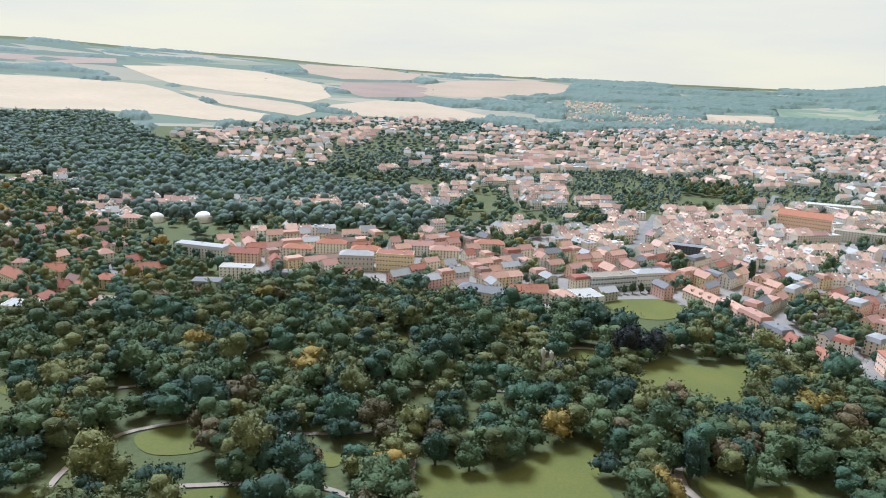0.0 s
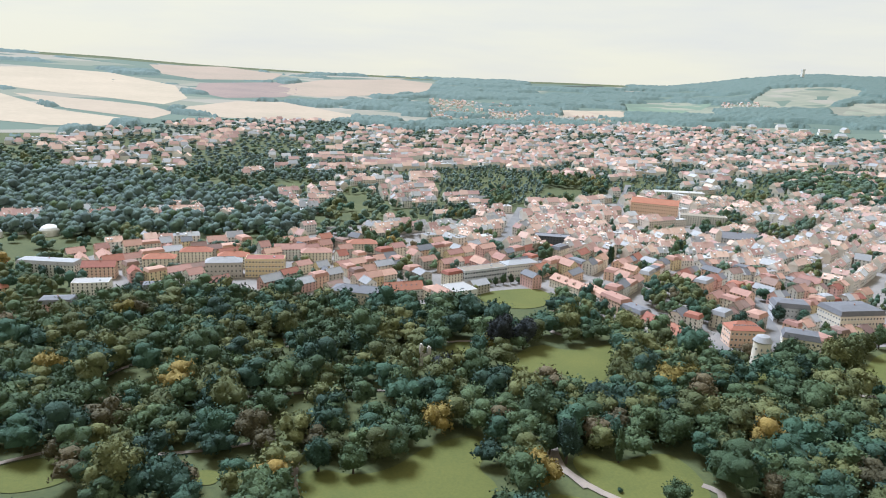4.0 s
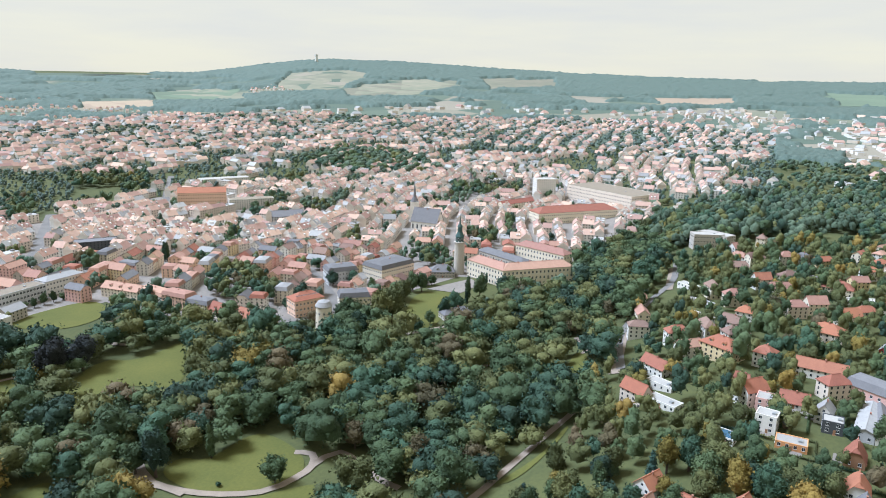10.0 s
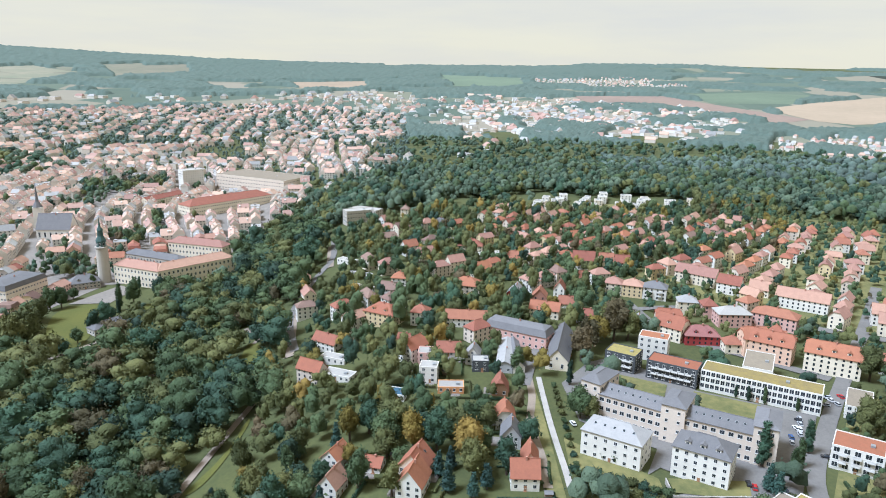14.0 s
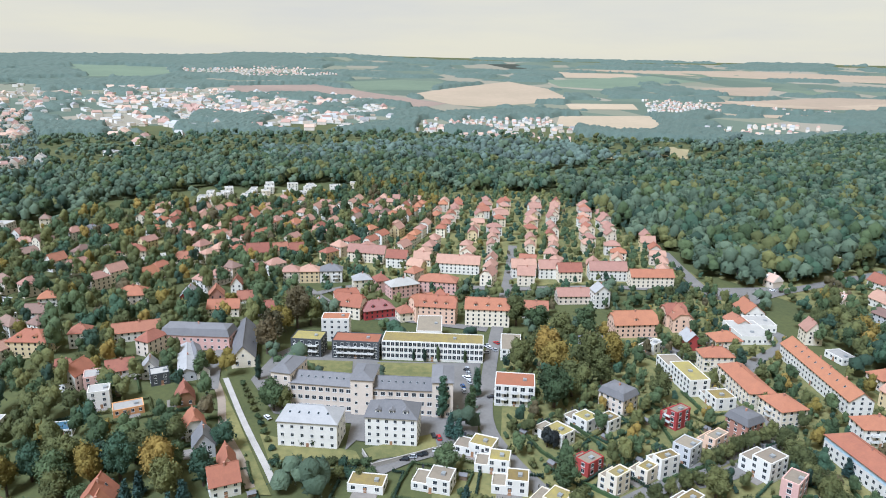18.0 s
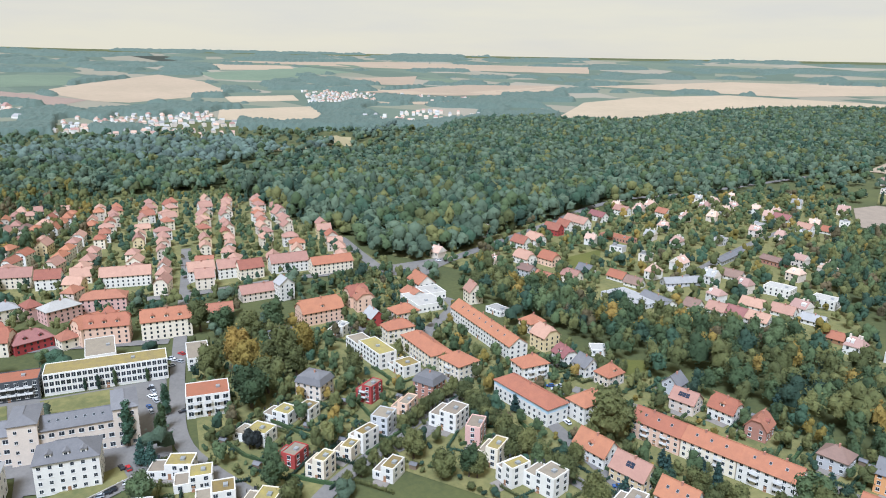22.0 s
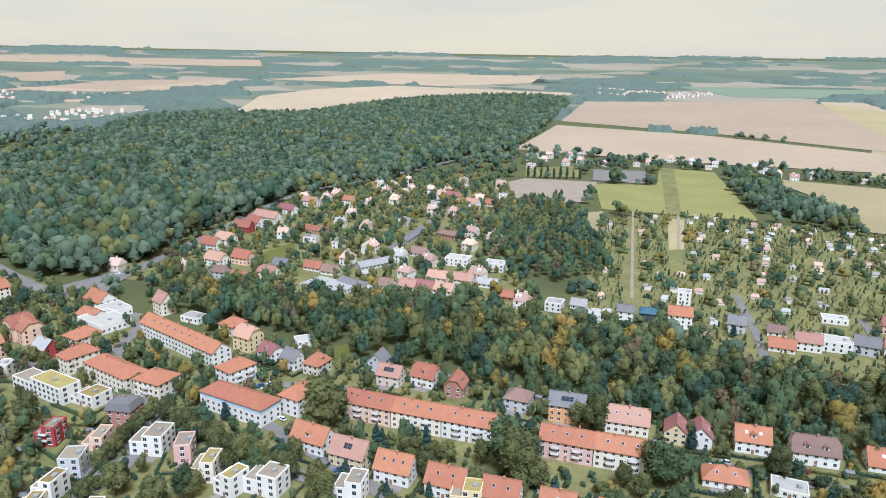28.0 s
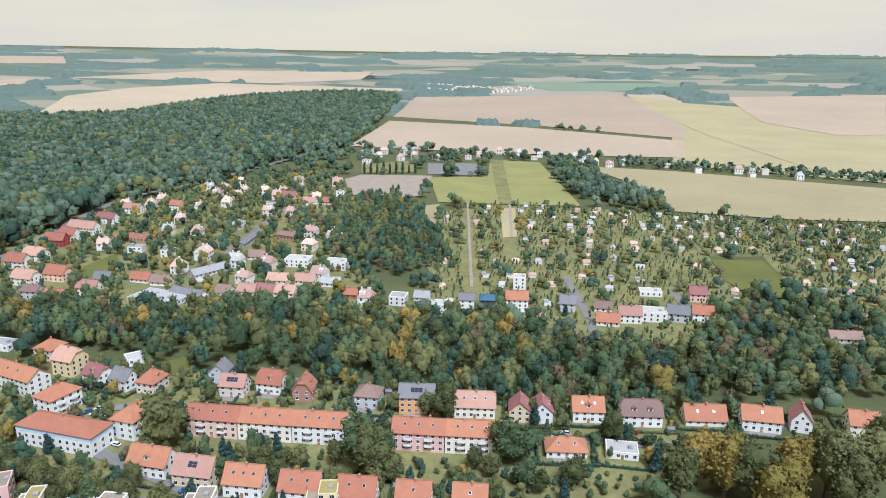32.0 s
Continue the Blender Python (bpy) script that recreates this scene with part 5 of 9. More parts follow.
sheet("town_paving", TOWN, PAVING, .25, "paved streets and yards of the town", "pavement", "structure", clear=False)
RIDGE = [(2166, 4150), (2344, 3994), (2682, 3886), (2967, 3673), (3221, 3415), (3477, 3154), (3716, 2876), (3945, 2595), (4222, 1957), (4308, 1327), (4366, 872), (4015, 798), (3866, 1054), (3334, 1264), (3128, 1581), (2867, 1879), (3138, 2311), (3184, 2667), (2677, 2583), (2492, 2811), (2518, 3168), (2335, 3386), (2144, 3538)]
RIDGE_EAST = [(4172, 2143), (4300, 1815), (4498, 1123), (4421, 400), (4042, -261), (3832, -195), (4034, 363), (4052, 1078), (3110, 1602), (3063, 1812), (3664, 2235)]
EAST_WOOD = [(-64.7, -382.3), (-102.5, -442.5), (-133.7, -450.4), (-176.2, -436.4), (-134.8, -317.2), (-70.5, -312.5), (-42.2, -329.6)]
BELT_EDGE = [(346.2, -290.3), (280.9, -303.4), (193.5, -304.4), (157.3, -288.4), (128.8, -281.0), (178.1, -279.4), (204.9, -279.1), (238.1, -285.1), (271.5, -279.2), (328.7, -282.5)]
BELT_SOUTH = [(133.8, -278.9), (108.0, -287.3), (53.9, -289.9), (-17.7, -298.2), (-75.7, -307.8), (-73.2, -292.9), (-17.7, -286.6), (51.7, -279.4), (95.1, -275.3), (130.2, -271.3)]
WHITE_ROW = [(778.9, 109.3), (833.4, 61.8), (892.2, -38.0), (848.5, -81.2), (788.5, -44.6), (762.3, 36.1), (736.5, 96.8)]
CLEAR.append(WHITE_ROW)
sheet("field", [(-221, -2259), (-720, -2009), (-793, -1959), (-395, -938), (-360, -968), (-111, -1050)], MEADOW, .5, "dry yellow-green meadow behind the village", "field", "structure")
FIELD_ROW = [(-33, -1072), (-216, -1040), (-396, -1008), (-378, -961), (-206, -988), (-32, -1005)]
VILLAGES = [
    [(348.4, -1027.3), (194.6, -1103.4), (41.9, -1072.8), (-153.6, -1020.6), (-288.5, -1012.2), (-275.6, -963.7), (-110.0, -958.9), (38.2, -993.6), (177.2, -1006.6), (312.4, -920.3)],
    [(2146.1, -1144.5), (2243.0, -1422.5), (1935.3, -1209.9), (1892.1, -1029.4)],
    [(1483.8, -870.1), (1542.6, -1168.6), (1371.1, -1300.7), (1281.3, -974.2)],
    [(1937.2, -361.2), (1787.8, -766.6), (1269.5, -522.4), (1405.1, -377.6), (1485.4, -264.0)],
    [(3908.0, 512.9), (3903.9, 46.1), (3679.5, -243.7), (3275.2, -239.2), (3276.7, 154.7), (3520.0, 465.0)],
    [(1830.1, 2946.0), (2144.2, 2826.4), (1806.9, 2459.8), (1657.0, 2622.5)],
    [(2317.6, -1219.3), (2110.2, -1360.5), (1648.9, -1664.4), (1538.3, -1504.9), (1865.7, -1201.5), (2084.3, -1133.8)],
    [(657.0, -2691.3), (357.7, -2586.4), (128.1, -2845.5), (298.7, -2443.8), (556.3, -2359.8)],
    [(542.3, 3150.3), (925.4, 2790.4), (1141.9, 1806.3), (981.5, 1542.6), (772.7, 2060.4), (390.8, 2238.2)],
    [(835.6, 392.8), (871.0, 342.7), (971.5, 298.4), (889.2, 271.1), (810.0, 317.2)],
]
TREE_ROW = [(49.4, -984.8), (21.7, -967.5), (-34.5, -833.8), (-73.3, -761.7), (-65.1, -690.7), (-26.1, -733.7), (22.0, -782.4)]
house(292.4, -11.7, -110.1, 28.1, 13.0, 3, "gable", 3.0, "beige", "slate", "beige barracks wing with dark slate gabled roof of the long block", "building", "barracks wings", name="barracks_wing", fh=4.1, gap=3.0, win=(2.0, 1.9), sky=7, chimneys=0)
house(281.1, -45.6, -105.9, 27.1, 13.0, 3, "gable", 3.0, "beige", "slate", "beige barracks wing with dark slate gabled roof of the long block", "building", "barracks wings", name="barracks_wing", fh=4.1, gap=3.0, win=(2.0, 1.9), sky=7, chimneys=0)
house(300.8, 3.7, -25.6, 18.0, 9.3, 4, "hip", 2.4, "beige", "slate", "beige barracks tower with dark slate hipped roof at the block's end", "building", "barracks towers", name="barracks_tower", fh=4.1, gap=2.9, win=(1.4, 1.7), chimneys=0)
house(286.6, -29.1, -17.3, 17.0, 9.7, 4, "hip", 2.4, "beige", "slate", "beige stair tower with dark slate roof", "building", "barracks towers", name="barracks_tower", fh=4.1, gap=3.6, win=(1.2, 1.4), chimneys=0)
house(278.4, -62.6, -13.1, 18.0, 9.0, 4, "hip", 2.4, "beige", "slate", "beige barracks tower with dark slate hipped roof at the block's end", "building", "barracks towers", name="barracks_tower", fh=4.1, gap=2.9, win=(1.4, 1.7), chimneys=0)
house(262.4, -4.7, -108.1, 24.2, 14.0, 3, "hip", 4.5, "white", "grey", "white rendered office block with grey roof", "building", "office blocks", name="office_block", fh=3.6, gap=3.4, sky=5, chimneys=0)
house(257.7, -37.5, -107.5, 20.9, 14.0, 4, "hip", 4.8, "white", "slate", "white rendered office block with red stripes with dark slate roof", "building", "office blocks", name="office_block", fh=3.0, gap=2.9, dormers=3, chimneys=0)
house(352.3, -6.5, -108.7, 16.0, 12.0, 3, "flat", 0, "dark", "sedum", "black-clad apartment block with green sedum flat roof behind the barracks", "apartment block", "apartment blocks", name="apartment_block", fh=3.1, gap=3.2, win=(1.6, 1.8), balconies=4, plinth=0.36)
house(344.5, -31.2, -107.0, 24.6, 12.0, 3, "flat", 0, "dark", "rust", "black-clad apartment block with rusty red flat roof behind the barracks", "apartment block", "apartment blocks", name="apartment_block", fh=3.1, gap=3.2, win=(1.6, 1.8), balconies=6, plinth=0.42)
house(370.2, -22.0, -101.0, 15.2, 10.0, 4, "flat", 0, "white", "rust", "white rendered apartment block with rusty red flat roof behind the barracks", "apartment block", "apartment blocks", name="apartment_block", fh=3.1, gap=3.2, win=(1.4, 1.6), plinth=0.48)
house(335.6, -69.9, -106.0, 52.4, 13.0, 3, "flat", 0, "white", "sedum", "white rendered glazed apartment block with green sedum roof behind the barracks", "apartment block", "apartment blocks", name="apartment_block", fh=3.2, gap=2.2, win=(1.9, 2.3), plinth=0.54)
house(356.1, -72.0, -102.7, 13.7, 24.0, 3, "flat", 0, "white", "gravel", "white rendered apartment wing with gravel flat roof behind the barracks", "apartment block", "apartment blocks", name="apartment_block", fh=3.25, gap=3.2, win=(1.5, 1.7), plinth=0.6)
house(333.2, -111.8, -107.0, 10.7, 22.0, 2, "flat", 0, "white", "gravel", "white rendered low apartment block with gravel flat roof beside the street", "apartment block", "apartment blocks", name="apartment_block", win=(1.6, 1.7), plinth=0.66)
house(280.6, -96.9, -109.0, 18.0, 14.0, 3, "flat", 0, "white", "rust", "white rendered balcony apartment block with rusty red roof beside the street", "apartment block", "apartment blocks", name="apartment_block", fh=3.2, balconies=3, win=(2.2, 2.2), gap=3.0, plinth=0.3)
house(372.4, 51.2, -105.3, 37.0, 12.0, 2, "mansard", 5, "pink", "slate", "pink school building with dark slate mansard roof near the barracks", "building", "", name="school_building", fh=3.8, dormers=5, gap=3.6)
house(344.7, 53.9, 7.2, 34.0, 8.1, 1, "gable", 1.6, "grey", "grey", "grey workshop hall with grey gabled roof beside the pink school", "hall", "", name="workshop_hall", fh=4.4)
house(345.6, 48.8, 14.6, 34.0, 6.0, 1, "gable", 2.5, "white", "slate", "white rendered workshop hall with dark slate roof beside the pink school", "hall", "", name="workshop_hall", fh=3.8)
house(359.8, 26.7, 0.4, 42.0, 11.5, 1, "gable", 6, "cream", "slate", "cream riding hall with dark slate gabled roof beside autumn trees", "hall", "", name="riding_hall", fh=5, win=(1.4, 2.4), gap=5, chimneys=0)
house(263.3, -139.8, -151.7, 13.1, 11.0, 3, "mansard", 4, "beige", "slate", "beige old villa with dark slate mansard roof among garden trees", "house", "old villas", name="house", dormers=2)
house(244.3, -102.0, -151.4, 15.9, 8.0, 2, "flat", 0, "white", "sedum", "white rendered villa with green sedum flat roof in the new estate", "villa", "estate villas", name="villa", win=(1.6, 1.7), gap=3.2, chimneys=0, plinth=0.66)
house(252.9, -117.7, -154.7, 13.6, 8.0, 2, "flat", 0, "white", "sedum", "white rendered villa with green sedum flat roof in the new estate", "villa", "estate villas", name="villa", win=(1.6, 1.7), gap=3.2, chimneys=0, plinth=0.3)
house(249.7, -127.1, -154.1, 11.0, 8.0, 2, "flat", 0, "white", "sedum", "white rendered villa with green sedum flat roof in the new estate", "villa", "estate villas", name="villa", win=(1.6, 1.7), gap=3.2, chimneys=0, plinth=0.36)
house(221.2, -106.0, -153.0, 10.4, 9.0, 2, "flat", 0, "red", "gravel", "dark red villa with gravel flat roof in the new estate", "villa", "estate villas", name="villa", win=(1.6, 1.7), gap=3.2, chimneys=0, plinth=0.42)
house(245.7, -157.8, -157.7, 8.5, 9.0, 3, "flat", 0, "red", "gravel", "dark red villa with gravel flat roof in the new estate", "villa", "estate villas", name="villa", balconies=1, win=(1.6, 1.7), gap=3.2, chimneys=0, plinth=0.48)
house(206.1, -110.6, -152.7, 8.2, 8.0, 3, "flat", 0, "cream", "sedum", "cream villa with green sedum flat roof in the new estate", "villa", "estate villas", name="villa", win=(1.6, 1.7), gap=3.2, chimneys=0, plinth=0.54)
house(211.1, -124.8, -151.3, 8.2, 7.0, 2, "flat", 0, "cream", "sedum", "cream villa with green sedum flat roof in the new estate", "villa", "estate villas", name="villa", win=(1.6, 1.7), gap=3.2, chimneys=0, plinth=0.6)
house(212.8, -133.6, -165.5, 8.2, 9.0, 3, "flat", 0, "white", "sedum", "white rendered villa with green sedum flat roof in the new estate", "villa", "estate villas", name="villa", win=(1.6, 1.7), gap=3.2, chimneys=0, plinth=0.66)
house(218.5, -147.2, -149.6, 7.6, 9.0, 3, "flat", 0, "grey", "gravel", "grey villa with gravel flat roof in the new estate", "villa", "estate villas", name="villa", win=(1.6, 1.7), gap=3.2, chimneys=0, plinth=0.3)
house(227.4, -164.3, -154.0, 8.2, 10.0, 2, "flat", 0, "peach", "gravel", "peach-coloured villa with gravel flat roof in the new estate", "villa", "estate villas", name="villa", win=(1.6, 1.7), gap=3.2, chimneys=0, plinth=0.36)
house(231.3, -181.1, -162.8, 10.9, 10.0, 3, "mansard", 4, "brick", "slate", "brick villa with dark slate mansard roof beside the estate street", "house", "old villas", name="house", dormers=0, sky=3, solar=2)
house(285.1, -184.3, 175.5, 36.2, 10.0, 3, "flat", 0, "white", "sedum", "white rendered terrace row with green sedum roof in the new estate", "villa", "estate villas", name="villa", win=(1.6, 1.7), gap=3.2, chimneys=0, plinth=0.48)
house(260.5, -187.5, 178.0, 15.8, 10.0, 2, "flat", 0, "white", "sedum", "white rendered terrace row with green sedum roof in the new estate", "villa", "estate villas", name="villa", win=(1.6, 1.7), gap=3.2, chimneys=0, plinth=0.54)
house(190.4, -130.3, -154.1, 8.7, 9.0, 2, "flat", 0, "white", "sedum", "white rendered villa with green sedum flat roof in the new estate", "villa", "estate villas", name="villa", win=(1.6, 1.7), gap=3.2, chimneys=0, plinth=0.6)
house(205.6, -171.6, -160.2, 13.2, 11.0, 3, "flat", 0, "white", "gravel", "white rendered villa with gravel flat roof in the new estate", "villa", "estate villas", name="villa", win=(1.6, 1.7), gap=3.2, chimneys=0, plinth=0.66)
house(189.6, -172.6, -147.0, 6.2, 10.0, 3, "flat", 0, "pink", "gravel", "pink villa with gravel flat roof in the new estate", "villa", "estate villas", name="villa", win=(1.6, 1.7), gap=3.2, chimneys=0, plinth=0.3)
house(173.8, -167.4, -157.8, 8.5, 10.0, 3, "flat", 0, "cream", "sedum", "cream villa with green sedum flat roof in the new estate", "villa", "estate villas", name="villa", win=(1.6, 1.7), gap=3.2, chimneys=0, plinth=0.36)
house(159.7, -164.4, 176.6, 8.8, 9.0, 3, "flat", 0, "white", "sedum", "white rendered villa with green sedum flat roof in the new estate", "villa", "estate villas", name="villa", win=(1.6, 1.7), gap=3.2, chimneys=0, plinth=0.42)
house(148.9, -170.4, -174.2, 13.5, 9.0, 3, "flat", 0, "white", "gravel", "white rendered villa with gravel flat roof in the new estate", "villa", "estate villas", name="villa", win=(1.6, 1.7), gap=3.2, chimneys=0, plinth=0.48)
house(240.2, -67.8, -125.1, 16.2, 8.0, 2, "flat", 0, "white", "sedum", "white rendered villa with green sedum flat roof in the new estate", "villa", "estate villas", name="villa", win=(1.6, 1.7), gap=3.2, chimneys=0, plinth=0.54)
house(227.9, -71.2, -112.4, 13.3, 8.0, 2, "flat", 0, "white", "sedum", "white rendered villa with green sedum flat roof in the new estate", "villa", "estate villas", name="villa", win=(1.6, 1.7), gap=3.2, chimneys=0, plinth=0.6)
house(213.7, -73.7, -110.6, 13.3, 8.0, 2, "flat", 0, "white", "sedum", "white rendered villa with green sedum flat roof in the new estate", "villa", "estate villas", name="villa", win=(1.6, 1.7), gap=3.2, chimneys=0, plinth=0.66)
house(220.9, -46.8, -118.3, 14.6, 9.0, 2, "flat", 0, "white", "gravel", "white rendered villa with gravel flat roof in the new estate", "villa", "estate villas", name="villa", win=(1.6, 1.7), gap=3.2, chimneys=0, plinth=0.3)
house(224.8, -23.1, -110.5, 13.2, 8.0, 1, "flat", 0, "white", "sedum", "white rendered villa with green sedum flat roof in the new estate", "villa", "estate villas", name="villa", win=(1.6, 1.7), gap=3.2, chimneys=0, plinth=0.36)
house(200.8, -84.6, -139.1, 12.5, 9.0, 2, "flat", 0, "cream", "sedum", "cream villa with green sedum flat roof in the new estate", "villa", "estate villas", name="villa", win=(1.6, 1.7), gap=3.2, chimneys=0, plinth=0.42)
house(321.8, -187.4, -150.0, 9.5, 9.0, 2, "flat", 0, "white", "pale", "white rendered villa with pale flat roof in the new estate", "villa", "estate villas", name="villa", win=(1.6, 1.7), gap=3.2, chimneys=0, plinth=0.48)
house(81.7, -193.5, -164.9, 10.7, 8.0, 3, "flat", 0, "yellow", "sedum", "yellow villa with green sedum flat roof in the new estate", "villa", "estate villas", name="villa", win=(1.6, 1.7), gap=3.2, chimneys=0, plinth=0.54)
house(119.9, -180.2, -165.8, 10.2, 9.0, 3, "flat", 0, "white", "gravel", "white rendered villa with gravel flat roof in the new estate", "villa", "estate villas", name="villa", win=(1.6, 1.7), gap=3.2, chimneys=0, plinth=0.6)
house(294.9, -208.5, 258.8, 16.0, 10.1, 3, "hip", 4, "cream", "orange", "cream apartment house with orange-red hipped roof along the street", "apartment house", "red-roofed apartment houses", name="apartment_house", chimneys=2, gap=2.9)
house(313.7, -226.0, -96.7, 14.6, 12.0, 3, "hip", 4, "cream", "orange", "cream apartment house with orange-red hipped roof along the street", "apartment house", "red-roofed apartment houses", name="apartment_house", chimneys=2, gap=2.9)
house(265.8, -205.7, 171.7, 31.9, 12.0, 3, "hip", 4, "cream", "orange", "cream apartment house with orange-red hipped roof along the street", "apartment house", "red-roofed apartment houses", name="apartment_house", chimneys=2, gap=2.9)
house(240.6, -206.6, -179.5, 15.3, 13.0, 3, "hip", 4, "cream", "orange", "cream apartment house with orange-red hipped roof along the street", "apartment house", "red-roofed apartment houses", name="apartment_house", balconies=1, gap=2.9)
house(267.5, -249.5, 167.4, 66.1, 11.0, 3, "gable", 4, "white", "orange", "white rendered long apartment house with orange-red roof in the green court", "apartment house", "red-roofed apartment houses", name="apartment_house", chimneys=4, sky=8, gap=2.9)
house(195.3, -209.7, 176.5, 35.1, 12.0, 3, "hip", 4, "white", "orange", "white rendered apartment house with blue eaves with orange-red roof", "apartment house", "red-roofed apartment houses", name="apartment_house", gap=2.9, band="blue")
house(217.2, -232.1, -102.9, 14.9, 11.0, 3, "hip", 4, "white", "orange", "white rendered apartment house with orange-red hipped roof in the estate", "apartment house", "red-roofed apartment houses", name="apartment_house", balconies=2, gap=2.9)
house(174.7, -225.0, -93.8, 16.6, 11.0, 3, "hip", 4, "white", "orange", "white rendered apartment house with orange-red hipped roof in the estate", "apartment house", "red-roofed apartment houses", name="apartment_house", balconies=2, gap=2.9)
house(238.2, -265.2, 174.5, 11.6, 11.0, 3, "half", 5, "yellow", "pink", "yellow house with faded red half-hipped roof by the green belt", "house", "houses", name="house", detail=1)
house(260.5, -278.3, 266.0, 11.0, 10.4, 2, "hip", 4, "beige", "orange", "beige house with orange-red hipped roof by the green belt", "house", "houses", name="house", detail=1)
house(218.0, -258.5, 166.7, 10.4, 9.0, 2, "half", 4, "white", "maroon", "white rendered house with dark red half-hipped roof by the green belt", "house", "houses", name="house", dormers=1)
house(203.3, -257.4, 168.7, 9.7, 9.0, 2, "gable", 4, "white", "slate", "white rendered house with dark slate gabled roof by the green belt", "house", "houses", name="house")
house(189.5, -258.0, 266.8, 11.0, 9.1, 2, "hip", 5, "beige", "orange", "beige villa with orange-red hipped roof by the green belt", "house", "houses", name="house", dormers=1)
house(330.8, -252.7, 169.5, 25.4, 18.0, 1, "flat", 0, "white", "pale", "white rendered low shop with pale flat roof near the crossroads", "shop", "shops", name="shop", fh=4.2, plinth=0.6)
house(340.8, -267.2, -103.9, 14.7, 16.0, 1, "flat", 0, "white", "pale", "white rendered low shop with pale flat roof near the crossroads", "shop", "shops", name="shop", fh=4.2, plinth=0.66)
house(359.1, -273.4, 170.0, 17.1, 12.0, 2, "gable", 5, "white", "orange", "white rendered house with orange-red gabled roof near the crossroads", "house", "houses", name="house", detail=1)
house(345.0, -256.4, 173.5, 14.8, 12.0, 1, "gable", 3, "white", "red", "white rendered shop with red gabled roof near the crossroads", "shop", "shops", name="shop", fh=3.5)
house(349.4, -220.8, 165.2, 15.2, 12.0, 3, "half", 5, "peach", "red", "peach-coloured old villa with red half-hipped roof near the crossroads", "house", "old villas", name="house", dormers=1, detail=1)
house(322.4, -211.3, 174.0, 10.9, 9.0, 2, "gable", 4, "red", "grey", "dark red small house with grey gabled roof near the crossroads", "house", "houses", name="house", detail=1)
house(317.2, -283.3, 162.5, 10.7, 9.0, 3, "gable", 5, "cream", "pink", "cream old villa with faded red gabled roof near the crossroads", "house", "old villas", name="house", detail=1)
house(291.9, -281.6, -179.6, 13.0, 9.0, 1, "flat", 0, "white", "pale", "white rendered garage row with pale flat roof by the green belt", "garage", "", name="garage_row", plinth=0.6)
house(215.3, -282.6, -131.5, 9.7, 9.0, 1, "flat", 0, "white", "pale", "white rendered garage row with pale flat roof by the green belt", "garage", "", name="garage_row", plinth=0.66)
house(142.4, -231.2, -174.8, 21.2, 10.0, 3, "gable", 4, "peach", "orange", "peach-coloured terrace with orange-red gabled roof along the street", "terrace", "terrace blocks", name="terrace_block", chimneys=2, balconies=2, sky=3, gap=2.7)
house(120.7, -233.6, -173.7, 21.7, 10.0, 3, "gable", 4, "cream", "orange", "cream terrace with orange-red gabled roof along the street", "terrace", "terrace blocks", name="terrace_block", chimneys=2, balconies=2, sky=3, gap=2.7)
house(99.0, -236.2, -173.3, 21.3, 10.0, 3, "gable", 4, "white", "orange", "white rendered terrace with orange-red gabled roof along the street", "terrace", "terrace blocks", name="terrace_block", chimneys=2, balconies=2, sky=3, gap=2.7)
house(59.6, -240.3, -173.0, 20.3, 10.0, 3, "gable", 4, "pink", "orange", "pink terrace with orange-red gabled roof along the street", "terrace", "terrace blocks", name="terrace_block", chimneys=2, balconies=2, sky=3, gap=2.7)
house(39.1, -243.1, -172.3, 20.4, 10.0, 3, "gable", 4, "cream", "orange", "cream terrace with orange-red gabled roof along the street", "terrace", "terrace blocks", name="terrace_block", chimneys=2, balconies=2, sky=3, gap=2.7)
house(164.5, -274.4, -84.2, 9.0, 8.3, 2, "gable", 4, "grey", "slate", "grey house with dark slate gabled roof in a leafy garden", "house", "garden suburb houses", name="house")
house(151.6, -263.7, -174.4, 11.4, 9.0, 2, "gable", 4, "beige", "pink", "beige house with faded red gabled roof in a leafy garden", "house", "garden suburb houses", name="house", solar=3)
house(136.3, -270.1, -179.9, 11.7, 9.0, 2, "half", 5, "white", "orange", "white rendered house with orange-red half-hipped roof in a leafy garden", "house", "garden suburb houses", name="house", dormers=1)
house(119.7, -267.7, -81.2, 10.0, 8.7, 2, "half", 5, "brick", "red", "brick house with red half-hipped roof in a leafy garden", "house", "garden suburb houses", name="house", dormers=1)
house(89.7, -268.6, -176.1, 10.8, 10.0, 2, "hip", 4, "grey", "brown", "grey house with brown hipped roof in a leafy garden", "house", "garden suburb houses", name="house")
house(67.7, -268.5, -170.0, 15.0, 10.0, 3, "gable", 4, "orange", "slate", "orange house with dark slate gabled roof in a leafy garden", "house", "garden suburb houses", name="house", solar=3)
house(42.7, -270.9, -170.9, 17.2, 10.0, 2, "half", 5, "cream", "pink", "cream house with faded red half-hipped roof in a leafy garden", "house", "garden suburb houses", name="house", sky=3)
house(23.3, -272.0, -84.1, 10.0, 9.0, 2, "gable", 4, "yellow", "maroon", "yellow house with dark red gabled roof in a leafy garden", "house", "garden suburb houses", name="house", dormers=1)
house(14.3, -273.3, -81.2, 10.0, 8.9, 2, "gable", 4, "white", "maroon", "white rendered house with dark red gabled roof in a leafy garden", "house", "garden suburb houses", name="house", dormers=1)
house(-4.7, -278.5, -170.3, 13.0, 10.0, 2, "gable", 4.5, "white", "orange", "white rendered house with orange-red gabled roof in a leafy garden", "house", "garden suburb houses", name="house", sky=2, dormers=1)
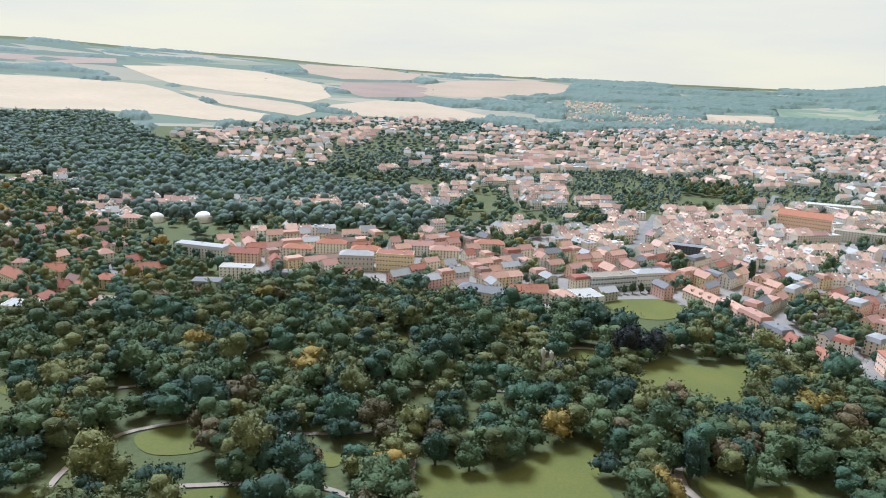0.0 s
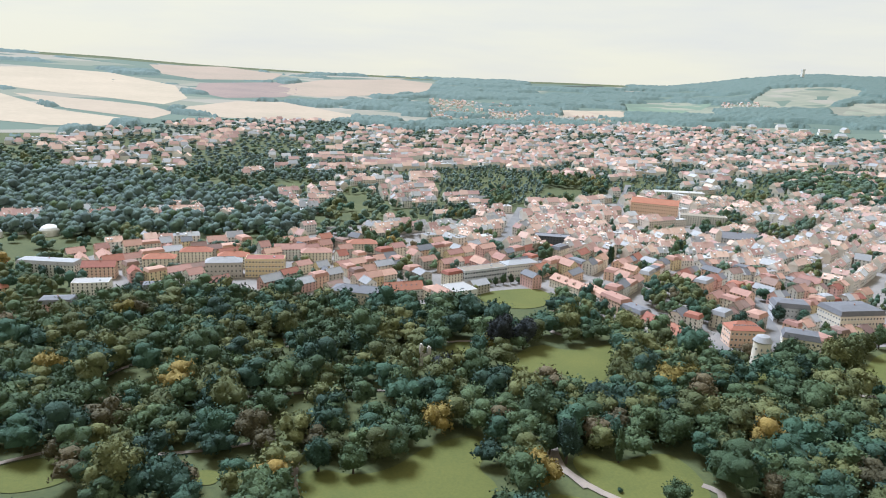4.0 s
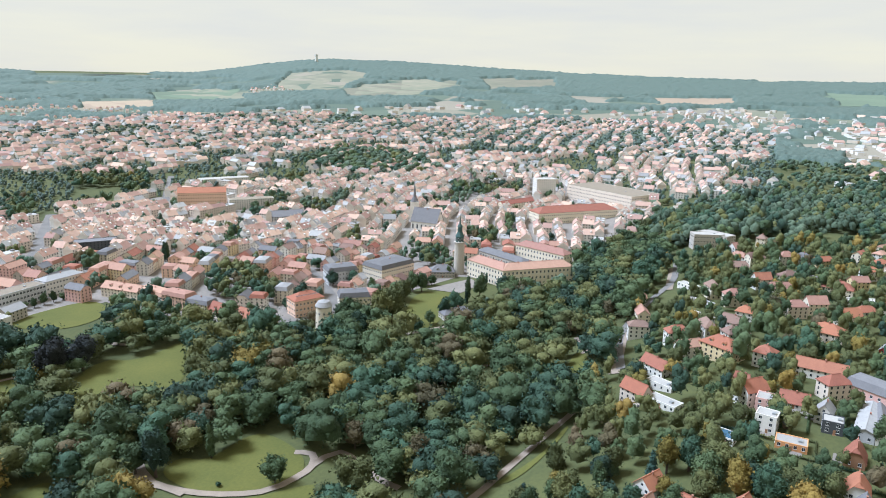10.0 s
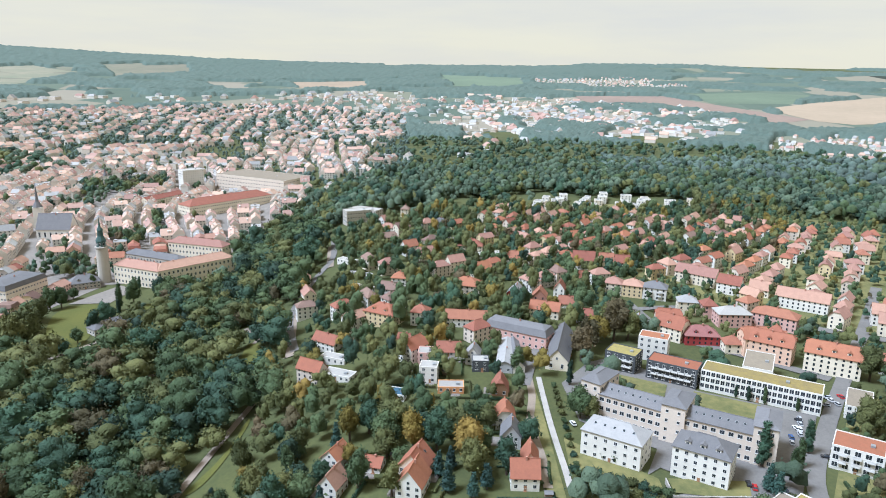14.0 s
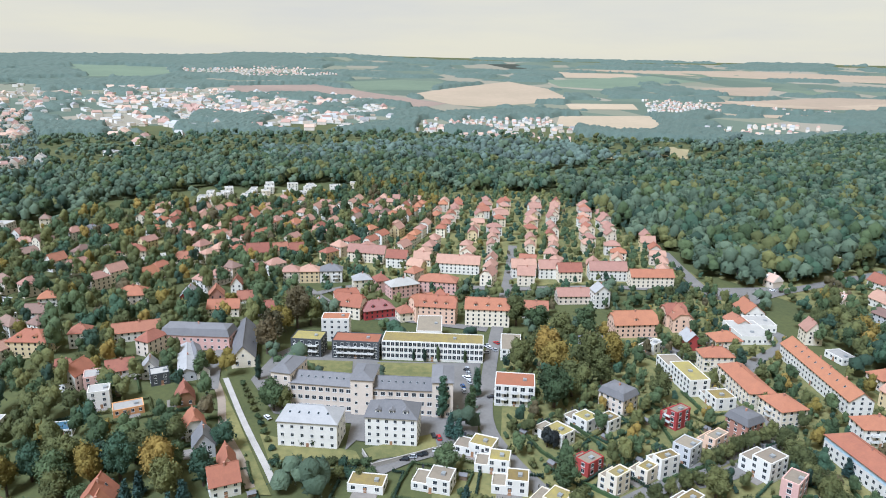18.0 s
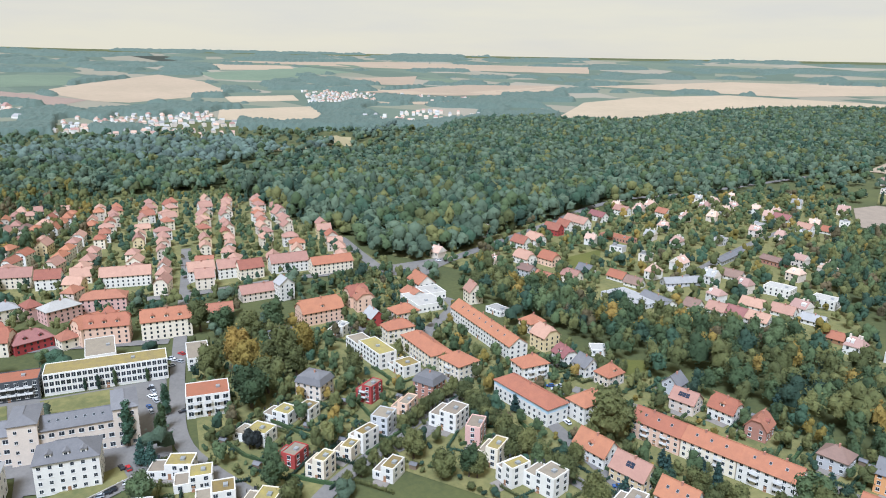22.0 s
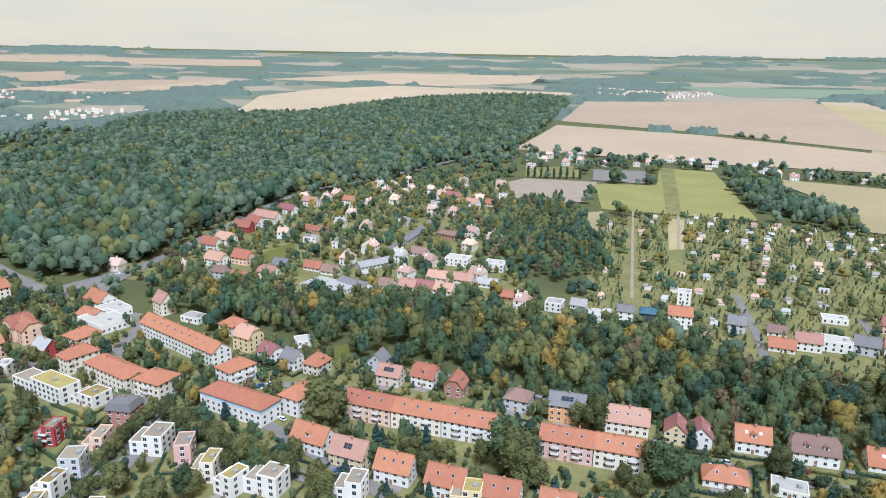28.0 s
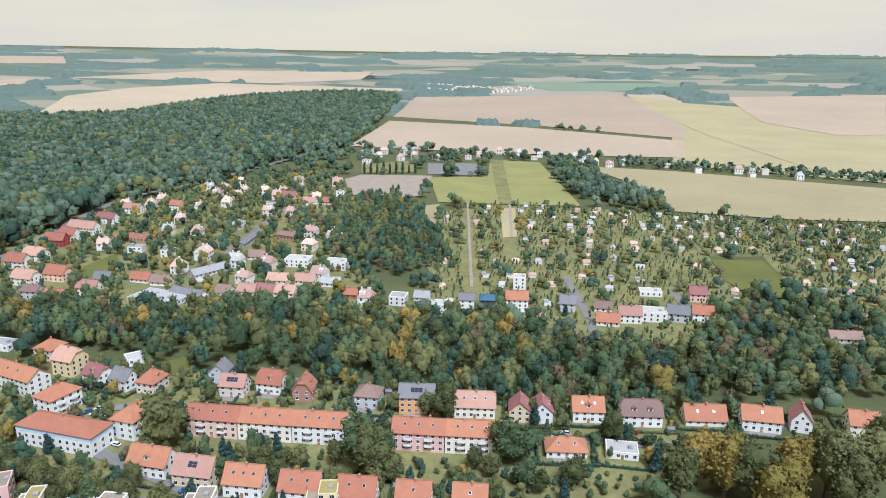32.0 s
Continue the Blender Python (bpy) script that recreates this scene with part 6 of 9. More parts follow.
house(-26.7, -280.1, -169.7, 16.7, 10.0, 2, "half", 5, "white", "brown", "white rendered house with brown half-hipped roof in a leafy garden", "house", "garden suburb houses", name="house", dormers=2)
house(-53.3, -287.2, -170.6, 17.0, 10.0, 1, "gable", 5, "white", "orange", "white rendered house with orange-red gabled roof in a leafy garden", "house", "garden suburb houses", name="house", sky=2)
house(2.9, -248.8, -170.4, 15.6, 10.0, 1, "hip", 4, "white", "orange", "white rendered house with orange-red hipped roof in a leafy garden", "house", "garden suburb houses", name="house", sky=2)
house(-75.7, -287.0, -178.3, 15.5, 9.0, 2, "gable", 4.5, "white", "orange", "white rendered house with orange-red gabled roof among gardens and trees", "house", "garden suburb houses", name="house", sky=1)
house(-92.4, -290.6, 264.0, 9.0, 8.1, 2, "gable", 5, "white", "maroon", "white rendered house with dark red gabled roof among gardens and trees", "house", "garden suburb houses", name="house", sky=1)
house(-116.4, -292.4, -179.9, 11.4, 9.0, 2, "gable", 4.5, "cream", "orange", "cream house with orange-red gabled roof among gardens and trees", "house", "garden suburb houses", name="house")
house(150.5, -200.6, 179.9, 15.2, 10.0, 2, "gable", 5, "white", "orange", "white rendered house with orange-red gabled roof among gardens and trees", "house", "garden suburb houses", name="house", dormers=1, sky=1)
house(131.5, -198.5, -177.4, 14.4, 10.0, 2, "gable", 5, "yellow", "pink", "yellow house with faded red gabled roof among gardens and trees", "house", "garden suburb houses", name="house", solar=2)
house(111.6, -197.5, -174.8, 13.7, 10.0, 2, "gable", 5, "white", "orange", "white rendered house with orange-red gabled roof among gardens and trees", "house", "garden suburb houses", name="house", sky=3)
house(91.1, -198.1, -174.5, 13.8, 10.0, 2, "gable", 5, "white", "orange", "white rendered house with orange-red gabled roof among gardens and trees", "house", "garden suburb houses", name="house", sky=2)
house(71.1, -199.8, -173.7, 12.7, 10.0, 2, "gable", 5, "cream", "orange", "cream house with orange-red gabled roof among gardens and trees", "house", "garden suburb houses", name="house", sky=2)
house(51.8, -201.7, -172.7, 11.5, 10.0, 2, "gable", 5, "white", "orange", "white rendered house with orange-red gabled roof among gardens and trees", "house", "garden suburb houses", name="house", sky=1)
house(32.9, -204.3, -172.8, 11.3, 10.0, 2, "gable", 5, "cream", "orange", "cream house with orange-red gabled roof among gardens and trees", "house", "garden suburb houses", name="house", sky=1)
house(-18.6, -252.5, -177.6, 12.3, 9.0, 1, "flat", 0, "white", "pale", "white rendered house with pale flat roof among gardens and trees", "house", "garden suburb houses", name="house", plinth=0.3)
house(112.0, -396.2, -177.0, 10.3, 10.0, 2, "flat", 0, "white", "pale", "white rendered house with pale flat roof among gardens and trees", "house", "garden suburb houses", name="house", detail=1, plinth=0.36)
house(97.6, -399.4, -178.3, 9.2, 9.0, 2, "gable", 3, "white", "grey", "white rendered house with grey gabled roof among gardens and trees", "house", "garden suburb houses", name="house", detail=1)
house(84.2, -388.3, -175.8, 10.9, 10.0, 2, "flat", 0, "white", "pale", "white rendered house with pale flat roof among gardens and trees", "house", "garden suburb houses", name="house", detail=1, plinth=0.48)
house(70.2, -401.8, -172.1, 9.0, 9.0, 2, "gable", 3, "white", "slate", "white rendered house with dark slate gabled roof among gardens and trees", "house", "garden suburb houses", name="house", detail=1)
house(57.4, -404.0, -171.2, 10.3, 9.0, 2, "hip", 3, "dark", "blue", "black-clad house with dark blue hipped roof among gardens and trees", "house", "garden suburb houses", name="house", detail=1)
house(39.6, -403.1, -170.0, 13.2, 10.0, 3, "gable", 4, "white", "orange", "white rendered house with orange-red gabled roof among gardens and trees", "house", "garden suburb houses", name="house", detail=1)
house(42.4, -445.1, -173.7, 8.2, 9.0, 3, "flat", 0, "white", "pale", "white rendered house with pale flat roof among gardens and trees", "house", "garden suburb houses", name="house", detail=1, plinth=0.3)
house(9.2, -410.6, -177.6, 9.4, 9.0, 2, "gable", 4, "grey", "slate", "grey house with dark slate gabled roof among gardens and trees", "house", "garden suburb houses", name="house", detail=1)
house(-14.5, -392.6, -177.4, 13.0, 9.0, 1, "gable", 4, "white", "orange", "white rendered house with orange-red gabled roof among gardens and trees", "house", "garden suburb houses", name="house", detail=1)
house(-26.9, -399.9, -173.8, 12.9, 9.0, 2, "gable", 4, "white", "pink", "white rendered house with faded red gabled roof among gardens and trees", "house", "garden suburb houses", name="house", detail=1)
house(-40.9, -406.6, -176.6, 14.4, 11.0, 2, "flat", 0, "white", "pale", "white rendered house with pale flat roof among gardens and trees", "house", "garden suburb houses", name="house", detail=1, plinth=0.54)
house(-54.9, -409.0, 176.8, 12.0, 10.0, 2, "gable", 4, "grey", "slate", "grey house with dark slate gabled roof among gardens and trees", "house", "garden suburb houses", name="house", detail=1)
house(-68.9, -411.7, -179.2, 11.6, 9.0, 2, "gable", 4, "white", "orange", "white rendered house with orange-red gabled roof among gardens and trees", "house", "garden suburb houses", name="house", detail=1)
house(-70.7, -448.5, -177.4, 10.3, 9.0, 2, "gable", 4, "pink", "maroon", "pink house with dark red gabled roof among gardens and trees", "house", "garden suburb houses", name="house", detail=1)
house(-11.8, -415.0, -176.8, 10.0, 9.0, 1, "gable", 3, "white", "brown", "white rendered house with brown gabled roof among gardens and trees", "house", "garden suburb houses", name="house", detail=1)
house(-142.2, -398.5, -173.3, 18.2, 9.0, 1, "gable", 3, "grey", "brown", "grey house with brown gabled roof among gardens and trees", "house", "garden suburb houses", name="house", detail=1)
house(-42.0, -452.2, -174.5, 14.2, 9.0, 1, "flat", 0, "white", "pale", "white rendered house with pale flat roof among gardens and trees", "house", "garden suburb houses", name="house", detail=1, plinth=0.48)
house(-129.5, -426.0, -176.9, 9.3, 8.0, 1, "flat", 0, "white", "pale", "white rendered house with pale flat roof among gardens and trees", "house", "garden suburb houses", name="house", detail=1, plinth=0.54)
house(203.9, -456.1, -174.4, 17.6, 12.0, 2, "flat", 0, "white", "pale", "white rendered house with pale flat roof among gardens and trees", "house", "garden suburb houses", name="house", detail=1, plinth=0.6)
house(174.5, -456.2, -175.5, 15.3, 11.0, 2, "flat", 0, "white", "pale", "white rendered house with pale flat roof among gardens and trees", "house", "garden suburb houses", name="house", detail=1, plinth=0.66)
house(200.8, -415.8, -175.2, 14.1, 9.0, 1, "gable", 4, "white", "pink", "white rendered house with faded red gabled roof among gardens and trees", "house", "garden suburb houses", name="house", detail=1)
house(183.1, -419.1, -175.5, 13.6, 9.0, 1, "gable", 4, "white", "pink", "white rendered house with faded red gabled roof among gardens and trees", "house", "garden suburb houses", name="house", detail=1)
house(164.9, -418.9, -175.8, 13.1, 9.0, 1, "gable", 3, "white", "grey", "white rendered house with grey gabled roof among gardens and trees", "house", "garden suburb houses", name="house", detail=1)
house(206.4, -383.3, -176.5, 11.2, 9.0, 2, "gable", 4, "white", "pink", "white rendered house with faded red gabled roof among gardens and trees", "house", "garden suburb houses", name="house", detail=1)
house(195.3, -385.5, 179.5, 12.2, 9.0, 2, "gable", 4, "cream", "maroon", "cream house with dark red gabled roof among gardens and trees", "house", "garden suburb houses", name="house", detail=1)
house(182.4, -386.7, -179.0, 13.5, 9.0, 2, "gable", 4, "white", "pink", "white rendered house with faded red gabled roof among gardens and trees", "house", "garden suburb houses", name="house", detail=1)
house(145.5, -400.5, -176.1, 11.7, 8.0, 1, "gable", 3, "wood", "orange", "wooden house with orange-red gabled roof among gardens and trees", "house", "garden suburb houses", name="house", detail=1)
house(223.2, -384.4, -178.5, 9.6, 9.0, 1, "gable", 4, "white", "brown", "white rendered house with brown gabled roof among gardens and trees", "house", "garden suburb houses", name="house", detail=1)
house(256.5, -364.6, 171.1, 32.7, 20.0, 1, "flat", 0, "grey", "grey", "grey house with grey flat roof among gardens and trees", "house", "garden suburb houses", name="house", detail=1, plinth=0.36)
house(242.7, -374.8, 168.3, 23.8, 9.0, 1, "gable", 3, "white", "slate", "white rendered house with dark slate gabled roof among gardens and trees", "house", "garden suburb houses", name="house", detail=1)
house(305.9, -364.9, -179.6, 13.3, 9.0, 2, "gable", 4, "cream", "pink", "cream house with faded red gabled roof among gardens and trees", "house", "garden suburb houses", name="house", detail=1)
house(289.7, -395.3, 179.3, 13.6, 8.0, 1, "gable", 4, "white", "orange", "white rendered house with orange-red gabled roof among gardens and trees", "house", "garden suburb houses", name="house", detail=1)
house(273.8, -392.8, -176.4, 12.4, 8.0, 1, "gable", 4, "white", "brown", "white rendered house with brown gabled roof among gardens and trees", "house", "garden suburb houses", name="house", detail=1)
house(313.9, -389.7, -176.7, 12.3, 8.0, 1, "gable", 4, "white", "slate", "white rendered house with dark slate gabled roof among gardens and trees", "house", "garden suburb houses", name="house", detail=1)
house(345.2, -384.5, -179.7, 14.7, 10.0, 2, "half", 5, "peach", "orange", "peach-coloured house with orange-red half-hipped roof among gardens and trees", "house", "garden suburb houses", name="house", detail=1)
house(358.7, -371.8, 177.4, 15.7, 10.0, 2, "half", 5, "white", "pink", "white rendered house with faded red half-hipped roof among gardens and trees", "house", "garden suburb houses", name="house", detail=1)
house(335.3, -350.5, -176.0, 11.5, 9.0, 2, "gable", 3, "grey", "brown", "grey house with brown gabled roof among gardens and trees", "house", "garden suburb houses", name="house", detail=1)
house(319.5, -354.0, -176.5, 16.5, 9.0, 1, "gable", 3, "white", "red", "white rendered house with red gabled roof among gardens and trees", "house", "garden suburb houses", name="house", detail=1)
house(393.0, -419.2, 178.7, 15.6, 10.0, 2, "half", 5, "white", "pink", "white rendered house with faded red half-hipped roof among gardens and trees", "house", "garden suburb houses", name="house", detail=1)
house(392.7, -402.2, 179.2, 15.1, 10.0, 2, "gable", 5, "white", "red", "white rendered house with red gabled roof among gardens and trees", "house", "garden suburb houses", name="house", detail=1)
house(415.5, -498.5, 174.2, 26.7, 10.0, 2, "gable", 5, "white", "pink", "white rendered house with faded red gabled roof among gardens and trees", "house", "garden suburb houses", name="house", detail=1)
house(408.7, -458.5, -176.7, 16.6, 9.0, 2, "gable", 5, "red", "red", "dark red house with red gabled roof among gardens and trees", "house", "garden suburb houses", name="house", detail=1)
house(411.2, -476.3, 173.6, 14.6, 9.0, 2, "gable", 5, "white", "red", "white rendered house with red gabled roof among gardens and trees", "house", "garden suburb houses", name="house", detail=1)
house(420.2, -534.5, 174.9, 18.4, 9.0, 2, "gable", 4, "white", "maroon", "white rendered house with dark red gabled roof among gardens and trees", "house", "garden suburb houses", name="house", detail=1)
house(423.0, -575.0, 178.5, 16.5, 9.0, 2, "gable", 4, "white", "pink", "white rendered house with faded red gabled roof among gardens and trees", "house", "garden suburb houses", name="house", detail=1)
house(361.9, -489.3, 178.7, 31.4, 12.0, 1, "flat", 0, "brick", "rust", "brick house with rusty red flat roof among gardens and trees", "house", "garden suburb houses", name="house", detail=1, plinth=0.54)
house(256.1, -421.2, -118.4, 26.3, 9.0, 1, "gable", 3, "grey", "grey", "grey house with grey gabled roof among gardens and trees", "house", "garden suburb houses", name="house", detail=1)
house(391.4, -598.6, 173.1, 13.2, 8.0, 2, "gable", 4, "white", "red", "white rendered house with red gabled roof among gardens and trees", "house", "garden suburb houses", name="house", detail=1)
house(306.9, -670.6, 175.2, 16.4, 9.0, 2, "gable", 4, "white", "maroon", "white rendered house with dark red gabled roof among gardens and trees", "house", "garden suburb houses", name="house", detail=1)
house(275.0, -647.8, 173.3, 14.0, 9.0, 2, "gable", 4, "white", "pink", "white rendered house with faded red gabled roof among gardens and trees", "house", "garden suburb houses", name="house", detail=1)
house(259.4, -663.4, 172.9, 14.2, 9.0, 1, "gable", 4, "white", "orange", "white rendered house with orange-red gabled roof among gardens and trees", "house", "garden suburb houses", name="house", detail=1)
house(242.1, -463.7, -176.0, 15.8, 9.0, 1, "gable", 4, "white", "brown", "white rendered house with brown gabled roof among gardens and trees", "house", "garden suburb houses", name="house", detail=1)
house(348.1, 157.6, -107.8, 16.4, 8.0, 2, "gable", 4, "white", "red", "white rendered house with red gabled roof on the leafy hillside", "house", "hillside houses", name="house", detail=1)
house(330.4, 145.2, -100.3, 15.7, 7.0, 1, "flat", 0, "white", "pale", "white rendered house with pale flat roof on the leafy hillside", "house", "hillside houses", name="house", detail=1, plinth=0.6)
house(310.4, 134.6, -97.8, 16.4, 8.0, 1, "flat", 0, "white", "pale", "white rendered house with pale flat roof on the leafy hillside", "house", "hillside houses", name="house", plinth=0.66)
house(320.8, 115.9, -90.4, 8.5, 7.0, 1, "flat", 0, "white", "pale", "white rendered house with pale flat roof on the leafy hillside", "house", "hillside houses", name="house", plinth=0.3)
house(381.5, 135.2, -103.4, 20.9, 14.0, 3, "hip", 5, "yellow", "orange", "yellow house with orange-red hipped roof on the leafy hillside", "house", "hillside houses", name="house", dormers=2, detail=1)
house(384.6, 112.8, -88.8, 10.2, 10.0, 3, "hip", 4, "white", "red", "white rendered house with red hipped roof on the leafy hillside", "house", "hillside houses", name="house", detail=1)
house(389.7, 85.0, -80.9, 25.9, 9.0, 2, "gable", 4, "white", "red", "white rendered house with red gabled roof on the leafy hillside", "house", "hillside houses", name="house", detail=1)
house(349.8, 111.0, -92.3, 8.7, 8.0, 1, "gable", 4, "wood", "red", "wooden house with red gabled roof on the leafy hillside", "house", "hillside houses", name="house", detail=1)
house(344.4, 85.2, -77.0, 12.6, 10.0, 1, "gable", 4, "white", "red", "white rendered house with red gabled roof on the leafy hillside", "house", "hillside houses", name="house")
house(325.6, 92.6, -79.8, 7.8, 9.0, 3, "flat", 0, "pink", "pale", "pink house with pale flat roof on the leafy hillside", "house", "hillside houses", name="house", plinth=0.66)
house(309.5, 86.3, -82.5, 8.9, 8.0, 3, "flat", 0, "white", "pale", "white rendered house with pale flat roof on the leafy hillside", "house", "hillside houses", name="house", plinth=0.3)
house(337.5, 70.1, 5.7, 9.0, 7.0, 2, "gable", 4, "white", "grey", "white rendered house with grey gabled roof on the leafy hillside", "house", "hillside houses", name="house")
house(329.5, 64.6, -76.0, 8.5, 8.0, 2, "flat", 0, "dark", "pale", "black-clad house with pale flat roof on the leafy hillside", "house", "hillside houses", name="house", plinth=0.42)
house(289.1, 96.2, -88.8, 8.9, 8.0, 1, "flat", 0, "white", "blue", "white rendered house with dark blue flat roof on the leafy hillside", "house", "hillside houses", name="house", plinth=0.48)
house(301.1, 73.1, -75.2, 12.5, 8.0, 1, "flat", 0, "orange", "pale", "orange house with pale flat roof on the leafy hillside", "house", "hillside houses", name="house", plinth=0.54)
house(306.2, 50.1, 10.3, 10.0, 7.8, 1, "half", 6, "wood", "red", "wooden house with red half-hipped roof on the leafy hillside", "house", "hillside houses", name="house")
house(234.8, 104.1, -9.4, 10.0, 8.2, 2, "gable", 4, "white", "orange", "white rendered house with orange-red gabled roof on the leafy hillside", "house", "hillside houses", name="house")
house(217.4, 98.1, -5.0, 10.0, 7.9, 2, "gable", 5, "white", "pink", "white rendered house with faded red gabled roof on the leafy hillside", "house", "hillside houses", name="house")
house(232.5, 86.8, -90.9, 6.9, 7.0, 1, "gable", 2.5, "white", "orange", "white rendered house with orange-red gabled roof on the leafy hillside", "house", "hillside houses", name="house")
house(229.7, 68.8, -4.2, 12.0, 11.0, 2, "gable", 6, "cream", "orange", "cream house with orange-red gabled roof on the leafy hillside", "house", "hillside houses", name="house", sky=2)
house(219.3, 66.8, -1.0, 12.0, 9.9, 2, "gable", 6, "white", "orange", "white rendered house with orange-red gabled roof on the leafy hillside", "house", "hillside houses", name="house")
house(275.3, 42.5, 12.9, 10.0, 8.2, 2, "half", 5, "white", "orange", "white rendered house with orange-red half-hipped roof on the leafy hillside", "house", "hillside houses", name="house")
house(260.6, 37.3, 7.9, 10.0, 8.2, 2, "gable", 5, "grey", "slate", "grey house with dark slate gabled roof on the leafy hillside", "house", "hillside houses", name="house")
house(242.7, 27.1, 8.9, 11.0, 6.2, 2, "gable", 5, "cream", "orange", "cream house with orange-red gabled roof on the leafy hillside", "house", "hillside houses", name="house")
house(232.7, 27.7, -76.9, 10.4, 10.0, 2, "gable", 5, "white", "orange", "white rendered house with orange-red gabled roof on the leafy hillside", "house", "hillside houses", name="house")
house(509.2, 210.9, -110.9, 17.1, 7.0, 1, "flat", 0, "white", "pale", "white rendered house with pale flat roof on the leafy hillside", "house", "hillside houses", name="house", detail=1, plinth=0.36)
house(471.5, 185.6, -106.8, 19.0, 7.0, 1, "flat", 0, "grey", "pale", "grey house with pale flat roof on the leafy hillside", "house", "hillside houses", name="house", detail=1, plinth=0.42)
house(432.8, 169.3, -105.7, 16.2, 8.0, 2, "flat", 0, "white", "pale", "white rendered house with pale flat roof on the leafy hillside", "house", "hillside houses", name="house", detail=1, plinth=0.48)
house(456.0, 149.5, -83.8, 10.6, 9.0, 2, "hip", 4, "white", "orange", "white rendered house with orange-red hipped roof on the leafy hillside", "house", "hillside houses", name="house", detail=1)
house(431.2, 147.4, -93.4, 13.7, 9.0, 2, "gable", 4, "white", "brown", "white rendered house with brown gabled roof on the leafy hillside", "house", "hillside houses", name="house", detail=1)
house(658.3, 251.4, -103.4, 31.5, 14.0, 4, "flat", 0, "stone", "pale", "stone house with pale flat roof on the leafy hillside", "house", "hillside houses", name="house", detail=1, plinth=0.66)
house(605.5, 210.1, -84.8, 14.1, 9.0, 2, "hip", 4, "white", "pink", "white rendered house with faded red hipped roof on the leafy hillside", "house", "hillside houses", name="house", detail=1)
house(681.1, 217.3, -84.2, 8.4, 8.0, 3, "hip", 4, "cream", "brown", "cream house with brown hipped roof on the leafy hillside", "house", "hillside houses", name="house", detail=1)
house(643.9, 169.5, -76.2, 12.4, 9.0, 2, "hip", 4, "white", "slate", "white rendered house with dark slate hipped roof on the leafy hillside", "house", "hillside houses", name="house", detail=1)
house(455.0, 100.3, -88.1, 19.4, 14.0, 2, "hip", 5, "beige", "orange", "beige house with orange-red hipped roof on the leafy hillside", "house", "hillside houses", name="house", detail=1)
house(564.7, 122.2, -80.8, 20.5, 14.0, 2, "hip", 5, "cream", "red", "cream house with red hipped roof on the leafy hillside", "house", "hillside houses", name="house", detail=1)
house(548.3, 104.9, -54.4, 26.1, 8.0, 1, "flat", 0, "white", "pale", "white rendered house with pale flat roof on the leafy hillside", "house", "hillside houses", name="house", detail=1, plinth=0.6)
house(535.8, 80.3, -82.5, 16.3, 11.0, 2, "hip", 5, "cream", "red", "cream house with red hipped roof on the leafy hillside", "house", "hillside houses", name="house", detail=1)
house(447.3, 64.8, -1.9, 11.0, 10.4, 2, "gable", 5, "red", "grey", "dark red house with grey gabled roof on the leafy hillside", "house", "hillside houses", name="house", detail=1)
house(420.3, 41.9, -94.6, 18.4, 11.0, 2, "gable", 4, "cream", "orange", "cream house with orange-red gabled roof on the leafy hillside", "house", "hillside houses", name="house", detail=1)
house(445.1, 48.6, 3.1, 10.0, 9.2, 2, "gable", 5, "brick", "red", "brick house with red gabled roof on the leafy hillside", "house", "hillside houses", name="house", detail=1)
house(464.7, 37.2, -4.1, 8.0, 7.4, 2, "gable", 5, "white", "red", "white rendered house with red gabled roof on the leafy hillside", "house", "hillside houses", name="house", detail=1)
house(442.9, 29.9, -87.8, 11.4, 9.0, 1, "gable", 4, "white", "red", "white rendered house with red gabled roof on the leafy hillside", "house", "hillside houses", name="house", detail=1)
house(537.1, 26.1, -87.0, 16.3, 10.0, 3, "gable", 6, "white", "red", "white rendered house with red gabled roof on the leafy hillside", "house", "hillside houses", name="house", detail=1)
house(550.1, 41.0, -84.2, 14.8, 11.0, 2, "hip", 5, "yellow", "orange", "yellow house with orange-red hipped roof on the leafy hillside", "house", "hillside houses", name="house", detail=1)
house(550.6, 9.5, -81.6, 11.1, 9.0, 2, "gable", 5, "cream", "red", "cream house with red gabled roof on the leafy hillside", "house", "hillside houses", name="house", detail=1)
house(548.0, -2.7, -81.5, 10.9, 9.0, 2, "gable", 5, "white", "red", "white rendered house with red gabled roof on the leafy hillside", "house", "hillside houses", name="house", detail=1)
house(506.1, 21.5, -84.1, 12.7, 9.0, 1, "gable", 4, "white", "red", "white rendered house with red gabled roof on the leafy hillside", "house", "hillside houses", name="house", detail=1)
house(480.6, 1.5, -96.2, 11.5, 11.0, 3, "hip", 4, "cream", "pink", "cream house with faded red hipped roof on the leafy hillside", "house", "hillside houses", name="house", detail=1)
house(479.3, -11.2, -96.6, 13.4, 11.0, 3, "hip", 4, "yellow", "pink", "yellow house with faded red hipped roof on the leafy hillside", "house", "hillside houses", name="house", detail=1)
house(477.9, -25.8, -96.1, 15.4, 11.0, 3, "hip", 4, "white", "slate", "white rendered house with dark slate hipped roof on the leafy hillside", "house", "hillside houses", name="house", balconies=2, detail=1)
house(424.3, 14.9, -80.0, 12.1, 9.0, 1, "gable", 3, "white", "red", "white rendered house with red gabled roof on the leafy hillside", "house", "hillside houses", name="house", detail=1)
house(421.3, -14.5, -2.0, 8.0, 6.2, 1, "gable", 3, "white", "grey", "white rendered house with grey gabled roof on the leafy hillside", "house", "hillside houses", name="house", detail=1)
house(522.8, -56.5, -115.5, 29.4, 11.0, 3, "gable", 5, "cream", "pink", "cream house with faded red gabled roof on the leafy hillside", "house", "hillside houses", name="house", detail=1)
